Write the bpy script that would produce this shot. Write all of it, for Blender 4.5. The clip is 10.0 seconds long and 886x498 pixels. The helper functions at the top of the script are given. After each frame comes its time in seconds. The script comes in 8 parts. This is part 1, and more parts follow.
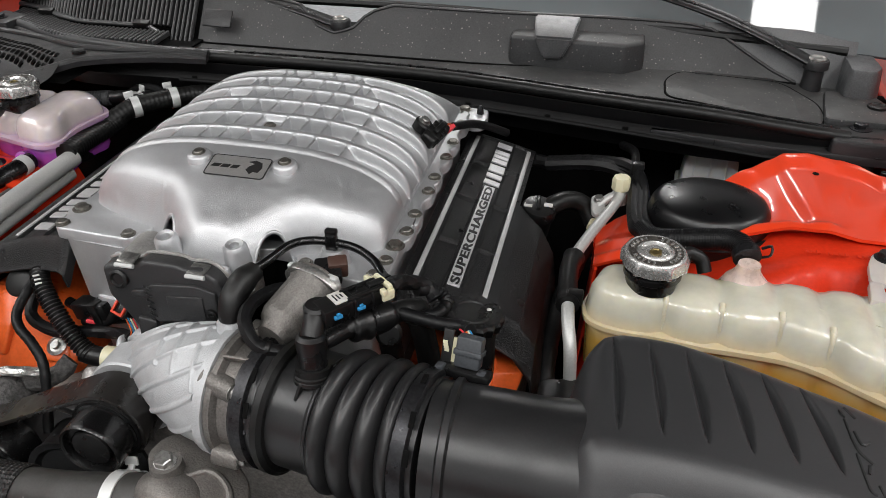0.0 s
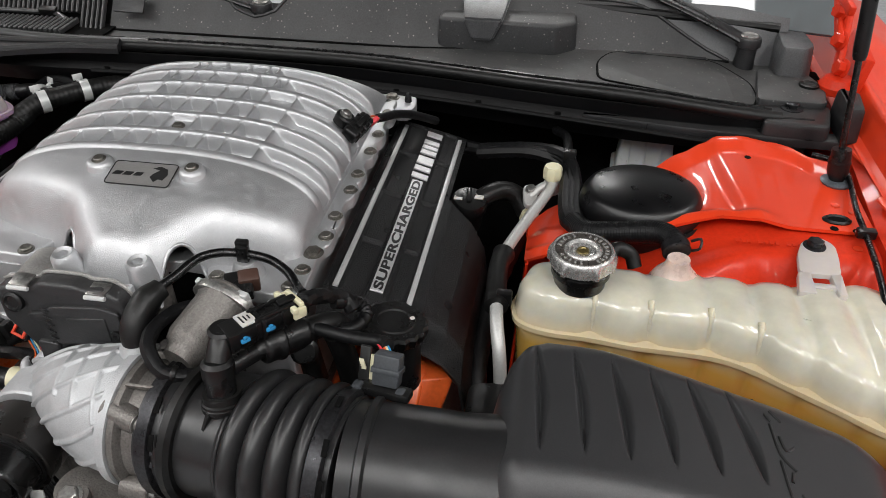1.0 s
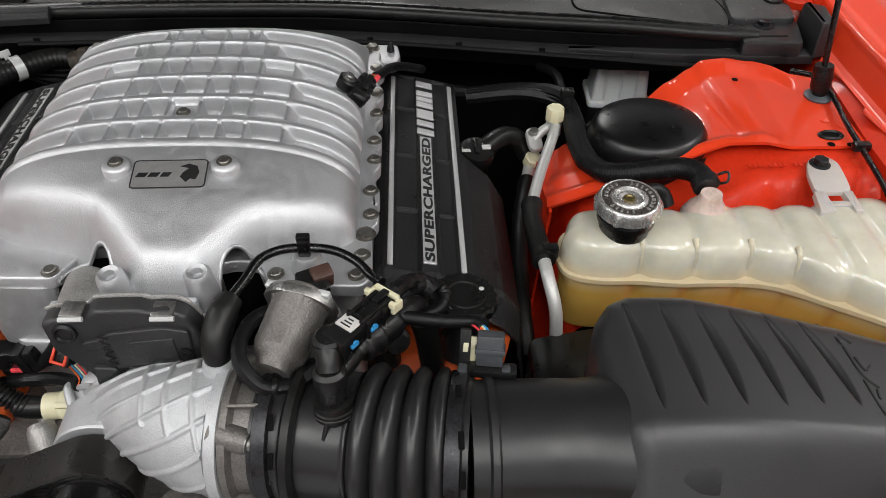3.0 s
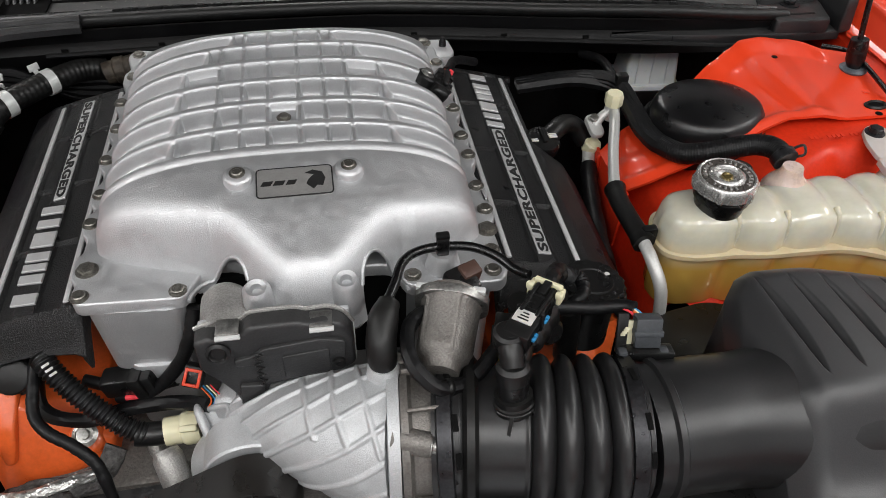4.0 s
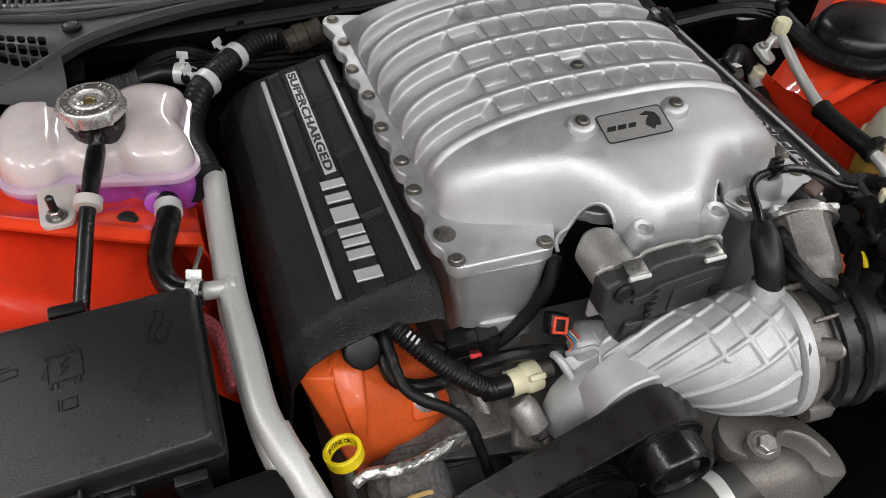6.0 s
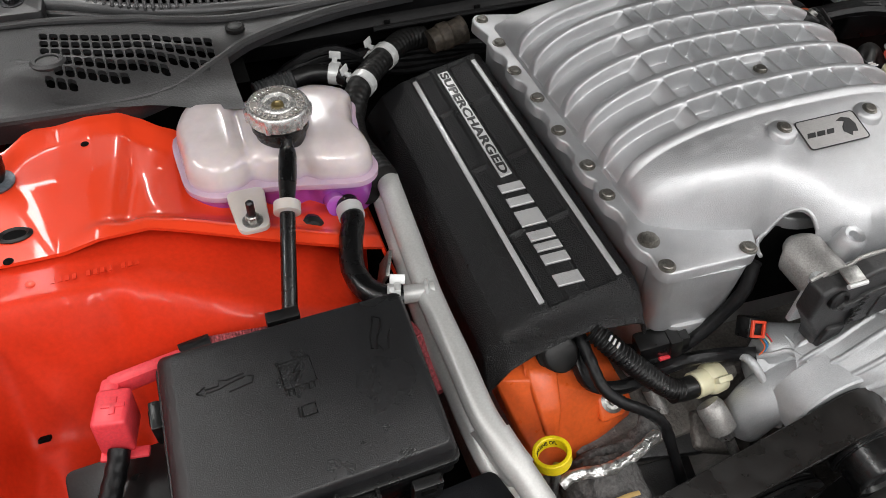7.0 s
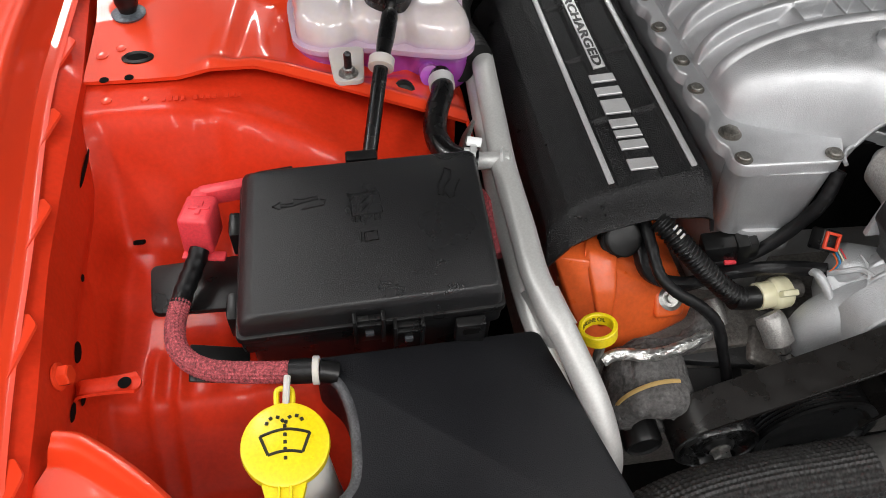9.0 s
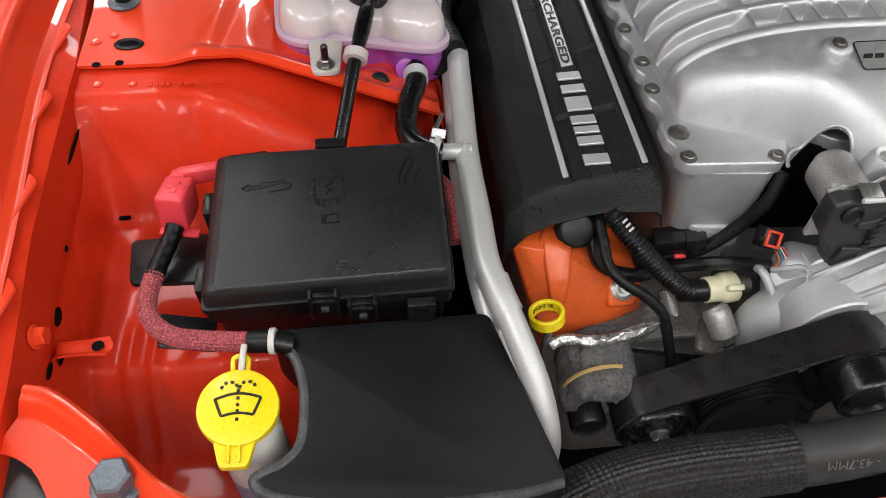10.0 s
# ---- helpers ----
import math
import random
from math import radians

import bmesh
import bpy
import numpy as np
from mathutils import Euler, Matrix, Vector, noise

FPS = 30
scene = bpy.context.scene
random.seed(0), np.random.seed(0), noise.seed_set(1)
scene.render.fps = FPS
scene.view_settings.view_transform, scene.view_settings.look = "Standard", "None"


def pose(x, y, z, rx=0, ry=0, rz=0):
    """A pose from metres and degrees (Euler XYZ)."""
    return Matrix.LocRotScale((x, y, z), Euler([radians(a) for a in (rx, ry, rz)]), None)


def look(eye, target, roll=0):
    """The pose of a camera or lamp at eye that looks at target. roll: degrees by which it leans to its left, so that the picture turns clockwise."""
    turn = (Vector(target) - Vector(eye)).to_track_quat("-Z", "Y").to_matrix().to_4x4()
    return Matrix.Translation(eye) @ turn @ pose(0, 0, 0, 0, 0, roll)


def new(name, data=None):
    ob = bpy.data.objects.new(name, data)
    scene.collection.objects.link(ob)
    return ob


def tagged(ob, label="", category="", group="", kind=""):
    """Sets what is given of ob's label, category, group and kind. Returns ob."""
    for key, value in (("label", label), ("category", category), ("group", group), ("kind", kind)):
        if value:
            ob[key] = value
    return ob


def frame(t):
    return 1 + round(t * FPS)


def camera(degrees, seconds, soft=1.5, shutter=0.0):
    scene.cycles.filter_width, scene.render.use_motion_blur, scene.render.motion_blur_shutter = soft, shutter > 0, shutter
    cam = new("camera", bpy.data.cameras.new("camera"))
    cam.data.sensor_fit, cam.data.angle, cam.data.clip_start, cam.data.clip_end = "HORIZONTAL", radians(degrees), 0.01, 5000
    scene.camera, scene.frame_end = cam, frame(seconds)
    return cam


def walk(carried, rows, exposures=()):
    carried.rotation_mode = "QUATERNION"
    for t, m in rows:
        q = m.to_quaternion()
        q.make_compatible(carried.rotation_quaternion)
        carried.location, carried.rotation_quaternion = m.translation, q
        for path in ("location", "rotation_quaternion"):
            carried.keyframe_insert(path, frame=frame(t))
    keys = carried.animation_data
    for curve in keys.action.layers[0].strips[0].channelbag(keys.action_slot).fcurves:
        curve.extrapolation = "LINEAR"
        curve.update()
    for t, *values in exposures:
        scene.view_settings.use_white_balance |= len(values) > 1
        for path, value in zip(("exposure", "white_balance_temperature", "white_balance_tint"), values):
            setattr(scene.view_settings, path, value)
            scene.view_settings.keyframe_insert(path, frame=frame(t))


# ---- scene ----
cam = camera(60.7, 10.0, soft=0.5)
METRES, EYE, TILT, LEAN, TURN = 1.35, 1.30, -33.0, 0.0, 13.0
ROWS = [
    (0.0, 0.0, 0.0, 0.0, -0.0, -0.0, -0.0),
    (0.5, 0.0168, 0.0188, 0.0094, -1.25, -0.67, 0.73),
    (1.0, 0.0278, 0.0234, 0.0261, -3.15, -2.56, 1.94),
    (1.5, 0.0355, 0.0299, 0.0321, -4.56, -4.43, 2.84),
    (2.0, 0.0331, 0.0369, 0.0401, -6.07, -6.07, 3.76),
    (2.5, -0.0146, 0.0431, 0.0573, -9.48, -8.59, 5.59),
    (4.0, -0.2215, 0.0862, 0.1024, -19.81, -12.05, 11.02),
    (4.5, -0.2827, 0.1348, 0.1119, -22.71, -13.01, 12.39),
    (5.0, -0.3385, 0.1551, 0.1178, -26.22, -14.97, 14.12),
    (5.5, -0.4032, 0.1645, 0.1412, -28.28, -16.43, 15.07),
    (6.0, -0.4927, 0.1919, 0.1663, -29.67, -17.6, 15.6),
    (7.5, -0.625, 0.2742, 0.2401, -28.57, -18.82, 14.86),
    (8.0, -0.6285, 0.2632, 0.227, -24.93, -17.9, 13.1),
    (8.5, -0.6143, 0.2409, 0.1803, -21.7, -17.66, 11.37),
    (9.0, -0.6119, 0.2127, 0.1476, -19.37, -18.47, 10.07),
    (9.5, -0.6004, 0.1862, 0.1318, -17.72, -18.77, 9.11),
    (10.0, -0.5788, 0.171, 0.147, -16.99, -18.88, 8.73),
]
ENDS = [
    (2.7, look((0.287, -0.488, 1.341), (0.292, 1.005, 0.009), 0.6)),
    (3.8, look((0.088, -0.487, 1.367), (0.309, 0.961, 0.005), 0.9)),
    (6.2, look((-0.397, -0.384, 1.348), (0.134, 0.896, -0.094), 2.9)),
    (7.3, look((-0.549, -0.294, 1.367), (-0.039, 0.962, -0.103), 3.0)),
]
START = pose(0.372, -0.571, EYE, TILT, LEAN, TURN)
path_rows = [(t, START @ pose(METRES * x, METRES * y, METRES * z, 90 + pitch, roll, yaw)) for t, x, y, z, yaw, pitch, roll in ROWS]
walk(cam, sorted(path_rows + ENDS, key=lambda row: row[0]))

# ---- world and lights ----
world = bpy.data.worlds.new("garage_air")
scene.world = world
world.use_nodes = True
world.node_tree.nodes["Background"].inputs[0].default_value = (0.9, 0.95, 1.0, 1)
world.node_tree.nodes["Background"].inputs[1].default_value = 0.02


def ceiling_lamp(x, y, z, sx, sy, watts):
    data = bpy.data.lights.new("strip_light", "AREA")
    data.shape, data.size, data.size_y, data.energy = "RECTANGLE", sx, sy, watts * 1.08
    data.color = (1.0, 0.99, 0.975)
    ob = new("strip_light", data)
    ob.location = (x, y, z)
    return ob


for lx, ly, sx, sy, watts in (
    (-1.9, -1.4, 0.18, 1.6, 26),
    (0.0, -2.1, 0.18, 1.6, 22),
    (1.9, -1.4, 0.18, 1.6, 26),
    (-0.95, -1.7, 0.16, 1.6, 17),
    (0.95, -1.7, 0.16, 1.6, 17),
    (-2.9, 0.3, 0.18, 1.6, 34),
    (2.9, 0.3, 0.18, 1.6, 34),
    (-1.3, 1.7, 0.35, 1.8, 34),
    (1.0, 1.7, 0.24, 1.8, 15),
    (0.0, 3.4, 0.18, 1.6, 34),
):
    ceiling_lamp(lx, ly, 2.93, sx, sy, watts)

# ---- materials ----
def material(name, colour, rough=0.5, metal=0.0, coat=0.0, grain=0.0, grain_size=400.0, vary=0.12, blotch=9.0,
             rough_vary=0.1, dust=0.0, speck=0.0, sub=0.0, spec=0.5, trans=0.0, wave=None, bump=0.0006, emit=0.0):
    """Principled surface with a fine relief, two scales of variation, dust and specks."""
    m = bpy.data.materials.new(name)
    m.use_nodes = True
    nt = m.node_tree
    bsdf = nt.nodes["Principled BSDF"]

    def node(kind, **sets):
        n = nt.nodes.new(kind)
        for key, value in sets.items():
            n.inputs[key].default_value = value
        return n

    def link(a, b):
        nt.links.new(a, b)

    co = nt.nodes.new("ShaderNodeTexCoord").outputs["Object"]
    info = nt.nodes.new("ShaderNodeObjectInfo")
    big = node("ShaderNodeTexNoise", Scale=blotch, Detail=6.0, Roughness=0.6)
    link(co, big.inputs["Vector"])
    fine = node("ShaderNodeTexNoise", Scale=grain_size, Detail=3.0, Roughness=0.55)
    link(co, fine.inputs["Vector"])
    dark = tuple(c * (1 - vary) for c in colour)
    light = tuple(min(1, c * (1 + vary)) for c in colour)
    ramp = nt.nodes.new("ShaderNodeMix")
    ramp.data_type = "RGBA"
    ramp.inputs[6].default_value, ramp.inputs[7].default_value = (*dark, 1), (*light, 1)
    stretch = node("ShaderNodeMapRange", **{"From Min": 0.3, "From Max": 0.7})
    link(big.outputs["Fac"], stretch.inputs["Value"])
    link(stretch.outputs["Result"], ramp.inputs[0])
    col = ramp.outputs[2]
    if grain:
        tone = node("ShaderNodeMapRange", **{"From Min": 0.32, "From Max": 0.68, "To Min": 1 - 0.9 * min(0.5, vary + 0.05), "To Max": 1 + 0.9 * min(0.5, vary + 0.05)})
        link(fine.outputs["Fac"], tone.inputs["Value"])
        shade = nt.nodes.new("ShaderNodeVectorMath")
        shade.operation = "SCALE"
        link(col, shade.inputs[0])
        link(tone.outputs["Result"], shade.inputs["Scale"])
        col = shade.outputs[0]
    if dust:
        geo = nt.nodes.new("ShaderNodeNewGeometry")
        sep = nt.nodes.new("ShaderNodeSeparateXYZ")
        link(geo.outputs["Normal"], sep.inputs[0])
        up = node("ShaderNodeMapRange", **{"From Min": 0.2, "From Max": 1.0, "To Max": dust})
        link(sep.outputs["Z"], up.inputs["Value"])
        cloud = node("ShaderNodeTexNoise", Scale=blotch * 2.3, Detail=8.0, Roughness=0.7)
        link(co, cloud.inputs["Vector"])
        mul = nt.nodes.new("ShaderNodeMath")
        mul.operation = "MULTIPLY"
        link(up.outputs["Result"], mul.inputs[0])
        link(cloud.outputs["Fac"], mul.inputs[1])
        mix = nt.nodes.new("ShaderNodeMix")
        mix.data_type = "RGBA"
        mix.inputs[7].default_value = (0.30, 0.29, 0.27, 1)
        link(mul.outputs[0], mix.inputs[0])
        link(col, mix.inputs[6])
        col = mix.outputs[2]
    if speck:
        dots = node("ShaderNodeTexVoronoi", Scale=170.0)
        link(co, dots.inputs["Vector"])
        few = node("ShaderNodeMapRange", **{"From Min": 0.24, "From Max": 0.14, "To Max": speck})
        link(dots.outputs["Distance"], few.inputs["Value"])
        chance = nt.nodes.new("ShaderNodeSeparateXYZ")
        link(dots.outputs["Color"], chance.inputs[0])
        pick = node("ShaderNodeMapRange", **{"From Min": 0.62, "From Max": 0.98})
        link(chance.outputs["X"], pick.inputs["Value"])
        mul2 = nt.nodes.new("ShaderNodeMath")
        mul2.operation = "MULTIPLY"
        link(few.outputs["Result"], mul2.inputs[0])
        link(pick.outputs["Result"], mul2.inputs[1])
        mix2 = nt.nodes.new("ShaderNodeMix")
        mix2.data_type = "RGBA"
        mix2.inputs[7].default_value = (0.55, 0.52, 0.46, 1)
        link(mul2.outputs[0], mix2.inputs[0])
        link(col, mix2.inputs[6])
        col = mix2.outputs[2]
    link(col, bsdf.inputs["Base Color"])
    rr = node("ShaderNodeMapRange", **{"From Min": 0.3, "From Max": 0.7, "To Min": max(0.02, rough - rough_vary), "To Max": min(1, rough + rough_vary)})
    mid = node("ShaderNodeTexNoise", Scale=blotch * 4.1, Detail=5.0)
    link(co, mid.inputs["Vector"])
    link(mid.outputs["Fac"], rr.inputs["Value"])
    link(rr.outputs["Result"], bsdf.inputs["Roughness"])
    bsdf.inputs["Metallic"].default_value = metal
    bsdf.inputs["Specular IOR Level"].default_value = spec
    bsdf.inputs["Coat Weight"].default_value = coat
    bsdf.inputs["Coat Roughness"].default_value = 0.04
    if sub:
        bsdf.inputs["Subsurface Weight"].default_value = sub
        bsdf.inputs["Subsurface Radius"].default_value = (0.02, 0.015, 0.008)
        bsdf.inputs["Subsurface Scale"].default_value = 0.6
    if trans:
        bsdf.inputs["Transmission Weight"].default_value = trans
    height = None
    if grain:
        bmp = node("ShaderNodeBump", Strength=grain, Distance=bump)
        link(fine.outputs["Fac"], bmp.inputs["Height"])
        height = bmp
    if wave:
        scale, strength, direction = wave
        w = node("ShaderNodeTexWave", Scale=scale, Distortion=0.0)
        w.bands_direction = direction
        link(co, w.inputs["Vector"])
        b2 = node("ShaderNodeBump", Strength=strength, Distance=0.001)
        link(w.outputs["Fac"], b2.inputs["Height"])
        if height:
            link(height.outputs["Normal"], b2.inputs["Normal"])
        height = b2
    if height:
        link(height.outputs["Normal"], bsdf.inputs["Normal"])
    return m


def fluid_tank(name, clear, tint, z0, z1, rough=0.2):
    """Milky moulded plastic with the fluid inside showing through below the filling level."""
    m = material(name, clear, rough=rough, sub=0.35, vary=0.12, blotch=26, rough_vary=0.04)
    nt = m.node_tree
    bsdf = nt.nodes["Principled BSDF"]
    bsdf.inputs["Coat Weight"].default_value = 0.5
    bsdf.inputs["Coat Roughness"].default_value = 0.1
    old = bsdf.inputs["Base Color"].links[0].from_socket
    sep = nt.nodes.new("ShaderNodeSeparateXYZ")
    geo = nt.nodes.new("ShaderNodeNewGeometry")
    nt.links.new(geo.outputs["Position"], sep.inputs[0])
    rng = nt.nodes.new("ShaderNodeMapRange")
    rng.inputs["From Min"].default_value, rng.inputs["From Max"].default_value = z1, z0
    nt.links.new(sep.outputs["Z"], rng.inputs["Value"])
    mix = nt.nodes.new("ShaderNodeMix")
    mix.data_type = "RGBA"
    mix.inputs[7].default_value = (*tint, 1)
    nt.links.new(rng.outputs["Result"], mix.inputs[0])
    nt.links.new(old, mix.inputs[6])
    nt.links.new(mix.outputs[2], bsdf.inputs["Base Color"])
    return m


CAST = material("cast_aluminium_paint", (0.56, 0.565, 0.575), rough=0.43, metal=0.76, grain=0.65, grain_size=1050, vary=0.05, blotch=26, speck=0.0, rough_vary=0.10, bump=0.0006)
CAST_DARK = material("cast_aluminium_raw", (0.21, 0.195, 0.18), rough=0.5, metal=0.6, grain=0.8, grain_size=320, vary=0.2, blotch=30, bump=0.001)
CAST_GRIME = material("weathered_brown_casting", (0.175, 0.164, 0.152), rough=0.46, metal=0.6, grain=0.6, grain_size=500, vary=0.16, blotch=26, bump=0.001)
CAST_LIGHT = material("cast_aluminium_bright", (0.52, 0.53, 0.54), rough=0.48, metal=0.5, grain=0.8, grain_size=1050, vary=0.08, blotch=40, bump=0.0006)
CAST_MID = material("cast_aluminium_grey", (0.36, 0.35, 0.335), rough=0.42, metal=0.6, grain=0.7, grain_size=700, vary=0.18, blotch=45, bump=0.0007)
STEEL = material("zinc_steel", (0.34, 0.335, 0.32), rough=0.36, metal=0.9, grain=0.1, vary=0.2, blotch=40)
BOLT_STEEL = material("worn_bolt_steel", (0.20, 0.19, 0.17), rough=0.38, metal=0.8, grain=0.4, grain_size=900, vary=0.3, blotch=120)
DARK_STEEL = material("dark_bolt_steel", (0.04, 0.04, 0.043), rough=0.35, metal=0.8, grain=0.15, vary=0.25, blotch=40)
CHROME = material("bright_cap_metal", (0.62, 0.61, 0.59), rough=0.26, rough_vary=0.03, metal=0.75, grain=0.0, grain_size=700, vary=0.08, blotch=60)
CAP_BAND = material("tarnished_cap_band", (0.20, 0.18, 0.165), rough=0.32, metal=0.8, vary=0.12, blotch=80)
BRASS = material("dull_brass", (0.22, 0.17, 0.07), rough=0.4, metal=0.8, vary=0.3, blotch=120)
PIPE_ALU = material("aluminium_pipe", (0.52, 0.52, 0.505), rough=0.42, metal=0.35, grain=0.05, grain_size=500, vary=0.02, blotch=8, rough_vary=0.05)
GRAIN_BLACK = material("grained_black_plastic", (0.0065, 0.0065, 0.007), rough=0.36, grain=1.0, grain_size=700, spec=0.40, vary=0.25, blotch=8, bump=0.0014)
FLANGE_BLACK = material("black_flange_paint", (0.0045, 0.0045, 0.005), rough=0.5, grain=0.15, grain_size=500, spec=0.18, vary=0.3, blotch=8, dust=0.04)
LID_BLACK = material("fine_grained_lid_plastic", (0.0125, 0.0127, 0.0135), rough=0.30, grain=0.45, grain_size=1100, vary=0.12, blotch=4, dust=0.015, rough_vary=0.05, bump=0.0009)
BATTERY_BLACK = material("blue_black_cover_plastic", (0.0062, 0.0066, 0.0086), rough=0.42, grain=0.45, grain_size=1100, spec=0.26, vary=0.12, blotch=4, dust=0.02, rough_vary=0.05, bump=0.0009)
GRILLE_GREY = material("satin_grille_plastic", (0.042, 0.042, 0.043), rough=0.36, grain=0.2, grain_size=700, vary=0.15, blotch=12, dust=0.05)
APRON_GREY = material("pale_weathered_plastic", (0.105, 0.107, 0.110), rough=0.48, grain=0.25, grain_size=500, vary=0.10, blotch=8, dust=0.06)
COVER_GREY = material("weathered_grey_plastic", (0.020, 0.020, 0.021), rough=0.42, grain=0.6, grain_size=500, vary=0.2, blotch=9, dust=0.08, speck=0.0, rough_vary=0.1)
BLACK = material("satin_black_plastic", (0.005, 0.005, 0.0053), rough=0.33, grain=0.15, grain_size=500, spec=0.38, vary=0.3, blotch=10, dust=0.03)
AIRBOX_BLACK = material("airbox_black_plastic", (0.030, 0.030, 0.0312), rough=0.36, grain=0.12, grain_size=900, vary=0.10, blotch=9, rough_vary=0.03)
RUBBER = material("black_rubber", (0.0045, 0.0045, 0.0045), rough=0.42, grain=0.25, grain_size=300, spec=0.35, vary=0.3, blotch=14, dust=0.03)
SHINY_RUBBER = material("glossy_rubber", (0.004, 0.004, 0.0042), rough=0.27, grain=0.02, spec=0.55, vary=0.25, blotch=14, rough_vary=0.03)
DUSTY = material("dusty_grey_plastic", (0.026, 0.0265, 0.0275), rough=0.5, grain=0.3, grain_size=420, vary=0.2, blotch=7, dust=0.16, speck=0.35)
COWL_BLACK = material("cowl_black_plastic", (0.014, 0.014, 0.015), rough=0.40, grain=0.2, grain_size=500, vary=0.3, blotch=8, dust=0.07)
# near-black: puts the shade of holes and hollows into colour; also the hood mat
VOID = material("near_black_fill", (0.003, 0.003, 0.003), rough=0.85, spec=0.1, vary=0.3, blotch=12)
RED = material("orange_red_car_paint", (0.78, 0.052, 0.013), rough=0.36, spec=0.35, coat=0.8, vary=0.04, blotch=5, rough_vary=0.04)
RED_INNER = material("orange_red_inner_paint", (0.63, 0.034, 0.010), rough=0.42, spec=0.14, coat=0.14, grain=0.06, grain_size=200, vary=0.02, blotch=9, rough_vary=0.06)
ORANGE = material("orange_engine_enamel", (0.72, 0.115, 0.022), rough=0.36, grain=0.12, grain_size=240, vary=0.03, blotch=18, coat=0.15)
LOCK_RED = material("orange_red_lock", (0.72, 0.06, 0.02), rough=0.45, grain=0.1, vary=0.08, blotch=40)
PINK_RED = material("pink_red_plastic", (0.75, 0.055, 0.07), rough=0.42, grain=0.12, vary=0.06, blotch=20)
YELLOW = material("yellow_plastic", (0.85, 0.66, 0.01), rough=0.36, grain=0.05, vary=0.04, blotch=20)
CREAM = material("cream_nylon", (0.68, 0.64, 0.44), rough=0.42, vary=0.08, blotch=30, sub=0.1)
WHITE_NYLON = material("milky_nylon", (0.60, 0.58, 0.54), rough=0.4, vary=0.06, blotch=25, sub=0.2)
CLIP_WHITE = material("white_spring_steel", (0.62, 0.63, 0.62), rough=0.4, metal=0.3, vary=0.1, blotch=40)
SILVER_PAINT = material("silver_lettering", (0.55, 0.55, 0.55), rough=0.42, metal=0.45, grain=0.2, grain_size=800, vary=0.06, blotch=40)
BADGE_GREY = material("badge_plate", (0.44, 0.43, 0.42), rough=0.4, metal=0.7, grain=0.15, grain_size=900, vary=0.06, blotch=40)
INK = material("black_ink", (0.012, 0.012, 0.012), rough=0.45, vary=0.1)
BRAID_PINK = material("woven_pink_sleeve", (0.34, 0.065, 0.075), rough=0.7, grain=0.9, grain_size=900, vary=0.75, blotch=420)
BRAID_BLACK = material("woven_black_sleeve", (0.014, 0.0135, 0.013), rough=0.40, grain=0.8, grain_size=420, vary=0.5, blotch=200)
LOOM = material("cable_tape", (0.0045, 0.0045, 0.005), rough=0.45, grain=0.5, grain_size=260, spec=0.3, vary=0.3, blotch=60)
FOIL = material("crinkled_foil", (0.62, 0.62, 0.60), rough=0.35, metal=0.9, grain=0.9, grain_size=160, vary=0.3, blotch=60, bump=0.003)
FELT = material("grey_felt_wrap", (0.085, 0.082, 0.080), rough=0.9, grain=0.9, grain_size=260, vary=0.35, blotch=60, bump=0.002)
BELT = material("ribbed_belt", (0.007, 0.006, 0.0055), rough=0.30, grain=0.1, vary=0.2, blotch=12, dust=0.05)
GREY_CONN = material("grey_connector", (0.050, 0.054, 0.060), rough=0.42, grain=0.1, vary=0.12, blotch=30)
BLUE = material("blue_clip", (0.03, 0.24, 0.50), rough=0.4, vary=0.1)
BLUE_FLUID = material("pale_blue_fluid_neck", (0.16, 0.30, 0.42), rough=0.35, vary=0.1, blotch=30)
TAN = material("tan_tape", (0.42, 0.28, 0.10), rough=0.6, vary=0.15, blotch=50)
TANK_RIGHT = fluid_tank("milky_tank_amber_fluid", (0.59, 0.57, 0.47), (0.60, 0.37, 0.08), 0.790, 0.832)
TANK_LEFT = fluid_tank("milky_tank_violet_fluid", (0.60, 0.53, 0.53), (0.38, 0.08, 0.44), 0.836, 0.860)
MILKY = material("milky_reservoir", (0.62, 0.64, 0.64), rough=0.35, sub=0.3, vary=0.06, blotch=16)
GLASS = material("windscreen_glass", (0.10, 0.115, 0.12), rough=0.03, rough_vary=0.0, vary=0.02, spec=0.8)
ZINC_GREY = material("zinc_grey_washer", (0.13, 0.15, 0.17), rough=0.45, metal=0.5, grain=0.2, vary=0.2, blotch=60)
GLOSS_BLACK = material("glossy_black_plastic", (0.005, 0.005, 0.0055), rough=0.31, rough_vary=0.06, grain=0.12, grain_size=900, vary=0.1, blotch=12)
TAB_NYLON = material("translucent_nylon", (0.52, 0.48, 0.45), rough=0.4, vary=0.06, blotch=40, sub=0.3)
HOSE_BLACK = material("moulded_hose_black", (0.015, 0.015, 0.0155), rough=0.34, rough_vary=0.05, grain=0.04, grain_size=500, vary=0.1, blotch=14)
MID_GREY = material("mid_grey_plastic", (0.055, 0.056, 0.058), rough=0.45, grain=0.3, grain_size=500, vary=0.2, blotch=20)
WALL = material("painted_garage_wall", (0.62, 0.63, 0.64), rough=0.8, grain=0.2, grain_size=60, vary=0.05, blotch=1.2)
CEILING = material("white_ceiling_paint", (0.78, 0.78, 0.78), rough=0.85, vary=0.03, blotch=1.0)
CONCRETE = material("pale_garage_floor", (0.42, 0.43, 0.44), rough=0.4, grain=0.2, grain_size=40, vary=0.12, blotch=1.5)

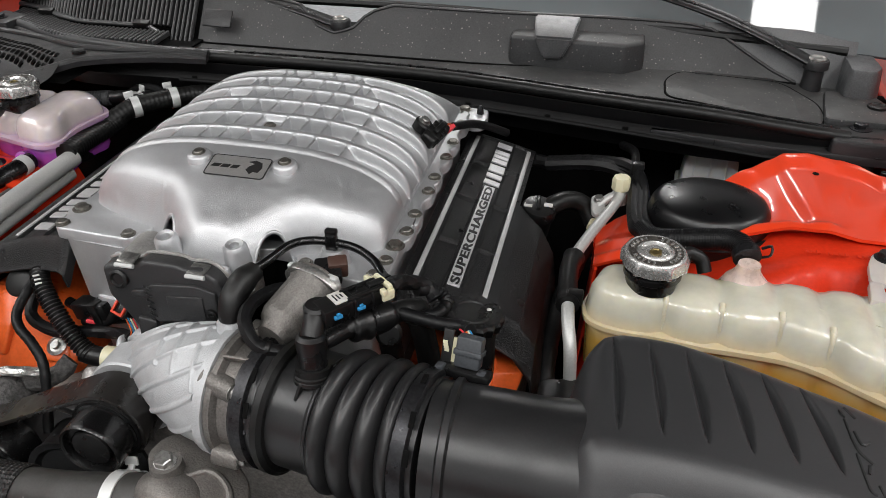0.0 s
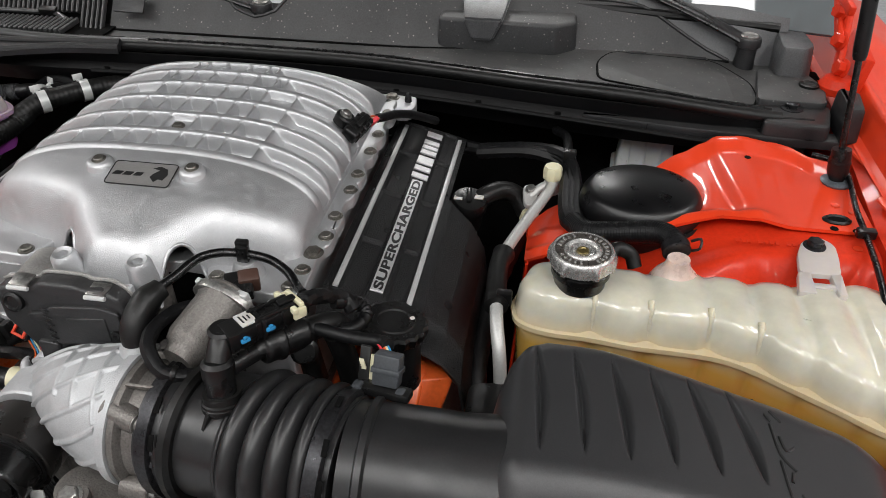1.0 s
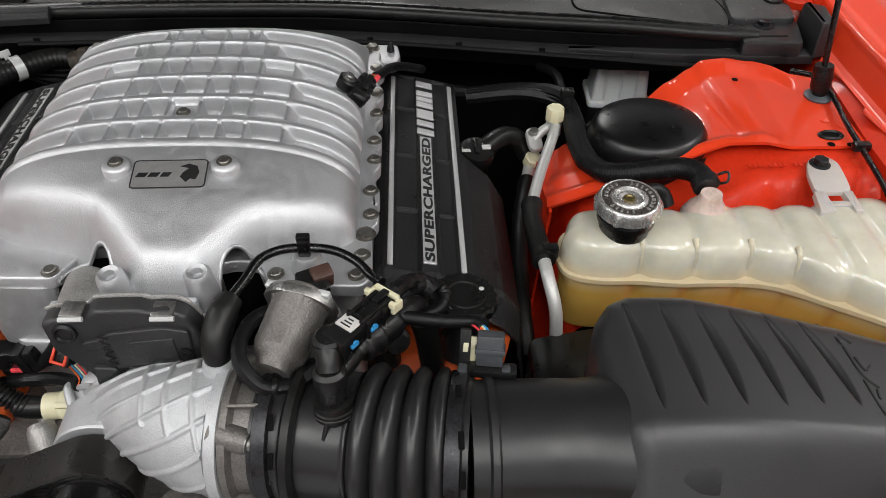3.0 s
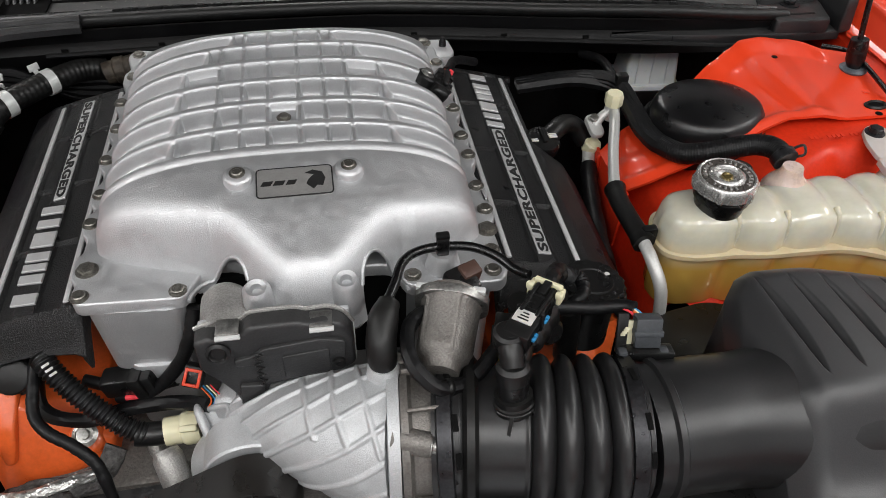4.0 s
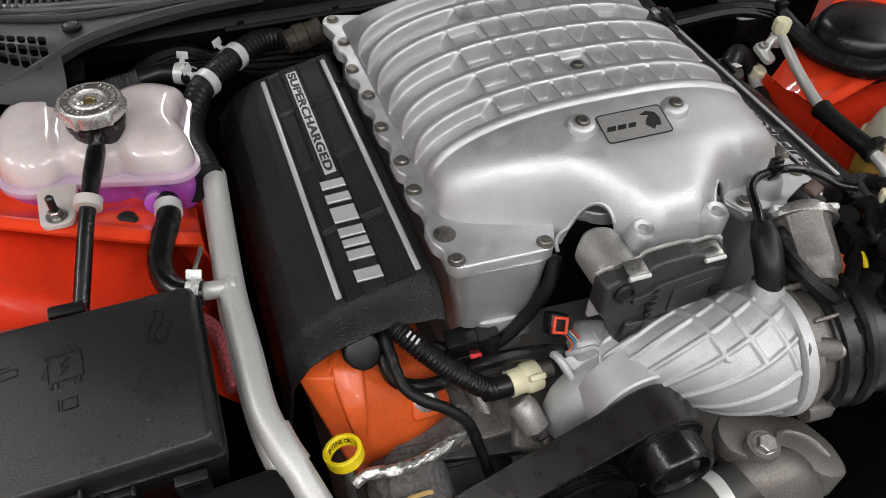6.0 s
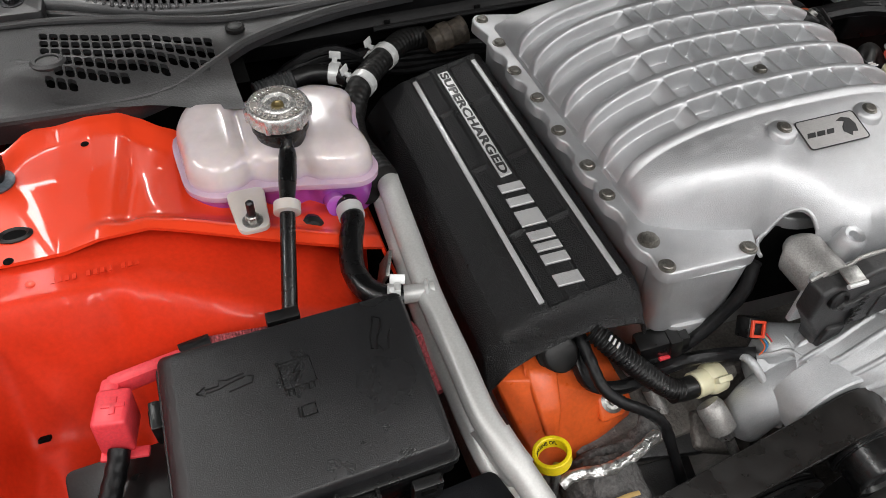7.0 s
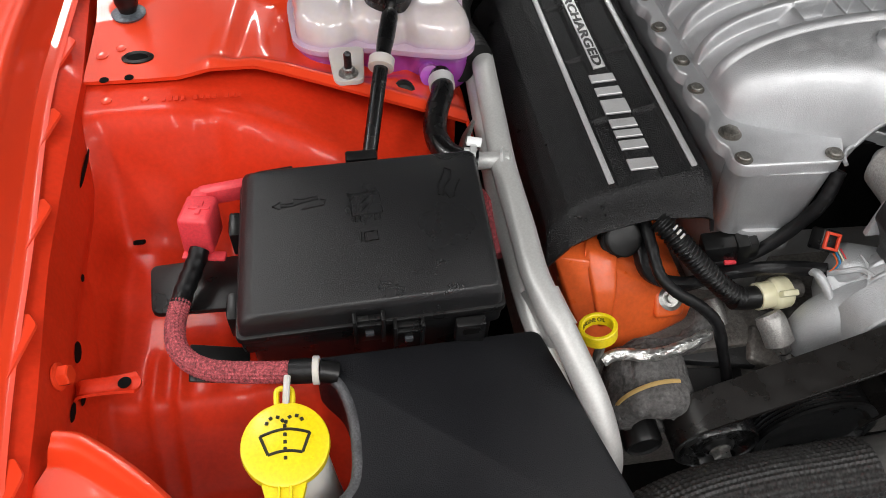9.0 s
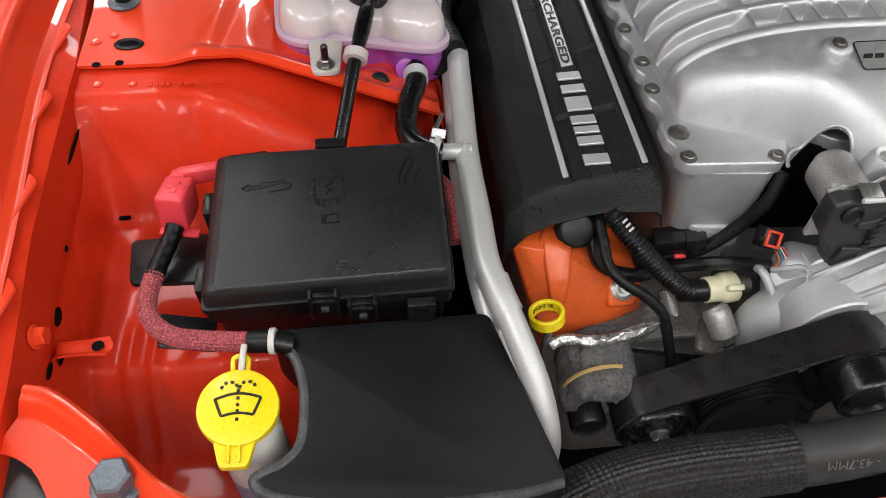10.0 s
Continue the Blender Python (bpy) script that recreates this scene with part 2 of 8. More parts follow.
# ---- mesh tools ----
def smooth(a, b, v):
    t = min(1.0, max(0.0, (v - a) / (b - a)))
    return t * t * (3 - 2 * t)


def lerp(a, b, t):
    return a + (b - a) * t


def table(rows, v):
    """Straight-line look-up in rows of (key, value)."""
    if v <= rows[0][0]:
        return rows[0][1]
    for (a, x), (b, y) in zip(rows, rows[1:]):
        if v <= b:
            return lerp(x, y, (v - a) / (b - a))
    return rows[-1][1]


def curve_through(points, n=8):
    """Catmull-Rom points through the given ones."""
    p = [Vector(q) for q in points]
    if len(p) < 3:
        return [p[0].lerp(p[1], i / n) for i in range(n + 1)]
    p = [2 * p[0] - p[1], *p, 2 * p[-1] - p[-2]]
    out = []
    for i in range(1, len(p) - 2):
        a, b, c, d = p[i - 1], p[i], p[i + 1], p[i + 2]
        for k in range(n):
            t = k / n
            out.append(0.5 * (2 * b + (c - a) * t + (2 * a - 5 * b + 4 * c - d) * t * t + (3 * b - a - 3 * c + d) * t ** 3))
    out.append(p[-2])
    return out


def tube(points, radius, seg=14, n=8, fit_curve=True, shape=None, relief=None, cap=True, flat=1.0):
    """A swept tube. shape(u): factor on the radius along it; relief(s, a): metres added at length s and angle a; flat: its height over its width."""
    path = curve_through(points, n) if fit_curve else [Vector(q) for q in points]
    bm = bmesh.new()
    length, total = [0.0], 0.0
    for a, b in zip(path, path[1:]):
        total += (b - a).length
        length.append(total)
    t0 = (path[1] - path[0]).normalized()
    side = t0.cross(Vector((0, 0, 1)))
    if side.length < 0.15:
        side = t0.cross(Vector((0, 1, 0)))
    side.normalize()
    rings = []
    for i, p in enumerate(path):
        t = (path[min(i + 1, len(path) - 1)] - path[max(i - 1, 0)]).normalized()
        side = (side - t * side.dot(t)).normalized()
        up = side.cross(t)
        r = radius * (shape(length[i] / total) if shape else 1)
        ring = []
        for k in range(seg):
            a = 2 * math.pi * k / seg
            q = r + (relief(length[i], a) if relief else 0)
            ring.append(bm.verts.new(p + side * math.cos(a) * q + up * math.sin(a) * q * flat))
        rings.append(ring)
    for a, b in zip(rings, rings[1:]):
        for k in range(seg):
            bm.faces.new((a[k], a[(k + 1) % seg], b[(k + 1) % seg], b[k]))
    if cap:
        bm.faces.new(list(reversed(rings[0])))
        bm.faces.new(rings[-1])
    bmesh.ops.recalc_face_normals(bm, faces=bm.faces)
    return bm


def lathe(profile, seg=32, ripple=None):
    """Turns rows of (radius, z) round z. ripple(a, r, z): metres added to the radius."""
    bm = bmesh.new()
    rings = []
    for r, z in profile:
        rings.append([bm.verts.new(((r + (ripple(2 * math.pi * k / seg, r, z) if ripple else 0)) * math.cos(2 * math.pi * k / seg),
                                    (r + (ripple(2 * math.pi * k / seg, r, z) if ripple else 0)) * math.sin(2 * math.pi * k / seg), z)) for k in range(seg)])
    for a, b in zip(rings, rings[1:]):
        for k in range(seg):
            bm.faces.new((a[k], a[(k + 1) % seg], b[(k + 1) % seg], b[k]))
    loop = profile[0] == profile[-1]
    if profile[0][0] > 0.0001 and not loop:
        bm.faces.new(list(reversed(rings[0])))
    if profile[-1][0] > 0.0001 and not loop:
        bm.faces.new(rings[-1])
    bmesh.ops.remove_doubles(bm, verts=bm.verts, dist=0.00001)
    bmesh.ops.recalc_face_normals(bm, faces=bm.faces)
    return bm


def slab(outline, z0, z1, bevel=0.0, steps=2, taper=0.0):
    """An outline of (x, y) raised from z0 to z1, its upper edge rounded. taper: metres by which the top is smaller."""
    bm = bmesh.new()
    cx = sum(p[0] for p in outline) / len(outline)
    cy = sum(p[1] for p in outline) / len(outline)
    low = [bm.verts.new((x, y, z0)) for x, y in outline]
    top = []
    for x, y in outline:
        d = math.hypot(x - cx, y - cy) or 1
        top.append(bm.verts.new((x - (x - cx) / d * taper, y - (y - cy) / d * taper, z1)))
    n = len(outline)
    for k in range(n):
        bm.faces.new((low[k], low[(k + 1) % n], top[(k + 1) % n], top[k]))
    cover = bm.faces.new(top)
    bm.faces.new(list(reversed(low)))
    bmesh.ops.recalc_face_normals(bm, faces=bm.faces)
    if bevel:
        bmesh.ops.bevel(bm, geom=list(cover.edges), offset=bevel, segments=steps, affect="EDGES", profile=0.5)
    return bm


def round_outline(corners, radius, steps=4):
    """Rounds the corners of a polygon of (x, y) or (x, y, own radius)."""
    out = []
    n = len(corners)
    for i, c in enumerate(corners):
        p = Vector(c[:2])
        r = c[2] if len(c) > 2 else radius
        a, b = Vector(corners[i - 1][:2]), Vector(corners[(i + 1) % n][:2])
        da, db = (a - p), (b - p)
        r = min(r, da.length * 0.48, db.length * 0.48)
        if r < 1e-5:
            out.append(tuple(p))
            continue
        s, e = p + da.normalized() * r, p + db.normalized() * r
        for k in range(steps + 1):
            t = k / steps
            out.append(tuple(s * (1 - t) ** 2 + p * 2 * t * (1 - t) + e * t * t))
    return out


def rbox(sx, sy, sz, bevel=0.003, steps=2, m=None):
    """A box with rounded edges round the origin, moved by m."""
    bm = bmesh.new()
    bmesh.ops.create_cube(bm, size=1)
    for v in bm.verts:
        v.co = Vector((v.co.x * sx, v.co.y * sy, v.co.z * sz))
    if bevel:
        bmesh.ops.bevel(bm, geom=list(bm.edges), offset=min(bevel, sx * 0.45, sy * 0.45, sz * 0.45), segments=steps, affect="EDGES", profile=0.5)
    if m is not None:
        bm.transform(m)
    return bm


def sheet(fn, nu, nv, thick=0.0, keep=None):
    """A surface fn(u, v) over the unit square; thick: metres downwards along the normal; keep(p): drops what it refuses."""
    bm = bmesh.new()
    rows = [[bm.verts.new(fn(i / nu, j / nv)) for j in range(nv + 1)] for i in range(nu + 1)]
    for i in range(nu):
        for j in range(nv):
            f = (rows[i][j], rows[i + 1][j], rows[i + 1][j + 1], rows[i][j + 1])
            if keep is None or all(keep(v.co) for v in f):
                bm.faces.new(f)
    loose = [v for v in bm.verts if not v.link_faces]
    bmesh.ops.delete(bm, geom=loose, context="VERTS")
    if thick:
        bm.normal_update()
        normals = {v: v.normal.copy() for v in bm.verts}
        twin = {v: bm.verts.new(v.co - normals[v] * thick) for v in list(bm.verts)}
        edges = [e for e in bm.edges if len(e.link_faces) == 1]
        faces = list(bm.faces)
        for f in faces:
            bm.faces.new([twin[v] for v in reversed(f.verts)])
        for e in edges:
            a, b = e.verts
            loop = e.link_loops[0]
            if loop.vert is not a:
                a, b = b, a
            bm.faces.new((b, a, twin[a], twin[b]))
    return bm


def add(bm, other, m=None):
    """Adds other's geometry to bm."""
    if m is not None:
        other.transform(m)
    data = bpy.data.meshes.new("tmp")
    other.to_mesh(data)
    other.free()
    bm.from_mesh(data)
    bpy.data.meshes.remove(data)
    return bm


def moved(bm, x, y, z, rx=0, ry=0, rz=0):
    bm.transform(pose(x, y, z, rx, ry, rz))
    return bm


def along(bm, a, b):
    """Lays what was built up from the origin along z onto the way from a to b."""
    a, b = Vector(a), Vector(b)
    bm.transform(Matrix.Translation(a) @ (b - a).to_track_quat("Z", "Y").to_matrix().to_4x4())
    return bm


def base_of(ob):
    p = Vector((0, 0, 0))
    while ob:
        p += ob.location
        ob = ob.parent
    return p


def mesh_from(name, bm, mat, angle=35):
    data = bpy.data.meshes.new(name)
    bm.to_mesh(data)
    bm.free()
    data.materials.append(mat)
    for f in data.polygons:
        f.use_smooth = len(f.vertices) < 7
    data.set_sharp_from_angle(angle=radians(angle))
    return data


def thing(name, at, label, category, group="", kind=""):
    ob = new(name)
    ob.location = at
    ob.empty_display_size = 0.02
    return tagged(ob, label, category, group, kind)


def part(name, bm, mat, parent, label="", angle=35):
    """Links a mesh built in world metres under a thing or a part."""
    at = base_of(parent)
    bm.transform(Matrix.Translation(-at))
    ob = new(name, mesh_from(name, bm, mat, angle))
    ob.parent = parent
    return tagged(ob, label)


def solo(name, bm, mat, label, category, group="", kind="", angle=35):
    """A thing of one mesh; its origin goes to the middle of its base."""
    xs, ys, zs = zip(*[v.co for v in bm.verts])
    at = Vector(((min(xs) + max(xs)) / 2, (min(ys) + max(ys)) / 2, min(zs)))
    bm.transform(Matrix.Translation(-at))
    ob = new(name, mesh_from(name, bm, mat, angle))
    ob.location = at
    return tagged(ob, label, category, group, kind)


def piece(name, data, parent, m, label=""):
    """A part on shared mesh data at the world pose m."""
    ob = new(name, data)
    ob.parent = parent
    ob.matrix_local = Matrix.Translation(-base_of(parent)) @ m
    return tagged(ob, label)


def turned_y(profile, x, z, y0, seg=64):
    """A lathed profile of (radius, depth) laid along y, its front at y0."""
    bm = lathe(profile, seg)
    bm.transform(Matrix(((1, 0, 0, x), (0, 0, 1, y0), (0, -1, 0, z), (0, 0, 0, 1))))
    return bm


def facing(at, normal, turn=0):
    return Matrix.Translation(at) @ Vector(normal).to_track_quat("Z", "Y").to_matrix().to_4x4() @ pose(0, 0, 0, 0, 0, turn)


def socket_bolt(r, h):
    """A flanged button head with a six-sided socket."""
    bm = lathe([(r * 1.35, 0), (r * 1.35, h * 0.22), (r, h * 0.32), (r, h * 0.8), (r * 0.85, h), (r * 0.55, h)], 24)
    top = [f for f in bm.faces if f.normal.z > 0.9 and len(f.verts) > 8]
    bmesh.ops.delete(bm, geom=top, context="FACES_ONLY")
    add(bm, lathe([(r * 0.55, h), (r * 0.5, h * 0.4), (0, h * 0.35)], 6))
    return bm


def hex_bolt(r, h, flange=1.3):
    bm = lathe([(r * flange, 0), (r * flange, h * 0.15), (r * 1.05, h * 0.24)], 24)
    add(bm, lathe([(r, h * 0.15), (r, h * 0.9), (r * 0.85, h), (0, h)], 6))
    return bm


def lettering(text, size, depth=0.0006, spacing=1.0, bold=0.0):
    """Raised letters of the built-in font, flat on z = 0, starting at the origin."""
    data = bpy.data.curves.new("letters", "FONT")
    data.body, data.size, data.extrude, data.space_character = text, size, depth, spacing
    data.offset = bold
    ob = bpy.data.objects.new("letters", data)
    scene.collection.objects.link(ob)
    bpy.context.view_layer.update()
    mesh = ob.evaluated_get(bpy.context.evaluated_depsgraph_get()).to_mesh()
    bm = bmesh.new()
    bm.from_mesh(mesh)
    bpy.data.objects.remove(ob)
    bpy.data.curves.remove(data)
    return bm


def span(bm):
    xs, ys, zs = zip(*[v.co for v in bm.verts])
    return min(xs), max(xs), min(ys), max(ys)


def fitted(bm, w, h):
    """Scales and shifts flat lettering to fill a width and height from the origin."""
    x0, x1, y0, y1 = span(bm)
    for v in bm.verts:
        v.co.x = (v.co.x - x0) / (x1 - x0) * w
        v.co.y = (v.co.y - y0) / (y1 - y0) * h
    return bm


def clamp_ring(name, a, b, r, mat, parent, label="", seg=20):
    """A short band round a pipe from a to b."""
    length = (Vector(b) - Vector(a)).length
    bm = lathe([(r, 0), (r * 1.04, length * 0.1), (r * 1.04, length * 0.9), (r, length)], seg)
    return part(name, along(bm, a, b), mat, parent, label)

# ---- garage shell ----
def wall(name, x, y, z, sx, sy, sz, mat, label):
    return solo(name, rbox(sx, sy, sz, 0.0, m=pose(x, y, z)), mat, label, "wall", kind="structure")


wall("floor", 0, 1.0, -0.05, 9.0, 9.0, 0.1, CONCRETE, "pale grey painted garage floor")
wall("ceiling", 0, 1.0, 3.05, 9.0, 9.0, 0.1, CEILING, "plain white garage ceiling")
wall("wall_north", 0, 5.55, 1.5, 9.0, 0.1, 3.0, WALL, "plain white garage wall")
wall("wall_south", 0, -3.55, 1.5, 9.0, 0.1, 3.0, WALL, "plain white garage wall")
wall("wall_east", 4.55, 1.0, 1.5, 0.1, 9.0, 3.0, WALL, "plain white garage wall")
wall("wall_west", -4.55, 1.0, 1.5, 0.1, 9.0, 3.0, WALL, "plain white garage wall")


# ---- painted body panels round the engine bay; s = -1 or 1 for the two sides ----
SHELF_EDGE = [(0.36, 0.130), (0.45, 0.130), (0.50, 0.136), (0.56, 0.152), (0.60, 0.168), (0.64, 0.175), (0.76, 0.178)]
SHELF_HEIGHT = [(0.36, 0.770), (0.45, 0.800), (0.55, 0.828), (0.62, 0.844), (0.665, 0.851), (0.76, 0.850)]
LIP = [(0.375, 0.182), (0.40, 0.173), (0.45, 0.178), (0.51, 0.192), (0.56, 0.209), (0.587, 0.217), (0.63, 0.214), (0.66, 0.212), (0.70, 0.213), (0.74, 0.215)]
TOWER_BACK = [(0.375, 0.268), (0.405, 0.283), (0.46, 0.313), (0.513, 0.343), (0.552, 0.363), (0.58, 0.379), (0.602, 0.388), (0.637, 0.391), (0.672, 0.390), (0.690, 0.380), (0.706, 0.359), (0.735, 0.347), (0.75, 0.345)]
TOP = [(0.375, 0.800), (0.40, 0.818), (0.45, 0.835), (0.51, 0.850), (0.587, 0.862), (0.63, 0.864), (0.66, 0.859), (0.74, 0.857)]


def apron_height(x, y):
    """Lower panel: a shelf under the tower, a sloping face and a shallow basin in front of it."""
    edge, high = table(SHELF_EDGE, x), table(SHELF_HEIGHT, x)
    low = 0.730 - 0.085 * smooth(-0.060, -0.13, y)
    fall = smooth(edge + 0.004, edge - 0.085, y)
    z = lerp(high, low, fall)
    # ledge halfway down the face near the rail
    z += 0.012 * smooth(0.66, 0.70, x) * smooth(0.02, 0.06, y) * smooth(edge - 0.03, edge - 0.06, y)
    # pressed basin with a soft rim
    d = max(abs(x - 0.655) / 0.058, abs(y - 0.0) / 0.085)
    z -= 0.005 * smooth(1.15, 0.75, d)
    # valley between the two pressings of the face
    z -= 0.009 * math.exp(-((x - 0.628) / 0.013) ** 2) * smooth(0.185, 0.15, y) * smooth(0.02, 0.08, y)
    # upright beads towards the rail
    z += 0.005 * (math.exp(-((x - 0.690) / 0.006) ** 2) + math.exp(-((x - 0.668) / 0.005) ** 2)) * smooth(-0.005, -0.03, y) * smooth(-0.17, -0.12, y)
    # pressing on the shelf
    z += 0.006 * smooth(0.64, 0.58, x) * smooth(0.50, 0.56, x) * smooth(0.10, 0.14, y)
    # down to the frame rail
    z -= 0.16 * smooth(0.425, 0.36, x)
    # curve up to the rail
    z += 0.05 * smooth(0.722, 0.748, x) * fall
    return z


def tower_height(x, y):
    z = table(TOP, x)
    z += 0.003 * smooth(0.665, 0.605, x) * smooth(0.22, 0.345, y) * smooth(0.40, 0.52, x) + 0.003 * smooth(0.60, 0.66, x) * smooth(0.24, 0.34, y)
    z += 0.008 * smooth(-0.035, 0.0, y - table(TOWER_BACK, x)) * smooth(0.52, 0.58, x)
    # pressed step falling towards the strut
    z -= 0.0065 * smooth(0.612, 0.596, x + 0.12 * (y - 0.29)) * smooth(0.215, 0.245, y)
    # strut dome under the tank or cap
    r = math.hypot(x - 0.50, y - 0.29)
    z -= 0.012 * smooth(0.09, 0.05, r)
    # crease running back from the lip
    c = 0.62 - (y - 0.21) * 0.35
    z -= 0.003 * math.exp(-((x - c) / 0.014) ** 2) * smooth(0.21, 0.25, y)
    # rolled lip
    lip = table(LIP, x)
    z += 0.004 * math.exp(-((y - lip - 0.012) / 0.008) ** 2) * smooth(0.655, 0.62, x)
    return z


def rail_edge(y):
    return table([(-0.30, 0.716), (-0.134, 0.726), (-0.013, 0.737), (0.211, 0.743), (0.322, 0.753), (0.50, 0.770), (0.60, 0.784), (0.85, 0.83)], y)


def fender_line(y):
    return 0.765 - 0.020 * smooth(0.24, -0.10, y) - 0.022 * smooth(-0.05, -0.34, y)


def side_panels(s):
    root = thing("inner_fender", (s * 0.60, 0.1, 0.70), "glossy orange-red inner fender panel with strut tower beside the engine", "car body panel", "inner fenders")
    def lower(u, v):
        y = lerp(-0.34, 0.24, v)
        x = lerp(0.43 - 0.06 * smooth(0.04, 0.12, y), 0.752, u)
        return Vector((s * x, y, apron_height(x, y)))
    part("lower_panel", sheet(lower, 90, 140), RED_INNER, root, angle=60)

    def top(u, v):
        x = lerp(0.378, 0.748, u)
        y = lerp(table(LIP, x), table(TOWER_BACK, x), v)
        return Vector((s * x, y, tower_height(x, y)))
    part("tower_panel", sheet(top, 90, 60, thick=0.004 * s), RED, root, angle=60)
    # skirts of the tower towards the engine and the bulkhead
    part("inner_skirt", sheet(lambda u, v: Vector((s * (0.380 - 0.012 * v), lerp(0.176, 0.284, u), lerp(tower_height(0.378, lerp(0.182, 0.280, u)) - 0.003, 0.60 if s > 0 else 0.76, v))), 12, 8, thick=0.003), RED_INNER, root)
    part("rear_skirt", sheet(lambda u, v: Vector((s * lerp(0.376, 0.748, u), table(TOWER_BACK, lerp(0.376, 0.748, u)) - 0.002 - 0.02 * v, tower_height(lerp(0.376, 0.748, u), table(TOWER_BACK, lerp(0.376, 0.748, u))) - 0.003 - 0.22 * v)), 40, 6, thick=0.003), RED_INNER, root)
    # pressed holes, rubber grommet and plug
    ring = lathe([(0.0148, 0), (0.0155, 0.003), (0.0125, 0.005), (0.0100, 0.003), (0.0100, -0.003)], 28)
    for v in ring.verts:
        v.co.y *= 0.62
    gx, gy = (0.700, 0.247) if s < 0 else (0.712, 0.234)
    part("grommet", moved(ring, s * gx, gy, tower_height(gx, gy) - 0.0015), RUBBER, root, "oval black rubber grommet")
    part("hole", moved(lathe([(0.010, 0), (0.0, 0.0005)], 20), s * gx, gy, tower_height(gx, gy) + 0.0012), VOID, root)
    for hx, hy, hr in ((0.728, 0.215, 0.0045), (0.705, 0.216, 0.0045), (0.634, 0.349, 0.004)):
        part("hole", moved(lathe([(hr, 0.0), (hr * 0.9, 0.0006), (0, 0.0006)], 14), s * hx, hy, tower_height(hx, hy) + 0.0006), VOID, root)
    for hx, hy, hr in ((0.735, 0.255, 0.006), (0.718, 0.265, 0.005), (0.725, 0.192, 0.005), (0.69, 0.190, 0.004)):
        z = tower_height(hx, hy) if hy > 0.2 else apron_height(hx, hy)
        part("spot_weld", moved(lathe([(hr, 0.0), (hr, 0.0007), (hr * 0.75, 0.0002), (0, 0.0002)], 14), s * hx, hy, z + 0.0003), RED, root)
    # dark slots in the face below the shelf
    part("slot", rbox(0.010, 0.004, 0.012, 0.001, m=pose(s * 0.712, 0.102, apron_height(0.712, 0.102) + 0.003, 50, 0, 0)), VOID, root)
    part("hole", moved(lathe([(0.005, 0), (0, 0.001)], 12), s * 0.565, 0.108, apron_height(0.565, 0.108) + 0.002, 45, 0, 0), VOID, root)
    # stamped number as plain marks
    for k in range(13):
        if k % 5 != 4:
            part("stamped_mark", rbox(0.0035, 0.006, 0.0008, 0.0, m=pose(s * (0.672 - k * 0.0058), 0.188, apron_height(0.67, 0.188) + 0.0004)), RED_INNER, root)
    # weatherproof rail between apron and fender
    def rail_point(u, v):
        y = lerp(-0.34, 0.84, v)
        foot = min(rail_edge(y), 0.757)
        out = table([(0, -0.004), (0.25, 0.004), (0.4, 0.0), (0.8, 0.004)], u)
        if u > 0.8:
            out = lerp(0.004, fender_line(y) + 0.016 - foot, (u - 0.8) / 0.2)
        return Vector((s * (foot + out), y, table([(0, 0.745), (0.8, 0.860), (1, 0.8755)], u) - 0.022 * smooth(0.20, -0.35, y) * smooth(0.4, 0.8, u)))
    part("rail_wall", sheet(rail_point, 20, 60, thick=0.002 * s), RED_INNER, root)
    for hy, hz, w, h in ((-0.045, 0.785, 0.0075, 0.0095), (-0.10, 0.785, 0.0045, 0.0085), (0.02, 0.80, 0.0030, 0.0035), (-0.078, 0.77, 0.004, 0.008), (0.125, 0.83, 0.0028, 0.026)):
        oval = lathe([(1.0, 0.0), (0.92, 0.0006), (0, 0.0006)], 18)
        for v in oval.verts:
            v.co.x, v.co.y = v.co.x * h, v.co.y * w
        up = min(0.8, (hz - 0.745) / 0.115 * 0.8)
        oval.transform(facing(rail_point(up, (hy + 0.34) / 1.18) - Vector((s * 0.0012, 0, 0)), (-s, 0, 0.02)))
        part("slot", oval, VOID, root)
    part("bolt", facing_bolt(0.008, 0.010, (s * rail_edge(-0.093), -0.093, 0.825), (-s, 0, 0.15)), RED, root)
    strap = sheet(lambda u, v: Vector((s * (0.742 - 0.056 * v + 0.004 * math.sin(u * math.pi) * smooth(0.8, 1.0, v) * -1), -0.082 + (u - 0.5) * (0.017 - 0.004 * math.sin(v * math.pi)),
                                           0.768 + 0.018 * smooth(0.0, 0.25, v) + 0.003 * v + 0.0025 * (2 * u - 1) ** 4)), 10, 16, thick=0.0022 * s)
    part("bracket_tab", strap, RED_INNER, root)
    part("tab_hole", moved(lathe([(0.0052, 0), (0.0048, 0.0005), (0.0, 0.0005)], 16), s * 0.694, -0.082, 0.7905), VOID, root)

    # outer fender
    fender = thing("fender", (s * 0.85, 0.2, 0.70), "glossy orange-red front fender edge along the engine bay", "car fender", "fenders")
    PROFILE = [(0.0, 0.0, 0.872), (0.10, 0.004, 0.872), (0.14, 0.012, 0.876), (0.30, 0.022, 0.900), (0.34, 0.024, 0.908), (0.38, 0.027, 0.9115), (0.42, 0.032, 0.9120),
               (0.45, 0.036, 0.9105), (0.49, 0.040, 0.9110), (0.53, 0.047, 0.9135), (0.66, 0.090, 0.9120), (0.80, 0.130, 0.9005), (0.90, 0.155, 0.880), (0.94, 0.170, 0.82), (1.0, 0.180, 0.34)]

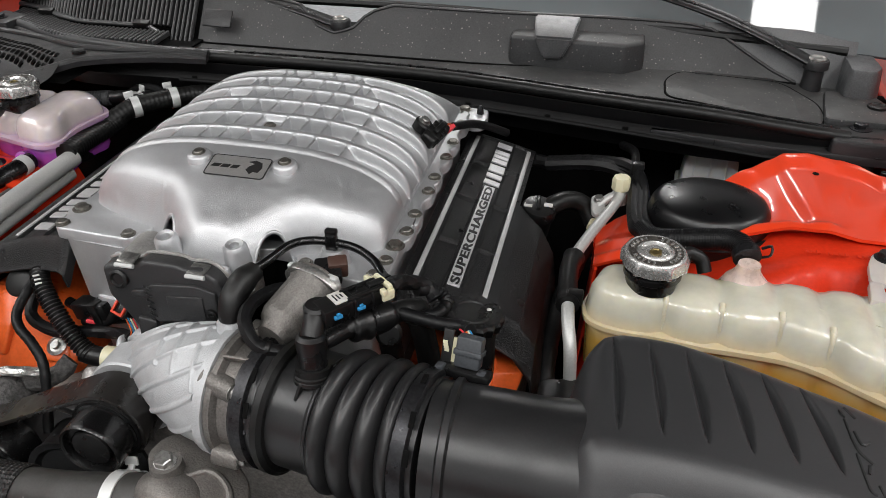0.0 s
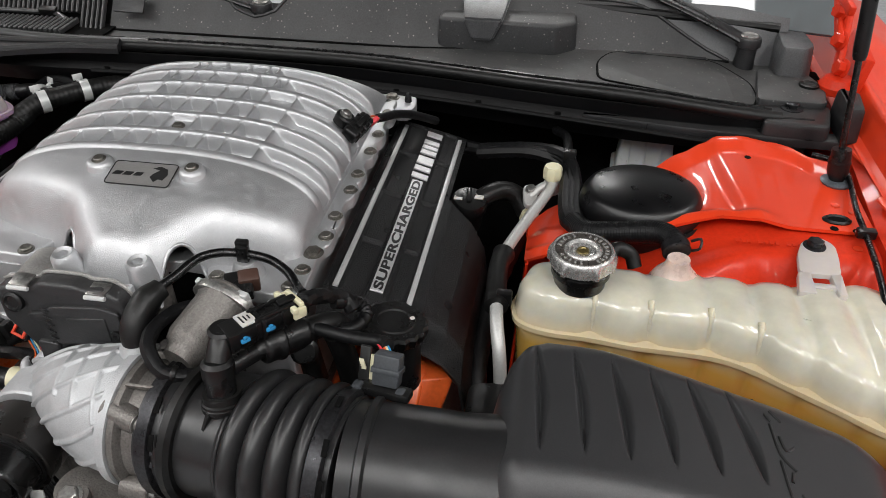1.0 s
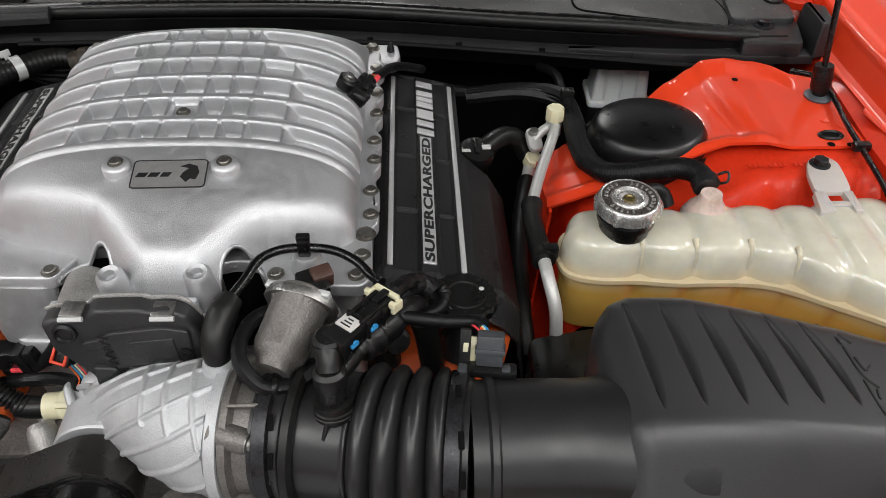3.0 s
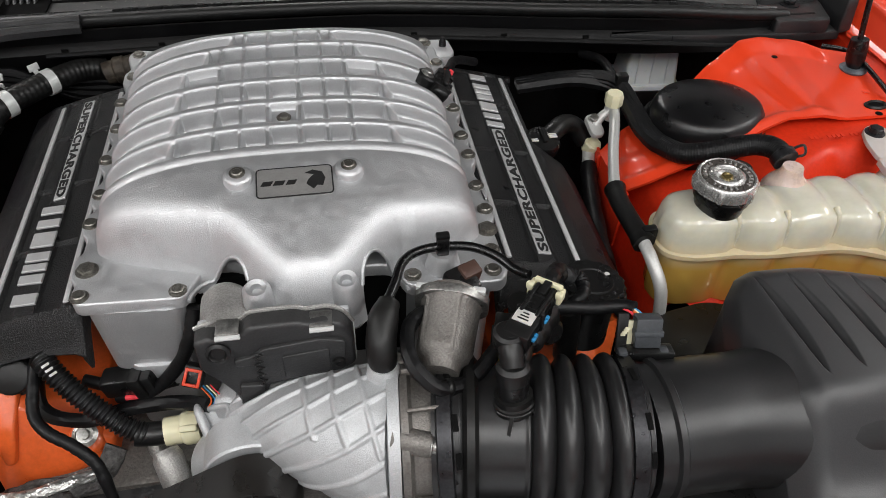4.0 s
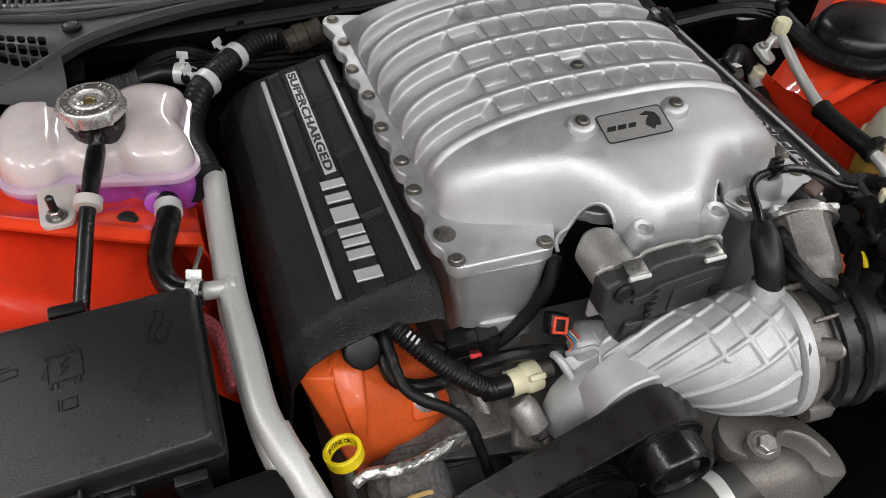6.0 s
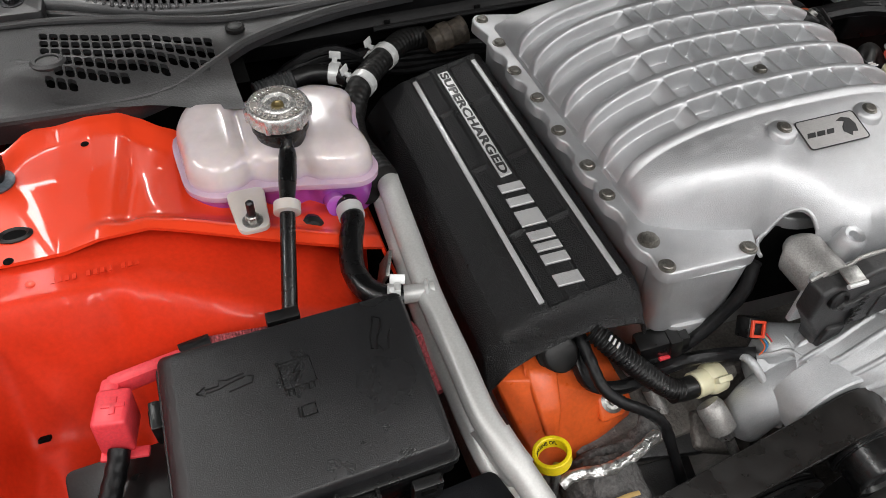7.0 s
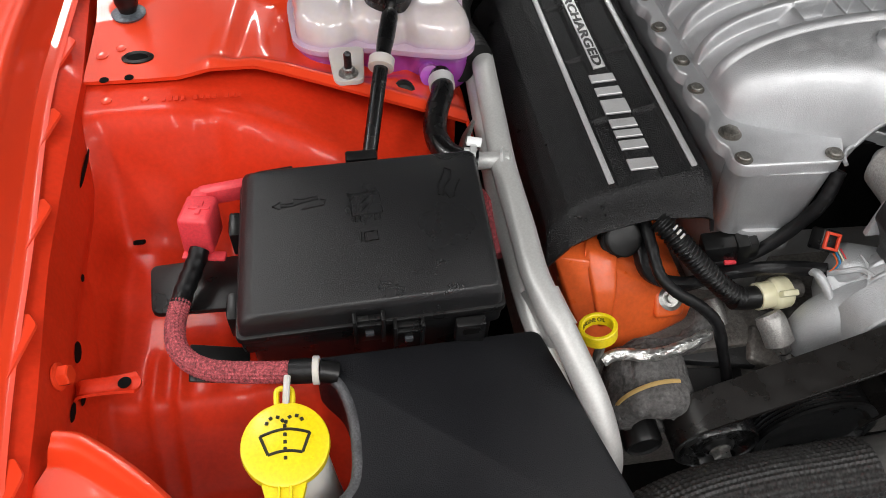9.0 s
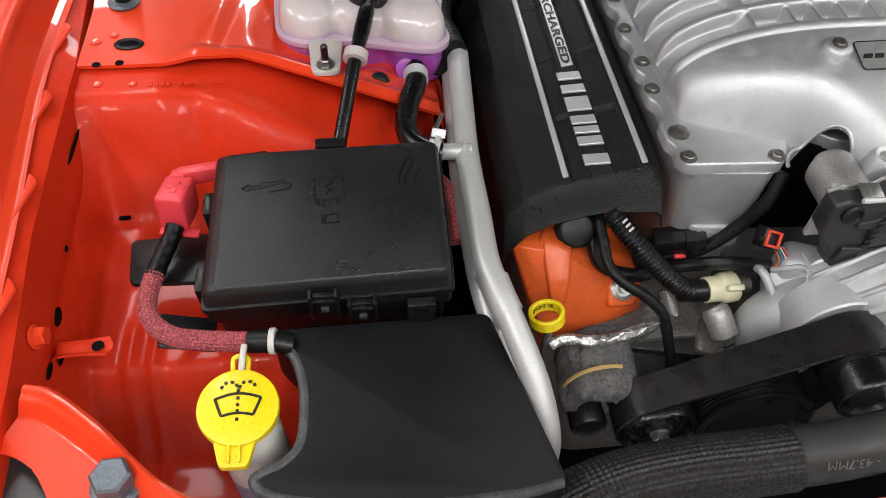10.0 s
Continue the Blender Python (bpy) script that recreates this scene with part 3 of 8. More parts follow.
    def skin(u, v):
        y = lerp(-0.34, 0.85, v)
        w = table([(a, b) for a, b, c in PROFILE], u)
        z = table([(a, c) for a, b, c in PROFILE], u) + 0.012 * smooth(0.3, 0.9, y) - 0.022 * smooth(0.20, -0.35, y)
        return Vector((s * (fender_line(y) + w), y, z))
    part("skin", sheet(skin, 80, 60), RED, fender, angle=28)
    for ty in (-0.19, -0.08, 0.03, 0.14, 0.25, 0.375):
        z = 0.871 - 0.022 * smooth(0.20, -0.35, ty)
        tri = slab(round_outline([(0.004, -0.036), (0.004, 0.020), (-0.002, 0.020), (-0.012, 0.006)], 0.003, 2), -0.0012, 0.0008)
        for v in tri.verts:
            v.co.x *= s
        if s < 0:
            bmesh.ops.reverse_faces(tri, faces=tri.faces)
        part("edge_tab", moved(tri, s * fender_line(ty), ty, z, 0, s * 22, 0), RED, fender)
    return root


def facing_bolt(r, h, at, normal):
    bm = hex_bolt(r, h)
    bm.transform(facing(at, normal))
    return bm


side_panels(-1)
side_panels(1)


# front corner bracket with a big bolt, and the front cross rail
def corner_bracket(s):
    root = thing("radiator_support_bracket", (s * 0.63, -0.24, 0.80), "orange-red pressed corner bracket with a rolled edge", "car body panel")
    path = curve_through([(0.712, -0.150, 0), (0.692, -0.157, 0), (0.655, -0.187, 0), (0.605, -0.235, 0), (0.545, -0.266, 0), (0.46, -0.288, 0)], 6)

    def plate(u, v):
        p = path[min(int(round(u * (len(path) - 1))), len(path) - 1)]
        w = v * (0.045 + 0.055 * smooth(0.25, 0.6, u))
        z = 0.847 + 0.006 * math.exp(-((w - 0.004) / 0.004) ** 2) - 0.012 * smooth(0.010, 0.020, w) - 0.016 * smooth(0.0, -0.004, w - 0.0005)
        return Vector((s * (p.x + 0.02 * v), p.y - w * 1.0, z))
    part("plate", sheet(plate, len(path) - 1, 40, thick=0.003 * s), RED, root, angle=50)
    b = hex_bolt(0.0140, 0.020, 1.25)
    part("bolt", moved(b, s * 0.640, -0.229, 0.838), ZINC_GREY, root, "large dark hexagonal bolt")
    return root


corner_bracket(-1)
corner_bracket(1)
solo("headlamp_housing", slab(round_outline([(-0.80, -0.36), (-0.63, -0.36), (-0.65, -0.27), (-0.69, -0.20), (-0.72, -0.17), (-0.80, -0.18)], 0.02), 0.76, 0.822, 0.01), COWL_BLACK,
     "black plastic headlamp housing behind the corner bracket", "headlamp")
rail = sheet(lambda u, v: Vector((lerp(-0.55, 0.75, v), -0.285 - 0.14 * u + 0.02 * abs(lerp(-0.55, 0.75, v)), 0.838 + 0.010 * math.exp(-((u - 0.05) / 0.05) ** 2) - 0.03 * smooth(0.03, 0.0, u))), 24, 40, thick=0.004)
solo("front_cross_rail", rail, RED, "orange-red upper radiator cross rail", "car body panel", angle=50)

# near-black sheets stand in for the shade at the bay's bottom and bulkhead
solo("bulkhead", rbox(1.54, 0.03, 0.44, 0.004, m=pose(0, 0.60, 0.66)), VOID, "near-black bulkhead sheet added for the shade behind the engine", "bulkhead", kind="structure")
solo("bay_undertray", rbox(1.56, 1.10, 0.02, 0.004, m=pose(0, 0.12, 0.44)), VOID, "near-black undertray sheet added for the shade below the engine", "undertray", kind="structure")


# ---- cowl ----
FRONT = [(-0.74, 0.565), (-0.66, 0.547), (-0.58, 0.512), (-0.50, 0.489), (-0.42, 0.485), (-0.30, 0.490), (-0.10, 0.494), (0.10, 0.489), (0.22, 0.474), (0.36, 0.449), (0.50, 0.428), (0.60, 0.420), (0.70, 0.420)]


def cowl_front(x):
    return table(FRONT, x)


cowl = thing("cowl", (0, 0.5, 0.85), "dusty black plastic windscreen cowl panel", "cowl")
# ledge behind the seal
def ledge_z(x, y):
    return 0.897 - 0.012 * smooth(0.55, 0.72, abs(x)) + 0.06 * (y - cowl_front(x) - 0.004)


def ledge_point(u, v):
    x = lerp(-0.74, 0.735, u)
    y = cowl_front(x) + 0.004 + v * 0.20
    return Vector((x, y, ledge_z(x, y)))


part("ledge", sheet(ledge_point, 60, 8, thick=0.003), DUSTY, cowl)
part("front_wall", sheet(lambda u, v: Vector((lerp(-0.74, 0.72, u), cowl_front(lerp(-0.74, 0.72, u)) - 0.003 + 0.01 * v - 0.022 * smooth(0.35, 0.5, v) * (1 - v), 0.893 - 0.055 * v)), 60, 14, thick=0.003), FLANGE_BLACK, cowl, "black painted cowl front flange")
seal = tube([(x, cowl_front(x), 0.902 - 0.013 * smooth(0.5, 0.7, abs(x))) for x in (-0.73, -0.66, -0.58, -0.50, -0.42, -0.30, -0.10, 0.10, 0.22, 0.36, 0.50, 0.60, 0.68)], 0.0085, 12, 6)
part("seal", seal, RUBBER, cowl, "ribbed rubber hood seal")
seal2 = tube([(x, cowl_front(x) + 0.014, 0.904 - 0.013 * smooth(0.5, 0.7, abs(x))) for x in (-0.72, -0.66, -0.58, -0.50, -0.42, -0.30, -0.10, 0.10, 0.22, 0.36, 0.50, 0.60, 0.67)], 0.0055, 10, 6)
part("seal_lip", seal2, SHINY_RUBBER, cowl)
part("flange_edge", tube([(x, cowl_front(x) - 0.021, 0.868 - 0.010 * smooth(0.4, 0.68, abs(x))) for x in (-0.30, -0.10, 0.10, 0.22, 0.36, 0.50, 0.60, 0.68)], 0.0035, 8, 6), FLANGE_BLACK, cowl)
for hx in (-0.28, -0.16, 0.17, 0.29, 0.40, 0.52):
    part("hole", rbox(0.008, 0.002, 0.008, 0.001, m=pose(hx, cowl_front(hx) - 0.012, 0.868)), VOID, cowl)

# raised dusty panel with the wiper notch
TOPLINE = [(-0.30, 0.062), (-0.175, 0.066), (-0.135, 0.060), (-0.105, 0.035), (-0.075, 0.026), (-0.045, 0.032), (-0.02, 0.056), (0.02, 0.067), (0.25, 0.066), (0.47, 0.064), (0.505, 0.060), (0.53, 0.050),
           (0.56, 0.034), (0.60, 0.014), (0.635, 0.001)]


def raised(u, v):
    x = lerp(-0.31, 0.635, u)
    h = table(TOPLINE, x)
    y = 0.555 + 0.020 * smooth(0.15, 0.40, x) + v * 0.050 * h / 0.066
    return Vector((x, y, 0.900 + h * v))


part("raised_panel", sheet(raised, 120, 14, thick=0.003), DUSTY, cowl, "raised dusty grey panel with a wave-shaped notch")
part("panel_edge", tube([raised(u / 60, 1.0) + Vector((0, 0.001, 0.0005)) for u in range(61)], 0.0028, 8, 1, fit_curve=False), COVER_GREY, cowl)
part("panel_foot", tube([raised(u / 40, 0.0) + Vector((0, -0.001, 0.001)) for u in range(41)], 0.0022, 6, 1, fit_curve=False), VOID, cowl)
bump = slab(round_outline([(0.212, 0.562), (0.388, 0.552), (0.418, 0.576), (0.418, 0.640), (0.212, 0.640)], 0.007), 0.893, 0.947, 0.006, 3, 0.003)
part("sensor_bump", bump, DUSTY, cowl, "raised rectangular moulding")
tongue = bmesh.new()
rows = []
for x_left, x_right, y, z, back in ((0.247, 0.317, 0.602, 0.9685, 0.020), (0.253, 0.311, 0.549, 0.9515, 0.020), (0.266, 0.296, 0.5475, 0.921, 0.016)):
    rows.append([tongue.verts.new(p) for p in ((x_left, y, z), (x_right, y, z), (x_right, y + back, z - 0.004), (x_left, y + back, z - 0.004))])
for high, low in zip(rows, rows[1:]):
    for k in range(4):
        tongue.faces.new((high[k], high[(k + 1) % 4], low[(k + 1) % 4], low[k]))
tongue.faces.new(rows[0][::-1])
tongue.faces.new(rows[-1])
bmesh.ops.recalc_face_normals(tongue, faces=tongue.faces)
bmesh.ops.bevel(tongue, geom=list(tongue.edges), offset=0.003, segments=2, affect="EDGES")
# the tongue's sheen is painted: a lighter grey than the panel round it
part("tongue", tongue, MID_GREY, cowl, "grey tongue, its sheen put in as a lighter colour")
part("label_plate", rbox(0.050, 0.004, 0.030, 0.002, m=pose(-0.268, 0.560, 0.942, -40)), COVER_GREY, cowl)
# service hatch
hatch = round_outline([(0.450, 0.484), (0.548, 0.455), (0.646, 0.436), (0.660, 0.470), (0.657, 0.515), (0.615, 0.566), (0.469, 0.574), (0.449, 0.541)], 0.016)
hatch_bm = slab(hatch, -0.004, 0.0016, 0.0012)
for v in hatch_bm.verts:
    v.co.z += ledge_z(v.co.x, v.co.y)
part("hatch", hatch_bm, DUSTY, cowl, "dusty service hatch lid")
part("hatch_joint", tube([(x, y, ledge_z(x, y)) for x, y in hatch + hatch[:1]], 0.0019, 6, 1, fit_curve=False), VOID, cowl)
for hx, hy in ((0.505, 0.573), (0.59, 0.570)):
    part("hatch_hook", rbox(0.026, 0.006, 0.004, 0.001, m=pose(hx, hy, ledge_z(hx, hy) + 0.001)), COWL_BLACK, cowl)
# grey apron rising behind the wiper pivot
part("end_apron", sheet(lambda u, v: Vector((lerp(0.50, 0.712, u), lerp(0.588, 0.626, v) - 0.02 * u + 0.012 * smooth(0.8, 1.0, u) * (1 - v), 0.888 + 0.080 * v - 0.010 * smooth(0.6, 1.0, u))), 24, 14, thick=0.003), APRON_GREY, cowl, "smooth pale grey plastic end panel")
# end mount with its bolts
part("end_mount", slab(round_outline([(0.655, 0.40), (0.735, 0.395), (0.75, 0.455), (0.735, 0.50), (0.67, 0.46)], 0.008), 0.865, 0.892, 0.005), COWL_BLACK, cowl)
part("end_strip", slab(round_outline([(0.43, 0.428), (0.55, 0.408), (0.66, 0.398), (0.755, 0.394), (0.755, 0.42), (0.66, 0.428), (0.55, 0.44)], 0.006), 0.862, 0.874, 0.003), COWL_BLACK, cowl)
for bx, by, bz in ((0.667, 0.413, 0.873), (0.715, 0.408, 0.873)):
    part("bolt", moved(hex_bolt(0.0095, 0.009, 1.35), bx, by, bz), DARK_STEEL, cowl)
part("bolt", moved(hex_bolt(0.0085, 0.007, 1.7), 0.699, 0.448, 0.892), DARK_STEEL, cowl)
part("side_cap", slab(round_outline([(0.690, 0.535), (0.728, 0.530), (0.745, 0.555), (0.740, 0.62), (0.695, 0.625)], 0.010), 0.888, 0.940, 0.005, 2, 0.006), MID_GREY, cowl, "faceted grey end cap")
part("side_block", slab(round_outline([(0.748, 0.392), (0.772, 0.398), (0.780, 0.455), (0.752, 0.470)], 0.006), 0.872, 0.918, 0.006, 2, 0.004), COWL_BLACK, cowl)
part("end_ledge", slab(round_outline([(0.655, 0.452), (0.742, 0.450), (0.752, 0.505), (0.735, 0.56), (0.672, 0.56), (0.662, 0.50)], 0.010), 0.885, 0.9005, 0.004), DUSTY, cowl)
part("oval_plug", moved(lathe([(0.013, 0), (0.013, 0.003), (0.010, 0.004), (0.008, 0.002), (0, 0.002)], 18), 0.730, 0.505, 0.9005), RUBBER, cowl)


# ---- louvred intake of the cowl ----
louvre = thing("intake_grille", (-0.5, 0.56, 0.90), "black plastic cowl air intake grille with fine ribs", "grille")


def grille_back(x):
    """How far the grille bends back towards the fender."""
    return table([(-0.74, 0.078), (-0.70, 0.072), (-0.66, 0.062), (-0.62, 0.045), (-0.585, 0.022), (-0.55, 0.007), (-0.52, 0.0), (-0.28, 0.0)], x)


# near-black sheets under the ribs carry the shade between them
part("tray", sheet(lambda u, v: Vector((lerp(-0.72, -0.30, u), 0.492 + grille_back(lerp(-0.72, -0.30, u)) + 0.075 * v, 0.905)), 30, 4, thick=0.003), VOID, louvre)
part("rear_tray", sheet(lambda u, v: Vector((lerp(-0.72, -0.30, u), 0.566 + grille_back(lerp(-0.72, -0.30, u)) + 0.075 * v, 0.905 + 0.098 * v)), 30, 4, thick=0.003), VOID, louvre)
long_data = mesh_from("rib", rbox(0.0044, 0.100, 0.010, 0.0014, 1), GRILLE_GREY)
full_data = mesh_from("rib", rbox(0.0044, 0.124, 0.010, 0.0014, 1), GRILLE_GREY)
short_data = mesh_from("rib", rbox(0.0044, 0.052, 0.009, 0.0014, 1), GRILLE_GREY)
for k in range(45):
    x = -0.688 + k * 0.0084
    back = grille_back(x)
    if x < -0.360:
        piece("rib", long_data, louvre, pose(x, 0.560 + back + 0.030, 0.922 + 0.040, 53, 0, 0))
        piece("rib", short_data, louvre, pose(x + 0.004, 0.524 + back, 0.914, 2, 0, 0))
    else:
        piece("rib", full_data, louvre, pose(x, 0.552 + 0.030, 0.908 + 0.040, 53, 0, 0))
part("rib_border", tube([(x, 0.557 + grille_back(x) - 0.014 * smooth(-0.40, -0.362, x), 0.922 - 0.010 * smooth(-0.40, -0.362, x)) for x in (-0.70, -0.66, -0.62, -0.59, -0.56, -0.52, -0.47, -0.43, -0.40, -0.38, -0.364)], 0.0048, 12, 6, flat=0.8), GRILLE_GREY, louvre)
part("front_roll", tube([(-0.72, 0.574, 0.908), (-0.677, 0.566, 0.908), (-0.636, 0.554, 0.908), (-0.579, 0.526, 0.908), (-0.521, 0.505, 0.908), (-0.47, 0.494, 0.908), (-0.374, 0.488, 0.906), (-0.297, 0.492, 0.904), (-0.215, 0.503, 0.902)], 0.0085, 16, 8), GRILLE_GREY, louvre, "rolled front border")
part("roll_groove", tube([(-0.72, 0.562, 0.902), (-0.677, 0.555, 0.902), (-0.636, 0.542, 0.902), (-0.579, 0.515, 0.902), (-0.521, 0.494, 0.902), (-0.47, 0.483, 0.902), (-0.374, 0.477, 0.900), (-0.297, 0.481, 0.898)], 0.0050, 10, 8), COWL_BLACK, louvre)
for x, y in ((-0.615, 0.590), (-0.408, 0.558)):
    part("clip_block", rbox(0.030, 0.012, 0.016, 0.002, m=pose(x, y, 0.922, 20, 0, 0)), RUBBER, louvre)

# side cowl cover with the square mesh, on the passenger side
cover = thing("cowl_side_cover", (-0.56, 0.44, 0.86), "black plastic cowl side cover with a square mesh", "cowl cover")


def cover_z(x, y):
    return 0.882 + 0.022 * smooth(0.385, 0.45, y) + 0.004 * smooth(-0.45, -0.30, x)


LOW = [(-0.755, 0.394), (-0.719, 0.391), (-0.652, 0.388), (-0.577, 0.387), (-0.534, 0.397), (-0.495, 0.416), (-0.453, 0.436), (-0.395, 0.454), (-0.334, 0.466), (-0.25, 0.474)]
HIGH = [(-0.755, 0.530), (-0.66, 0.525), (-0.565, 0.505), (-0.53, 0.492), (-0.47, 0.476), (-0.40, 0.474), (-0.334, 0.476), (-0.25, 0.482)]


def cover_fn(u, v):
    x = lerp(-0.755, -0.25, u)
    y = lerp(table(LOW, x), table(HIGH, x), v)
    return Vector((x, y, cover_z(x, y)))


def mesh_point(a, b):
    """A place in the slanting field of holes: a counts columns, b rows."""
    wave = 0.004 * smooth(6.5, 9.5, a) - 0.004 * smooth(10, 14, a)
    return -0.664 + a * 0.0103 + 0.0006 * b, 0.507 - 0.0036 * a - b * 0.0150 + wave


def hole_here(a, b):
    x, y = mesh_point(a + 0.5, b + 0.5)
    return y > 0.4125 and math.hypot(x + 0.655, y - 0.449) > 0.0165


lattice = bmesh.new()
for i in range(-1, 18):
    for j in range(-1, 7):
        quad = [mesh_point(i, j), mesh_point(i, j + 1), mesh_point(i + 1, j + 1), mesh_point(i + 1, j)]
        inside = 0 <= i < 17 and 0 <= j < 7 and hole_here(i, j)
        pts = [Vector((x, y, cover_z(x, y) + 0.0005)) for x, y in quad]
        if not inside:
            lattice.faces.new([lattice.verts.new(p) for p in pts])
            continue
        mid = sum(pts, Vector()) / 4
        hole = []
        for k in range(12):
            t = 2 * math.pi * (k + 0.5) / 12
            c, d = math.cos(t), math.sin(t)
            f = 1 / (abs(c) ** 4 + abs(d) ** 4) ** 0.25
            hole.append(mid + (pts[3] - pts[0]) * c * f * 0.43 + (pts[0] - pts[1]) * d * f * 0.43)
        outer = [lattice.verts.new(p) for p in (pts[3], pts[0], pts[1], pts[2])]
        rim = [lattice.verts.new(p) for p in hole]
        deep = [lattice.verts.new(p - Vector((0, 0, 0.005))) for p in hole]
        for q in range(4):
            lattice.faces.new([outer[q]] + [rim[(q * 3 + n) % 12] for n in (2, 1, 0)])
            lattice.faces.new((outer[q], rim[(q * 3 + 2) % 12], rim[(q * 3 + 3) % 12], outer[(q + 1) % 4]))
        for k in range(12):
            lattice.faces.new((rim[k], rim[(k + 1) % 12], deep[(k + 1) % 12], deep[k]))
bmesh.ops.remove_doubles(lattice, verts=lattice.verts, dist=0.00002)
bmesh.ops.recalc_face_normals(lattice, faces=lattice.faces)


def in_field(p):
    """Room for the square mesh in the panel."""
    a = (p.x + 0.664) / 0.0103
    low, high = max(0.409, mesh_point(a, 6)[1]), mesh_point(a, 0)[1]
    return 0.3 < a < 16.7 and low < p.y < high - 0.002


part("cover_panel", sheet(cover_fn, 120, 40, thick=0.003, keep=lambda p: not in_field(p)), COVER_GREY, cover)
part("square_mesh", lattice, COVER_GREY, cover, "square mesh of the air intake")
# the dark seen through the mesh is a near-black sheet
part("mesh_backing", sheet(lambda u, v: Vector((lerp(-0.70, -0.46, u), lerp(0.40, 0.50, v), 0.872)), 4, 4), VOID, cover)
part("front_edge", tube([(x, y + 0.002, cover_z(x, y) - 0.004) for x, y in LOW], 0.006, 10, 5), COVER_GREY, cover)
part("rear_edge", tube([(x, y, cover_z(x, y) + 0.002) for x, y in HIGH], 0.005, 10, 5), COVER_GREY, cover)
part("drop_face", sheet(lambda u, v: Vector((lerp(-0.755, -0.25, u), table(LOW, lerp(-0.755, -0.25, u)) - 0.002, cover_z(lerp(-0.755, -0.25, u), table(LOW, lerp(-0.755, -0.25, u))) - 0.004 - lerp(0.022, 0.008, smooth(0.2, 0.6, u)) * v)), 60, 4, thick=0.002), COWL_BLACK, cover)
eye = lathe([(0.0185, -0.002), (0.0180, 0.003), (0.0150, 0.0055), (0.0115, 0.0055), (0.0105, 0.0030), (0.0105, -0.006)], 28)
for v in eye.verts:
    v.co.y *= 0.8
part("mount_eye", moved(eye, -0.655, 0.449, 0.9005), COVER_GREY, cover)
part("eye_hole", moved(lathe([(0.0102, 0.0), (0.0, 0.0002)], 24), -0.655, 0.449, 0.9000), VOID, cover)
part("eye_tab", rbox(0.026, 0.006, 0.005, 0.0015, m=pose(-0.680, 0.457, 0.902, 0, 0, -24)), COVER_GREY, cover)
part("push_clip", moved(lathe([(0.0105, 0), (0.0105, 0.004), (0.008, 0.0055), (0.005, 0.0045), (0, 0.0045)], 20), -0.462, 0.4535, 0.9045), RUBBER, cover, "round black push clip")
part("left_step", rbox(0.026, 0.11, 0.016, 0.004, m=pose(-0.722, 0.460, 0.886, 6, 0, 4)), COVER_GREY, cover)
part("side_block", slab(round_outline([(-0.752, 0.545), (-0.728, 0.530), (-0.715, 0.575), (-0.735, 0.60)], 0.006), 0.880, 0.925, 0.008, 2, 0.005), COWL_BLACK, cover)
part("end_mount", slab(round_outline([(-0.712, 0.530), (-0.655, 0.528), (-0.652, 0.585), (-0.712, 0.60)], 0.006), 0.880, 0.918, 0.004, 2), COWL_BLACK, cover)
part("mount_bolt", moved(hex_bolt(0.008, 0.007, 1.5), -0.685, 0.555, 0.918), DARK_STEEL, cover)

# ---- windscreen and what stands behind it ----
screen = thing("windscreen", (0, 0.62, 0.95), "dark curved windscreen glass reflecting the garage", "windscreen")


def glass_fn(u, v):
    x = lerp(-0.78, 0.78, u)
    return Vector((x, 0.640 + 0.75 * v - 0.10 * (x / 0.78) ** 2 * 0.4, 0.958 + 0.40 * v - 0.02 * (x / 0.78) ** 2))


part("glass", sheet(glass_fn, 30, 16, thick=0.004), GLASS, screen)
part("lower_trim", tube([(x, 0.636 - 0.04 * (x / 0.78) ** 2, 0.960 - 0.02 * (x / 0.78) ** 2) for x in (-0.76, -0.4, 0, 0.4, 0.70)], 0.007, 8, 6), RUBBER, screen)


def wiper(px, py, pz, tx, ty, tz):
    root = thing("windscreen_wiper", (px, py, pz - 0.02), "black windscreen wiper arm with its pivot nut", "wiper", "wipers")
    part("pivot", moved(lathe([(0.0150, -0.040), (0.0135, -0.026), (0.0135, -0.010), (0.0175, -0.008), (0.0175, 0.001), (0.016, 0.004), (0.0, 0.004)], 28), px, py, pz), COWL_BLACK, root)
    part("nut", moved(lathe([(0.0125, 0.003), (0.0125, 0.006), (0.0105, 0.0075), (0.0085, 0.0060), (0.0, 0.0062)], 28), px, py, pz), STEEL, root, "round zinc pivot cover")
    bow = [Vector((lerp(px, tx, u), lerp(py, ty, u), lerp(pz - 0.004, tz, u) + 0.010 * math.sin(u * math.pi))) for u in (-0.02, 0.0, 0.25, 0.5, 0.75, 1.0)]
    part("arm", tube(bow, 0.0142, 14, 8, shape=lambda u: 1.06 - 0.36 * u, flat=0.45), GLOSS_BLACK, root)
    part("arm_ridge", tube([p + Vector((0, 0, 0.0062)) for p in bow[2:]], 0.0032, 8, 8), GLOSS_BLACK, root)
    return root


wiper(0.6550, 0.572, 0.936, 0.40, 0.660, 1.000)
wiper(-0.068, 0.592, 0.940, -0.46, 0.66, 0.985)

# ---- raised hood with its hinges ----
hood = thing("hood", (0, 0.60, 0.95), "raised orange-red hood with a dark insulated underside", "car hood")


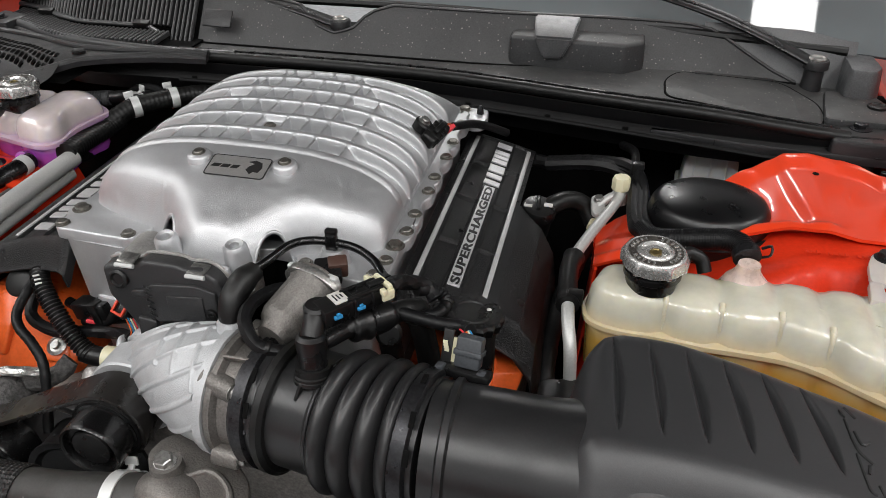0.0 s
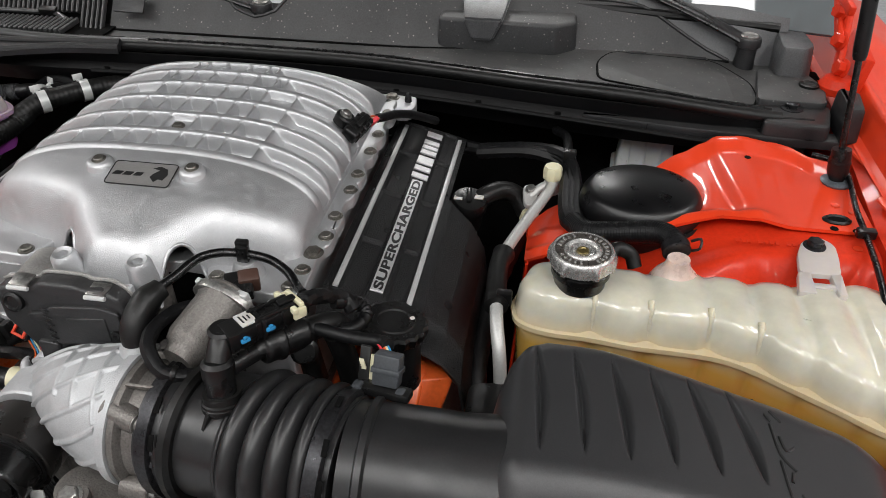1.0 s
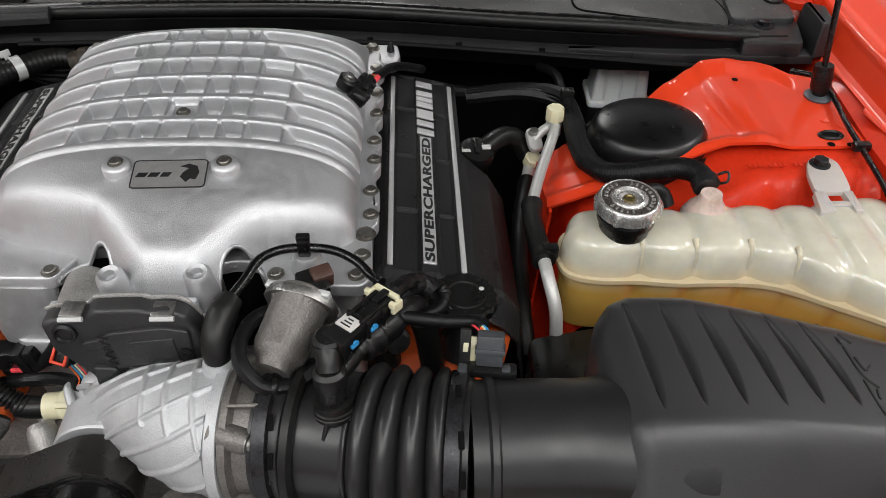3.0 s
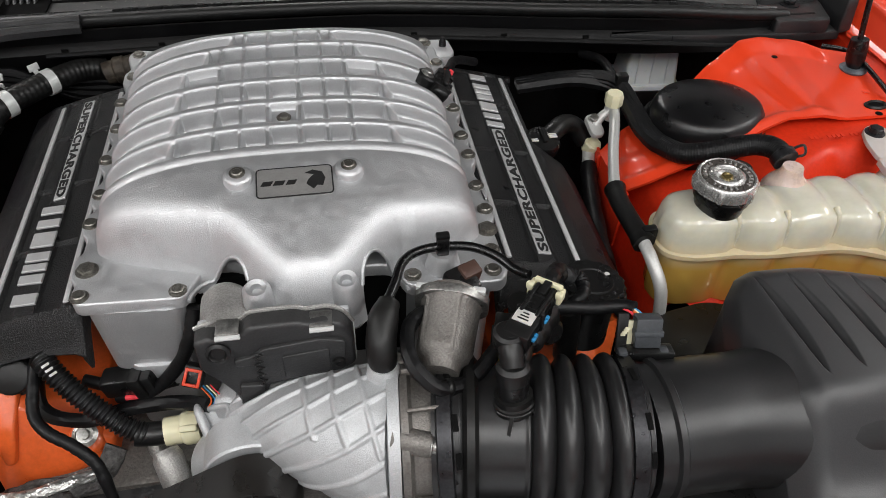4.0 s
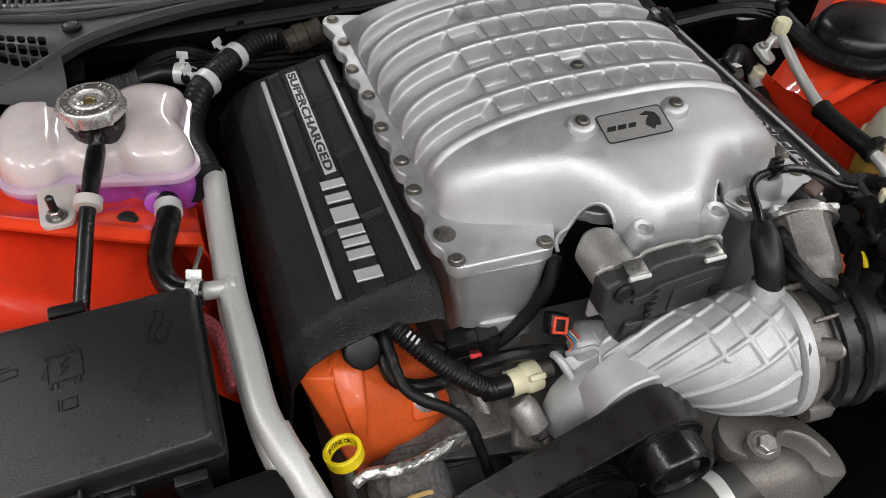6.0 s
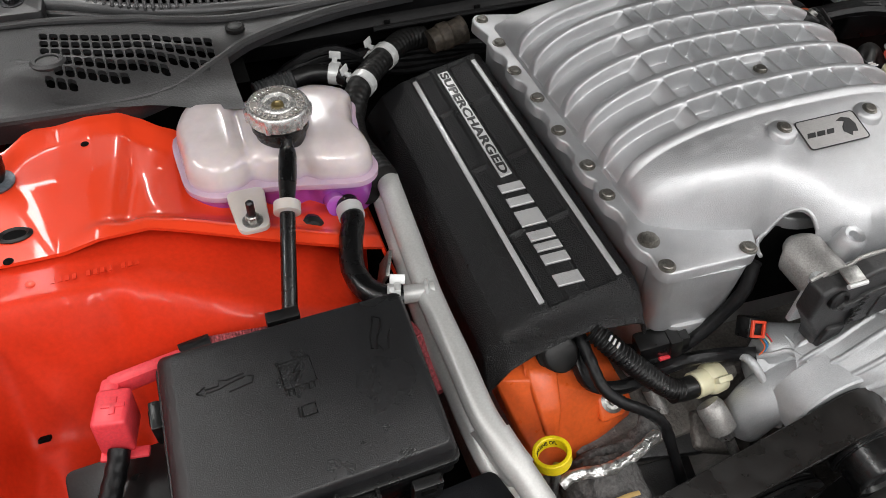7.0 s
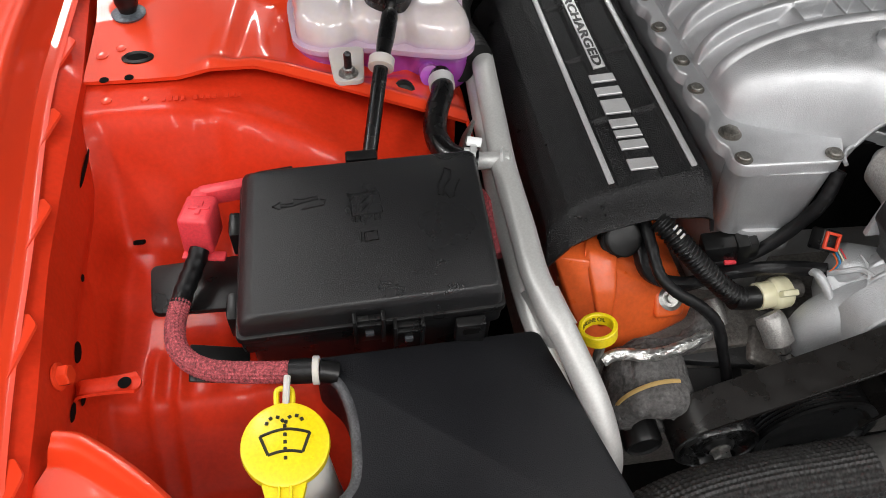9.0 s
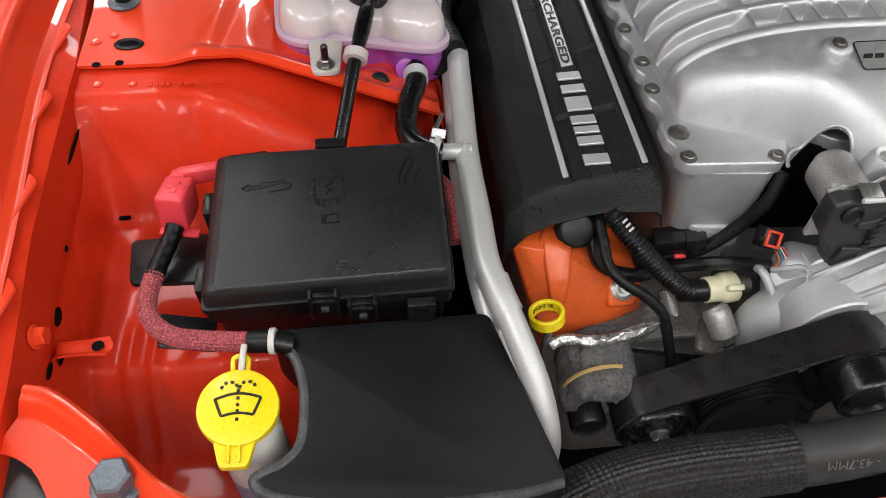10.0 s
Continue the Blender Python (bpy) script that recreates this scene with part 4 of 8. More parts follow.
def hood_fn(lift):
    def fn(u, v):
        x = lerp(-0.76, 0.76, u) * (1 - 0.10 * v)
        d = 0.14 + 1.04 * v
        crown = 0.035 * (1 - (2 * u - 1) ** 2)
        c, s = math.cos(radians(56)), math.sin(radians(56))
        return Vector((x, 0.60 - d * c + (crown + lift) * s, 0.95 + d * s + (crown + lift) * c))
    return fn


part("outer_panel", sheet(hood_fn(0.03), 30, 30, thick=0.002), RED, hood)
part("liner", sheet(hood_fn(0.0), 30, 30, thick=0.004), VOID, hood, "dark insulation mat")
hinge = part("hinge", rbox(0.012, 0.13, 0.07, 0.003, m=pose(0.792, 0.545, 0.915, 0, 8, -8)), RED_INNER, hood, "orange-red painted hinge")
for k, (dy, dz, w) in enumerate(((0.0, 0.02, 0.02), (0.03, 0.05, 0.016), (0.015, 0.08, 0.014))):
    part("hinge_arm", rbox(0.010, 0.10 - 0.012 * k, w, 0.004, m=pose(0.770 - 0.004 * k, 0.545 + dy, 0.920 + dz, 58 - 26 * k, 6, 0)), RED_INNER, hinge)
for y, z in ((0.51, 0.925), (0.545, 0.950), (0.575, 0.98)):
    part("bolt", facing_bolt(0.010, 0.012, (0.768, y, z), (-1, -0.2, 0.3)), RED_INNER, hinge)
part("rubber_stop", moved(lathe([(0.022, 0), (0.024, 0.01), (0.018, 0.02), (0, 0.022)], 20), 0.765, 0.505, 0.895), RED_INNER, hinge)


# ---- gas struts of the hood ----
def gas_strut(s):
    root = thing("hood_strut", (s * 0.723, 0.302, 0.858), "black gas strut on a zinc ball washer holding the hood", "gas strut", "hood struts")
    fx, fy = (0.716, 0.322) if s < 0 else (0.730, 0.316)
    foot = Vector((s * fx, fy, tower_height(fx, fy)))
    head = Vector((s * 0.692, 0.372, 1.30))
    way = (head - foot).normalized()
    part("washer", moved(lathe([(0.0165, 0), (0.0175, 0.0025), (0.015, 0.004), (0.008, 0.005), (0, 0.005)], 28), *foot), ZINC_GREY, root, "zinc washer")
    part("ball_socket", tube([foot + Vector((0, 0, 0.004)), foot + way * 0.02, foot + way * 0.042], 0.0115, 16, 4, shape=lambda u: 0.75 + 0.3 * smooth(0, 0.3, u) - 0.1 * smooth(0.7, 1, u)), BLACK, root)
    part("socket_clip", along(lathe([(0.0122, 0), (0.0128, 0.002), (0.0122, 0.004)], 18), foot + way * 0.024, foot + way * 0.03), RUBBER, root)
    part("rod", tube([foot + way * 0.04, foot + way * 0.150], 0.0036, 12, 2), SHINY_RUBBER, root)
    part("cylinder", tube([foot + way * 0.145, foot + way * 0.148, foot + way * 0.18, head], 0.0080, 18, 4, shape=lambda u: 0.8 + 0.2 * smooth(0, 0.03, u)), BLACK, root)
    return root


gas_strut(-1)
gas_strut(1)

# ---- supercharger ----
blower = thing("supercharger", (0.0, 0.2, 0.60), "silver cast-aluminium supercharger with a ribbed domed lid", "supercharger")

FLANGE = 0.885
RIBS = [0.104, 0.141, 0.182, 0.224, 0.263, 0.300, 0.338]
WALLS = [0.015, 0.040, 0.064, 0.100]
HALF = [0.100, 0.100, 0.100, 0.098, 0.076, 0.052]


def nose(x, y):
    """1 on the central nose of the front, 0 on the lobes beside it."""
    return smooth(0.084, 0.014, abs(x - 0.0155))


def dome(x, y):
    # crown: flat across, falling at the sides and towards the back
    wide = 0.172
    a = min(1.0, abs(x) / wide)
    crown = max(0.0, 1 - a ** 2.6) ** 0.42
    if y > 0.262:
        crown *= max(0.0, 1 - min(1.0, (y - 0.262) / 0.142) ** 2.8) ** 0.5
    high = 0.0665 - 0.010 * smooth(0.10, 0.045, y) - 0.018 * smooth(0.06, -0.02, y)
    z = 0.887 + high * crown
    if a >= 1.0 or y > 0.402:
        z = 0.875
    # ribs and pockets
    if 0.09 < y < 0.36 and z > 0.89:
        fade = smooth(0.888, 0.905, z)
        near = min(abs(y - r) for r in RIBS)
        z += fade * 0.0034 * max(0.0, 1 - (near / 0.0072) ** 2)
        for k in range(len(RIBS) - 1):
            lo, hi = RIBS[k], RIBS[k + 1]
            if lo < y < hi:
                inside = smooth(0.0040, 0.0068, y - lo) * smooth(0.0036, 0.0072, hi - y)
                c = x - 0.002
                row = smooth(HALF[k] + 0.0002, HALF[k] - 0.0010, abs(c))
                bar = min(abs(abs(c) - w) for w in WALLS)
                open_ = smooth(0.0014, 0.0038, bar)
                if k == 1 and abs(c) < 0.015:
                    inside *= 0.35
                if k == 3 and 0.064 < abs(c) < 0.10:
                    inside *= 0.45
                z -= fade * inside * open_ * row * 0.0155
                z -= fade * inside * smooth(HALF[k], HALF[k] + 0.012, abs(c)) * 0.0115
    # front: a wave-shaped edge, rounded over into steep faces
    n = nose(x, y)
    lobe = 0.037 + 0.28 * max(0.0, -x - 0.066) if x < 0 else 0.027 + 0.22 * max(0.0, x - 0.11)
    slope_x = (nose(x + 0.001, y) - nose(x - 0.001, y)) / 0.002 * 0.060
    d = (lerp(lobe, -0.021, n) - y) / math.sqrt(1 + slope_x * slope_x)
    k = 0.0055
    z -= 2.9 * k * math.log(1 + math.exp(min(30.0, d / k)))
    return z


def lid_mesh():
    nx, ny = 540, 560
    x0, x1, y0, y1 = -0.176, 0.180, -0.043, 0.408
    notch = ((-0.062, -0.006, 0.025, 0.025), (0.078, -0.022, 0.019, 0.028))
    bm = bmesh.new()
    grid = []
    for i in range(nx + 1):
        row = []
        for j in range(ny + 1):
            x, y = lerp(x0, x1, i / nx), lerp(y0, y1, j / ny)
            row.append(bm.verts.new((x, y, max(0.866, dome(x, y)))))
        grid.append(row)

    def cut(v):
        return any(((v.co.x - cx) / rx) ** 2 + ((v.co.y - cy) / ry) ** 2 < 1 for cx, cy, rx, ry in notch)

    gone = {v for row in grid for v in row if cut(v)}
    for i in range(nx):
        for j in range(ny):
            f = (grid[i][j], grid[i + 1][j], grid[i + 1][j + 1], grid[i][j + 1])
            if all(v in gone for v in f) or all(v.co.z < 0.8672 for v in f):
                continue
            bm.faces.new(f)
    for v in gone:
        for cx, cy, rx, ry in notch:
            d = math.hypot((v.co.x - cx) / rx, (v.co.y - cy) / ry)
            if d < 1 and v.link_faces:
                v.co.x, v.co.y = cx + (v.co.x - cx) / d, cy + (v.co.y - cy) / d
    bmesh.ops.delete(bm, geom=[v for v in bm.verts if not v.link_faces], context="VERTS")
    # flange with scalloped bolt bosses
    out = [(-0.186, 0.012, 0.012), (-0.180, 0.001, 0.01), (-0.092, -0.003, 0.008), (-0.084, 0.012, 0.01), (-0.075, 0.034, 0.01), (-0.052, 0.036, 0.01), (-0.030, 0.02, 0.01),
           (0.052, 0.01, 0.01), (0.062, 0.014, 0.01), (0.088, 0.012, 0.01), (0.096, -0.016, 0.01), (0.180, -0.022, 0.012), (0.188, -0.010, 0.012)]
    right = []
    for y in (0.075, 0.105, 0.165, 0.200, 0.255, 0.30, 0.36):
        right += [(0.1855, y - 0.020, 0.008), (0.1915, y - 0.012, 0.008), (0.1915, y + 0.012, 0.008), (0.1855, y + 0.020, 0.008)]
    back = [(0.188, 0.405, 0.012), (0.10, 0.415, 0.012), (-0.10, 0.418, 0.012), (-0.182, 0.44, 0.012), (-0.192, 0.425, 0.012)]
    left = []
    for y in (0.37, 0.315, 0.262, 0.205, 0.148, 0.105, 0.046):
        left += [(-0.1835, y + 0.020, 0.008), (-0.1895, y + 0.012, 0.008), (-0.1895, y - 0.012, 0.008), (-0.1835, y - 0.020, 0.008)]
    outline = round_outline(out + right + back + left, 0.008, 3)
    add(bm, slab(outline, FLANGE - 0.013, FLANGE, 0.0022))
    # bosses of the nose and the pedestal of the cable clip
    for bx in (-0.027, 0.045):
        add(bm, along(lathe([(0.014, -0.006), (0.0115, 0.026), (0.0085, 0.030), (0.005, 0.0285), (0.0045, 0.022), (0, 0.022)], 22), (bx, -0.026, 0.886), (bx, -0.031, 0.920)))
    add(bm, moved(lathe([(0.016, 0), (0.0145, 0.006), (0.0125, 0.015), (0.011, 0.018), (0, 0.018)], 22), 0.131, 0.004, FLANGE))
    for sx in (-0.0385, 0.0573):
        add(bm, moved(lathe([(0.014, -0.008), (0.0125, 0.004), (0.010, 0.0065), (0, 0.0065)], 22), sx, 0.072, dome(sx, 0.072), 8))
    # arched rims over the notches
    for cx, cy, rx, ry in notch:
        pts = []
        for k in range(15):
            a = math.pi * (0.04 + 0.92 * k / 14)
            x, y = cx + math.cos(a) * (rx + 0.001), cy + math.sin(a) * (ry + 0.001)
            pts.append((x, y, max(FLANGE - 0.004, dome(x, y)) - 0.001))
        add(bm, tube(pts, 0.0019, 8, 2))
    return bm


lid = part("lid", lid_mesh(), CAST, blower, "silver painted ribbed lid with cast pockets", angle=50)
bolt_data = mesh_from("lid_bolt", socket_bolt(0.0058, 0.0040), BOLT_STEEL)
small_data = mesh_from("plate_screw", socket_bolt(0.0052, 0.0032), BOLT_STEEL)
big_data = mesh_from("lid_bolt", hex_bolt(0.0074, 0.0050, 1.35), BOLT_STEEL)
for bx, by in ((-0.177, 0.010), (-0.183, 0.105), (-0.181, 0.148), (-0.184, 0.205), (-0.181, 0.262), (-0.184, 0.315), (-0.178, 0.372), (-0.178, 0.425), (-0.0965, 0.006),
               (0.174, -0.008), (0.178, 0.018), (0.184, 0.075), (0.183, 0.112), (0.185, 0.165), (0.184, 0.200), (0.185, 0.255), (0.184, 0.30), (0.182, 0.36), (0.103, -0.004)):
    piece("lid_bolt", bolt_data, lid, pose(bx, by, FLANGE, 0, 0, bx * 900))
for bx, by in ((-0.176, 0.042), (0.180, 0.046)):
    piece("lid_bolt", big_data, lid, pose(bx, by, FLANGE, 0, 0, 20))
for sx in (-0.0385, 0.0573):
    piece("plate_screw", small_data, lid, pose(sx, 0.0722, dome(sx, 0.072) + 0.006, 8))
piece("plate_screw", small_data, lid, pose(0.002, 0.160, 0.950))

# badge: a plain plate with dark shapes
slope = math.degrees(math.atan2(dome(0.009, 0.075) - dome(0.009, 0.05), 0.025))
mid = Vector((0.0095, 0.0625, dome(0.0095, 0.0625) + 0.0012))
at_badge = Matrix.Translation(mid) @ pose(0, 0, 0, slope)
plate = slab(round_outline([(-0.0325, -0.0155), (0.0325, -0.0155), (0.0325, 0.0155), (-0.0325, 0.0155)], 0.004), -0.002, 0.0006, 0.0003, 1)
plate.transform(at_badge)
badge = part("badge", plate, BADGE_GREY, blower, "small grey metal badge plate")
rim = round_outline([(-0.0325, -0.0155), (0.0325, -0.0155), (0.0325, 0.0155), (-0.0325, 0.0155)], 0.004)
rim_bm = tube([(x, y, 0.0004) for x, y in rim + rim[:1]], 0.0007, 6, 1, fit_curve=False)
rim_bm.transform(at_badge)
part("badge_rim", rim_bm, INK, badge)
mark = bmesh.new()
for x, w, h, y in ((-0.024, 0.0085, 0.0024, -0.001), (-0.0135, 0.0085, 0.0024, -0.001), (-0.003, 0.0075, 0.0024, -0.001)):
    add(mark, slab([(x - w / 2 - 0.001, y - h), (x + w / 2 - 0.001, y - h), (x + w / 2 + 0.0015, y + h), (x - w / 2 + 0.0015, y + h)], 0.0004, 0.0011))
add(mark, slab([(0.010, -0.004), (0.016, -0.010), (0.019, -0.006), (0.024, -0.007), (0.0265, 0.001), (0.024, 0.008), (0.016, 0.011), (0.009, 0.008), (0.017, 0.006), (0.012, 0.001)], 0.0004, 0.0011))
mark.transform(at_badge)
part("emblem", mark, INK, badge)

# housing under the lid
house = slab(round_outline([(-0.166, 0.012), (-0.10, 0.006), (-0.09, 0.045), (0.09, 0.045), (0.105, -0.004), (0.170, -0.008), (0.172, 0.40), (-0.170, 0.42)], 0.012), 0.66, FLANGE - 0.010, 0.0, taper=-0.006)
part("housing", house, CAST, blower, "grey cast housing below the lid")
block = slab(round_outline([(-0.172, 0.004), (-0.098, -0.002), (-0.090, 0.03), (-0.172, 0.04)], 0.014, 5), 0.795, FLANGE - 0.012, 0.0, taper=-0.005)
part("front_block", block, CAST, blower)
part("block_foot", slab(round_outline([(-0.155, -0.002), (-0.100, -0.006), (-0.095, 0.03), (-0.160, 0.03)], 0.01), 0.775, 0.802, 0.004), CAST, blower)
# solid near-black slab: the shade of the hollow under the lid, as colour
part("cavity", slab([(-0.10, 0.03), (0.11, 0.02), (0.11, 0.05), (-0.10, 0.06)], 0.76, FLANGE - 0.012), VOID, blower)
# rear bracket
part("rear_bracket", slab(round_outline([(0.100, 0.400), (0.160, 0.392), (0.182, 0.388), (0.190, 0.380), (0.206, 0.382), (0.212, 0.396), (0.208, 0.430), (0.10, 0.436)], 0.007, 3), 0.866, 0.880, 0.0025), CAST, blower, "silver cast lug behind the lid")
for bx, by in ((0.172, 0.400), (0.175, 0.421)):
    piece("bracket_bolt", big_data, blower, pose(bx, by, 0.880))
part("bracket_stud", moved(lathe([(0.005, 0), (0.0045, 0.006), (0.002, 0.012), (0, 0.0125)], 12), 0.199, 0.412, 0.880), DARK_STEEL, blower)
SENSOR = Matrix.Translation((0.1705, 0.258, 0.914)) @ pose(0, 0, 0, 6, 36, -12)
part("temperature_sensor", rbox(0.019, 0.044, 0.016, 0.004, 3, m=SENSOR), BLACK, blower, "black sensor plug with a red lock")
for k in range(3):
    part("sensor_rib", rbox(0.0215, 0.0022, 0.018, 0.001, m=SENSOR @ pose(0, -0.012 + 0.011 * k, 0)), BLACK, blower)
part("sensor_latch", rbox(0.007, 0.026, 0.005, 0.0015, m=SENSOR @ pose(0.0, 0.004, 0.010)), BLACK, blower)
part("sensor_foot", moved(lathe([(0.0125, -0.004), (0.0125, 0.006), (0.0105, 0.008), (0, 0.008)], 24), 0.1535, 0.262, 0.920, 0, 32, 0), BLACK, blower)
part("sensor_bolt", moved(socket_bolt(0.0058, 0.0055), 0.1560, 0.262, 0.9270, 0, 32, 0), STEEL, blower)
part("sensor_lock", rbox(0.006, 0.012, 0.012, 0.0015, m=pose(0.1835, 0.284, 0.9105, 10, 40, -20)), PINK_RED, blower)
for k, mat in enumerate((ORANGE, CREAM, BLACK)):
    part("sensor_wire", tube([(0.176 + 0.003 * k, 0.280, 0.916 - 0.002 * k), (0.181 + 0.003 * k, 0.293, 0.913 - 0.002 * k), (0.184 + 0.003 * k, 0.305, 0.905)], 0.0013, 6, 4), mat, blower)
part("sensor_boot", tube([(0.184, 0.300, 0.907), (0.192, 0.318, 0.902), (0.200, 0.345, 0.893), (0.215, 0.372, 0.880), (0.24, 0.40, 0.86)], 0.0055, 12, 6), LOOM, blower)


# ---- coil covers on the two banks ----
def cover_section(t):
    """Across the cover from the lid outwards: distance from the middle of the car and height."""
    return (table([(0, 0.184), (0.08, 0.190), (0.5, 0.255), (0.62, 0.287), (0.74, 0.312), (0.88, 0.330), (1.0, 0.338)], t),
            table([(0, 0.838), (0.05, 0.852), (0.12, 0.856), (0.5, 0.842), (0.62, 0.833), (0.74, 0.818), (0.88, 0.792), (1.0, 0.735)], t))




def coil_cover(s):
    y0, y1 = (0.012, 0.412)
    root = thing("coil_cover", (s * 0.25, 0.2, 0.74), "grained black plastic coil cover with silver stripes and lettering", "engine cover", "coil covers")

    def groove(x):
        # recessed channels beside the raised middle
        return smooth(0.2045, 0.2075, x) * smooth(0.2315, 0.2285, x) + smooth(0.250, 0.253, x) * smooth(0.2695, 0.2665, x)

    def fn(u, v):
        x, z = cover_section(u)
        y = lerp(y0, y1, v)
        if y0 + 0.022 < y < y1 - 0.012:
            z -= 0.0035 * groove(x) * smooth(0.0, 0.0035, abs(((y + 0.02) % 0.098) - 0.049) - 0.0006)
        front = smooth(y0 + 0.024, y0, y)
        z -= 0.030 * front ** 1.6
        z -= 0.015 * smooth(y1 - 0.01, y1, y)
        return Vector((s * x, y - 0.014 * smooth(0.45, 0.0, u) * front, z))
    def kept(p):
        # the driver's cover is cut back round the breather plug
        return s < 0 or p.y < 0.200 or p.x < 0.283 + 0.055 * smooth(0.250, 0.200, p.y)
    part("shell", sheet(fn, 140, 170, thick=0.003 * s, keep=kept), GRAIN_BLACK, root, angle=55)

    def surf(x):
        t = 0.0
        while t < 1 and cover_section(t)[0] < x:
            t += 0.005
        return cover_section(t)[1]

    for k, (x, ya, yb) in enumerate(((0.2015, 0.036, 0.390), (0.2735, 0.040, 0.392))):
        tilt = math.degrees(math.atan2(surf(x + 0.004) - surf(x - 0.004), 0.008)) * s
        bar = rbox(0.0058, yb - ya, 0.0028, 0.0012, 2, m=pose(s * x, (ya + yb) / 2, surf(x) + 0.0006, 0, -tilt, 0))
        part("silver_stripe", bar, SILVER_PAINT, root, "raised silver stripe")
    # the long word reads up the driver's side and down the passenger's side
    tilt = 11.0
    for word, along_from, along_to, w in (("SUPERCHARGED", 0.045, 0.262, 0.0135),) if s > 0 else (("SUPERCHARGED", 0.388, 0.198, 0.0125),):
        bm = fitted(lettering(word, 0.02, 0.0005, 1.06, 0.0006), abs(along_to - along_from) - 0.006, w * 0.74)
        for v in bm.verts:
            v.co.x += 0.003 + 0.10 * (v.co.y - w * 0.37)
            v.co.y -= w * 0.37
        mid = 0.2405
        turn = 90 if s > 0 else -90
        m = Matrix.Translation((s * mid, along_from, surf(mid) + 0.0022)) @ pose(0, 0, 0, 0, s * tilt, 0) @ pose(0, 0, 0, 0, 0, turn)
        bm.transform(m)
        part("lettering", bm, INK, root, "dark raised lettering on a silver bar")
        bar = slab([(0, -w / 2), (abs(along_to - along_from), -w / 2), (abs(along_to - along_from), w / 2), (0, w / 2)], -0.0015, 0.0012, 0.0004, 1)
        bar.transform(m @ Matrix.Translation((0, 0, -0.0014)))
        part("lettering_bar", bar, SILVER_PAINT, root)
        # brand word: plain blocks
        a0, a1, h = (0.268, 0.388, 0.021) if s > 0 else (0.186, 0.046, 0.024)
        for start, wide in ((0.0, 0.085), (0.15, 0.085), (0.29, 0.15), (0.50, 0.085), (0.615, 0.07), (0.72, 0.085), (0.90, 0.10)):
            wide *= abs(a1 - a0)
            blk = slab([(0, -h / 2), (wide, -h / 2), (wide, h / 2), (0, h / 2)], 0, 0.0022, 0.0006, 1)
            for v in blk.verts:
                v.co.x += 0.16 * v.co.y
            blk.transform(Matrix.Translation((s * (mid if s > 0 else 0.2425), a0 + start * (a1 - a0), surf(mid) + 0.0004)) @ pose(0, 0, 0, 0, s * tilt, 0) @ pose(0, 0, 0, 0, 0, turn))
            part("brand_block", blk, SILVER_PAINT, root)
    return root


coil_cover(-1)
coil_cover(1)


# ---- orange valve covers below ----
def valve_cover(s):
    root = thing("valve_cover", (s * 0.26, 0.0, 0.66), "orange painted valve cover under the coil cover", "valve cover", "valve covers")

    def facets(points, bevel):
        bm = bmesh.new()
        for x, y, z in points:
            bm.verts.new((s * x, y, z))
        hull = bmesh.ops.convex_hull(bm, input=list(bm.verts))
        bmesh.ops.delete(bm, geom=list({g for g in hull["geom_interior"] + hull["geom_unused"] if isinstance(g, bmesh.types.BMVert)}), context="VERTS")
        bmesh.ops.dissolve_limit(bm, angle_limit=radians(3), verts=list(bm.verts), edges=list(bm.edges))
        bmesh.ops.bevel(bm, geom=list(bm.edges), offset=bevel, segments=3, affect="EDGES", profile=0.5, clamp_overlap=True)
        bmesh.ops.recalc_face_normals(bm, faces=bm.faces)
        return bm
    part("cover_body", facets(((0.322, 0.018, 0.768), (0.285, 0.004, 0.772), (0.236, 0.004, 0.752), (0.196, 0.016, 0.742), (0.302, -0.022, 0.712), (0.287, -0.048, 0.684), (0.262, -0.046, 0.690), (0.190, -0.026, 0.708), (0.186, -0.020, 0.722),
                               (0.318, 0.17, 0.766), (0.285, 0.17, 0.770), (0.196, 0.17, 0.742), (0.300, 0.17, 0.66), (0.186, 0.17, 0.66), (0.285, -0.030, 0.64), (0.190, -0.012, 0.66)), 0.005), ORANGE, root, angle=50)
    part("raised_ridge", facets(((0.296, 0.012, 0.777), (0.262, 0.010, 0.774), (0.290, -0.016, 0.752), (0.268, -0.018, 0.752), (0.284, -0.034, 0.718), (0.272, -0.034, 0.720), (0.284, 0.05, 0.774), (0.268, 0.05, 0.774), (0.280, -0.010, 0.70), (0.272, 0.03, 0.72)), 0.004), ORANGE, root, angle=50)
    part("bolt_ear", facets(((0.226, -0.010, 0.742), (0.196, -0.006, 0.738), (0.228, -0.034, 0.720), (0.194, -0.031, 0.718), (0.222, 0.0, 0.70), (0.198, 0.0, 0.70)), 0.005), ORANGE, root, angle=50)
    washer = lathe([(0.0115, 0.0), (0.0120, 0.0015), (0.0085, 0.0030), (0.0080, 0.0020), (0.0050, 0.0020), (0.0045, 0.0060), (0.0, 0.0065)], 28)
    washer.transform(facing((s * 0.211, -0.0185, 0.7325), (0, -0.55, 0.83)))
    part("cover_bolt", washer, STEEL, root, "zinc flange bolt")
    part("breather", tube([(s * 0.262, 0.030, 0.765), (s * 0.262, 0.020, 0.784), (s * 0.262, 0.008, 0.796)], 0.0150, 20, 24, relief=lambda q, a: 0.0020 * math.sin(q * 900)), RUBBER, root, "ribbed rubber breather")
    return root


valve_cover(-1)
valve_cover(1)

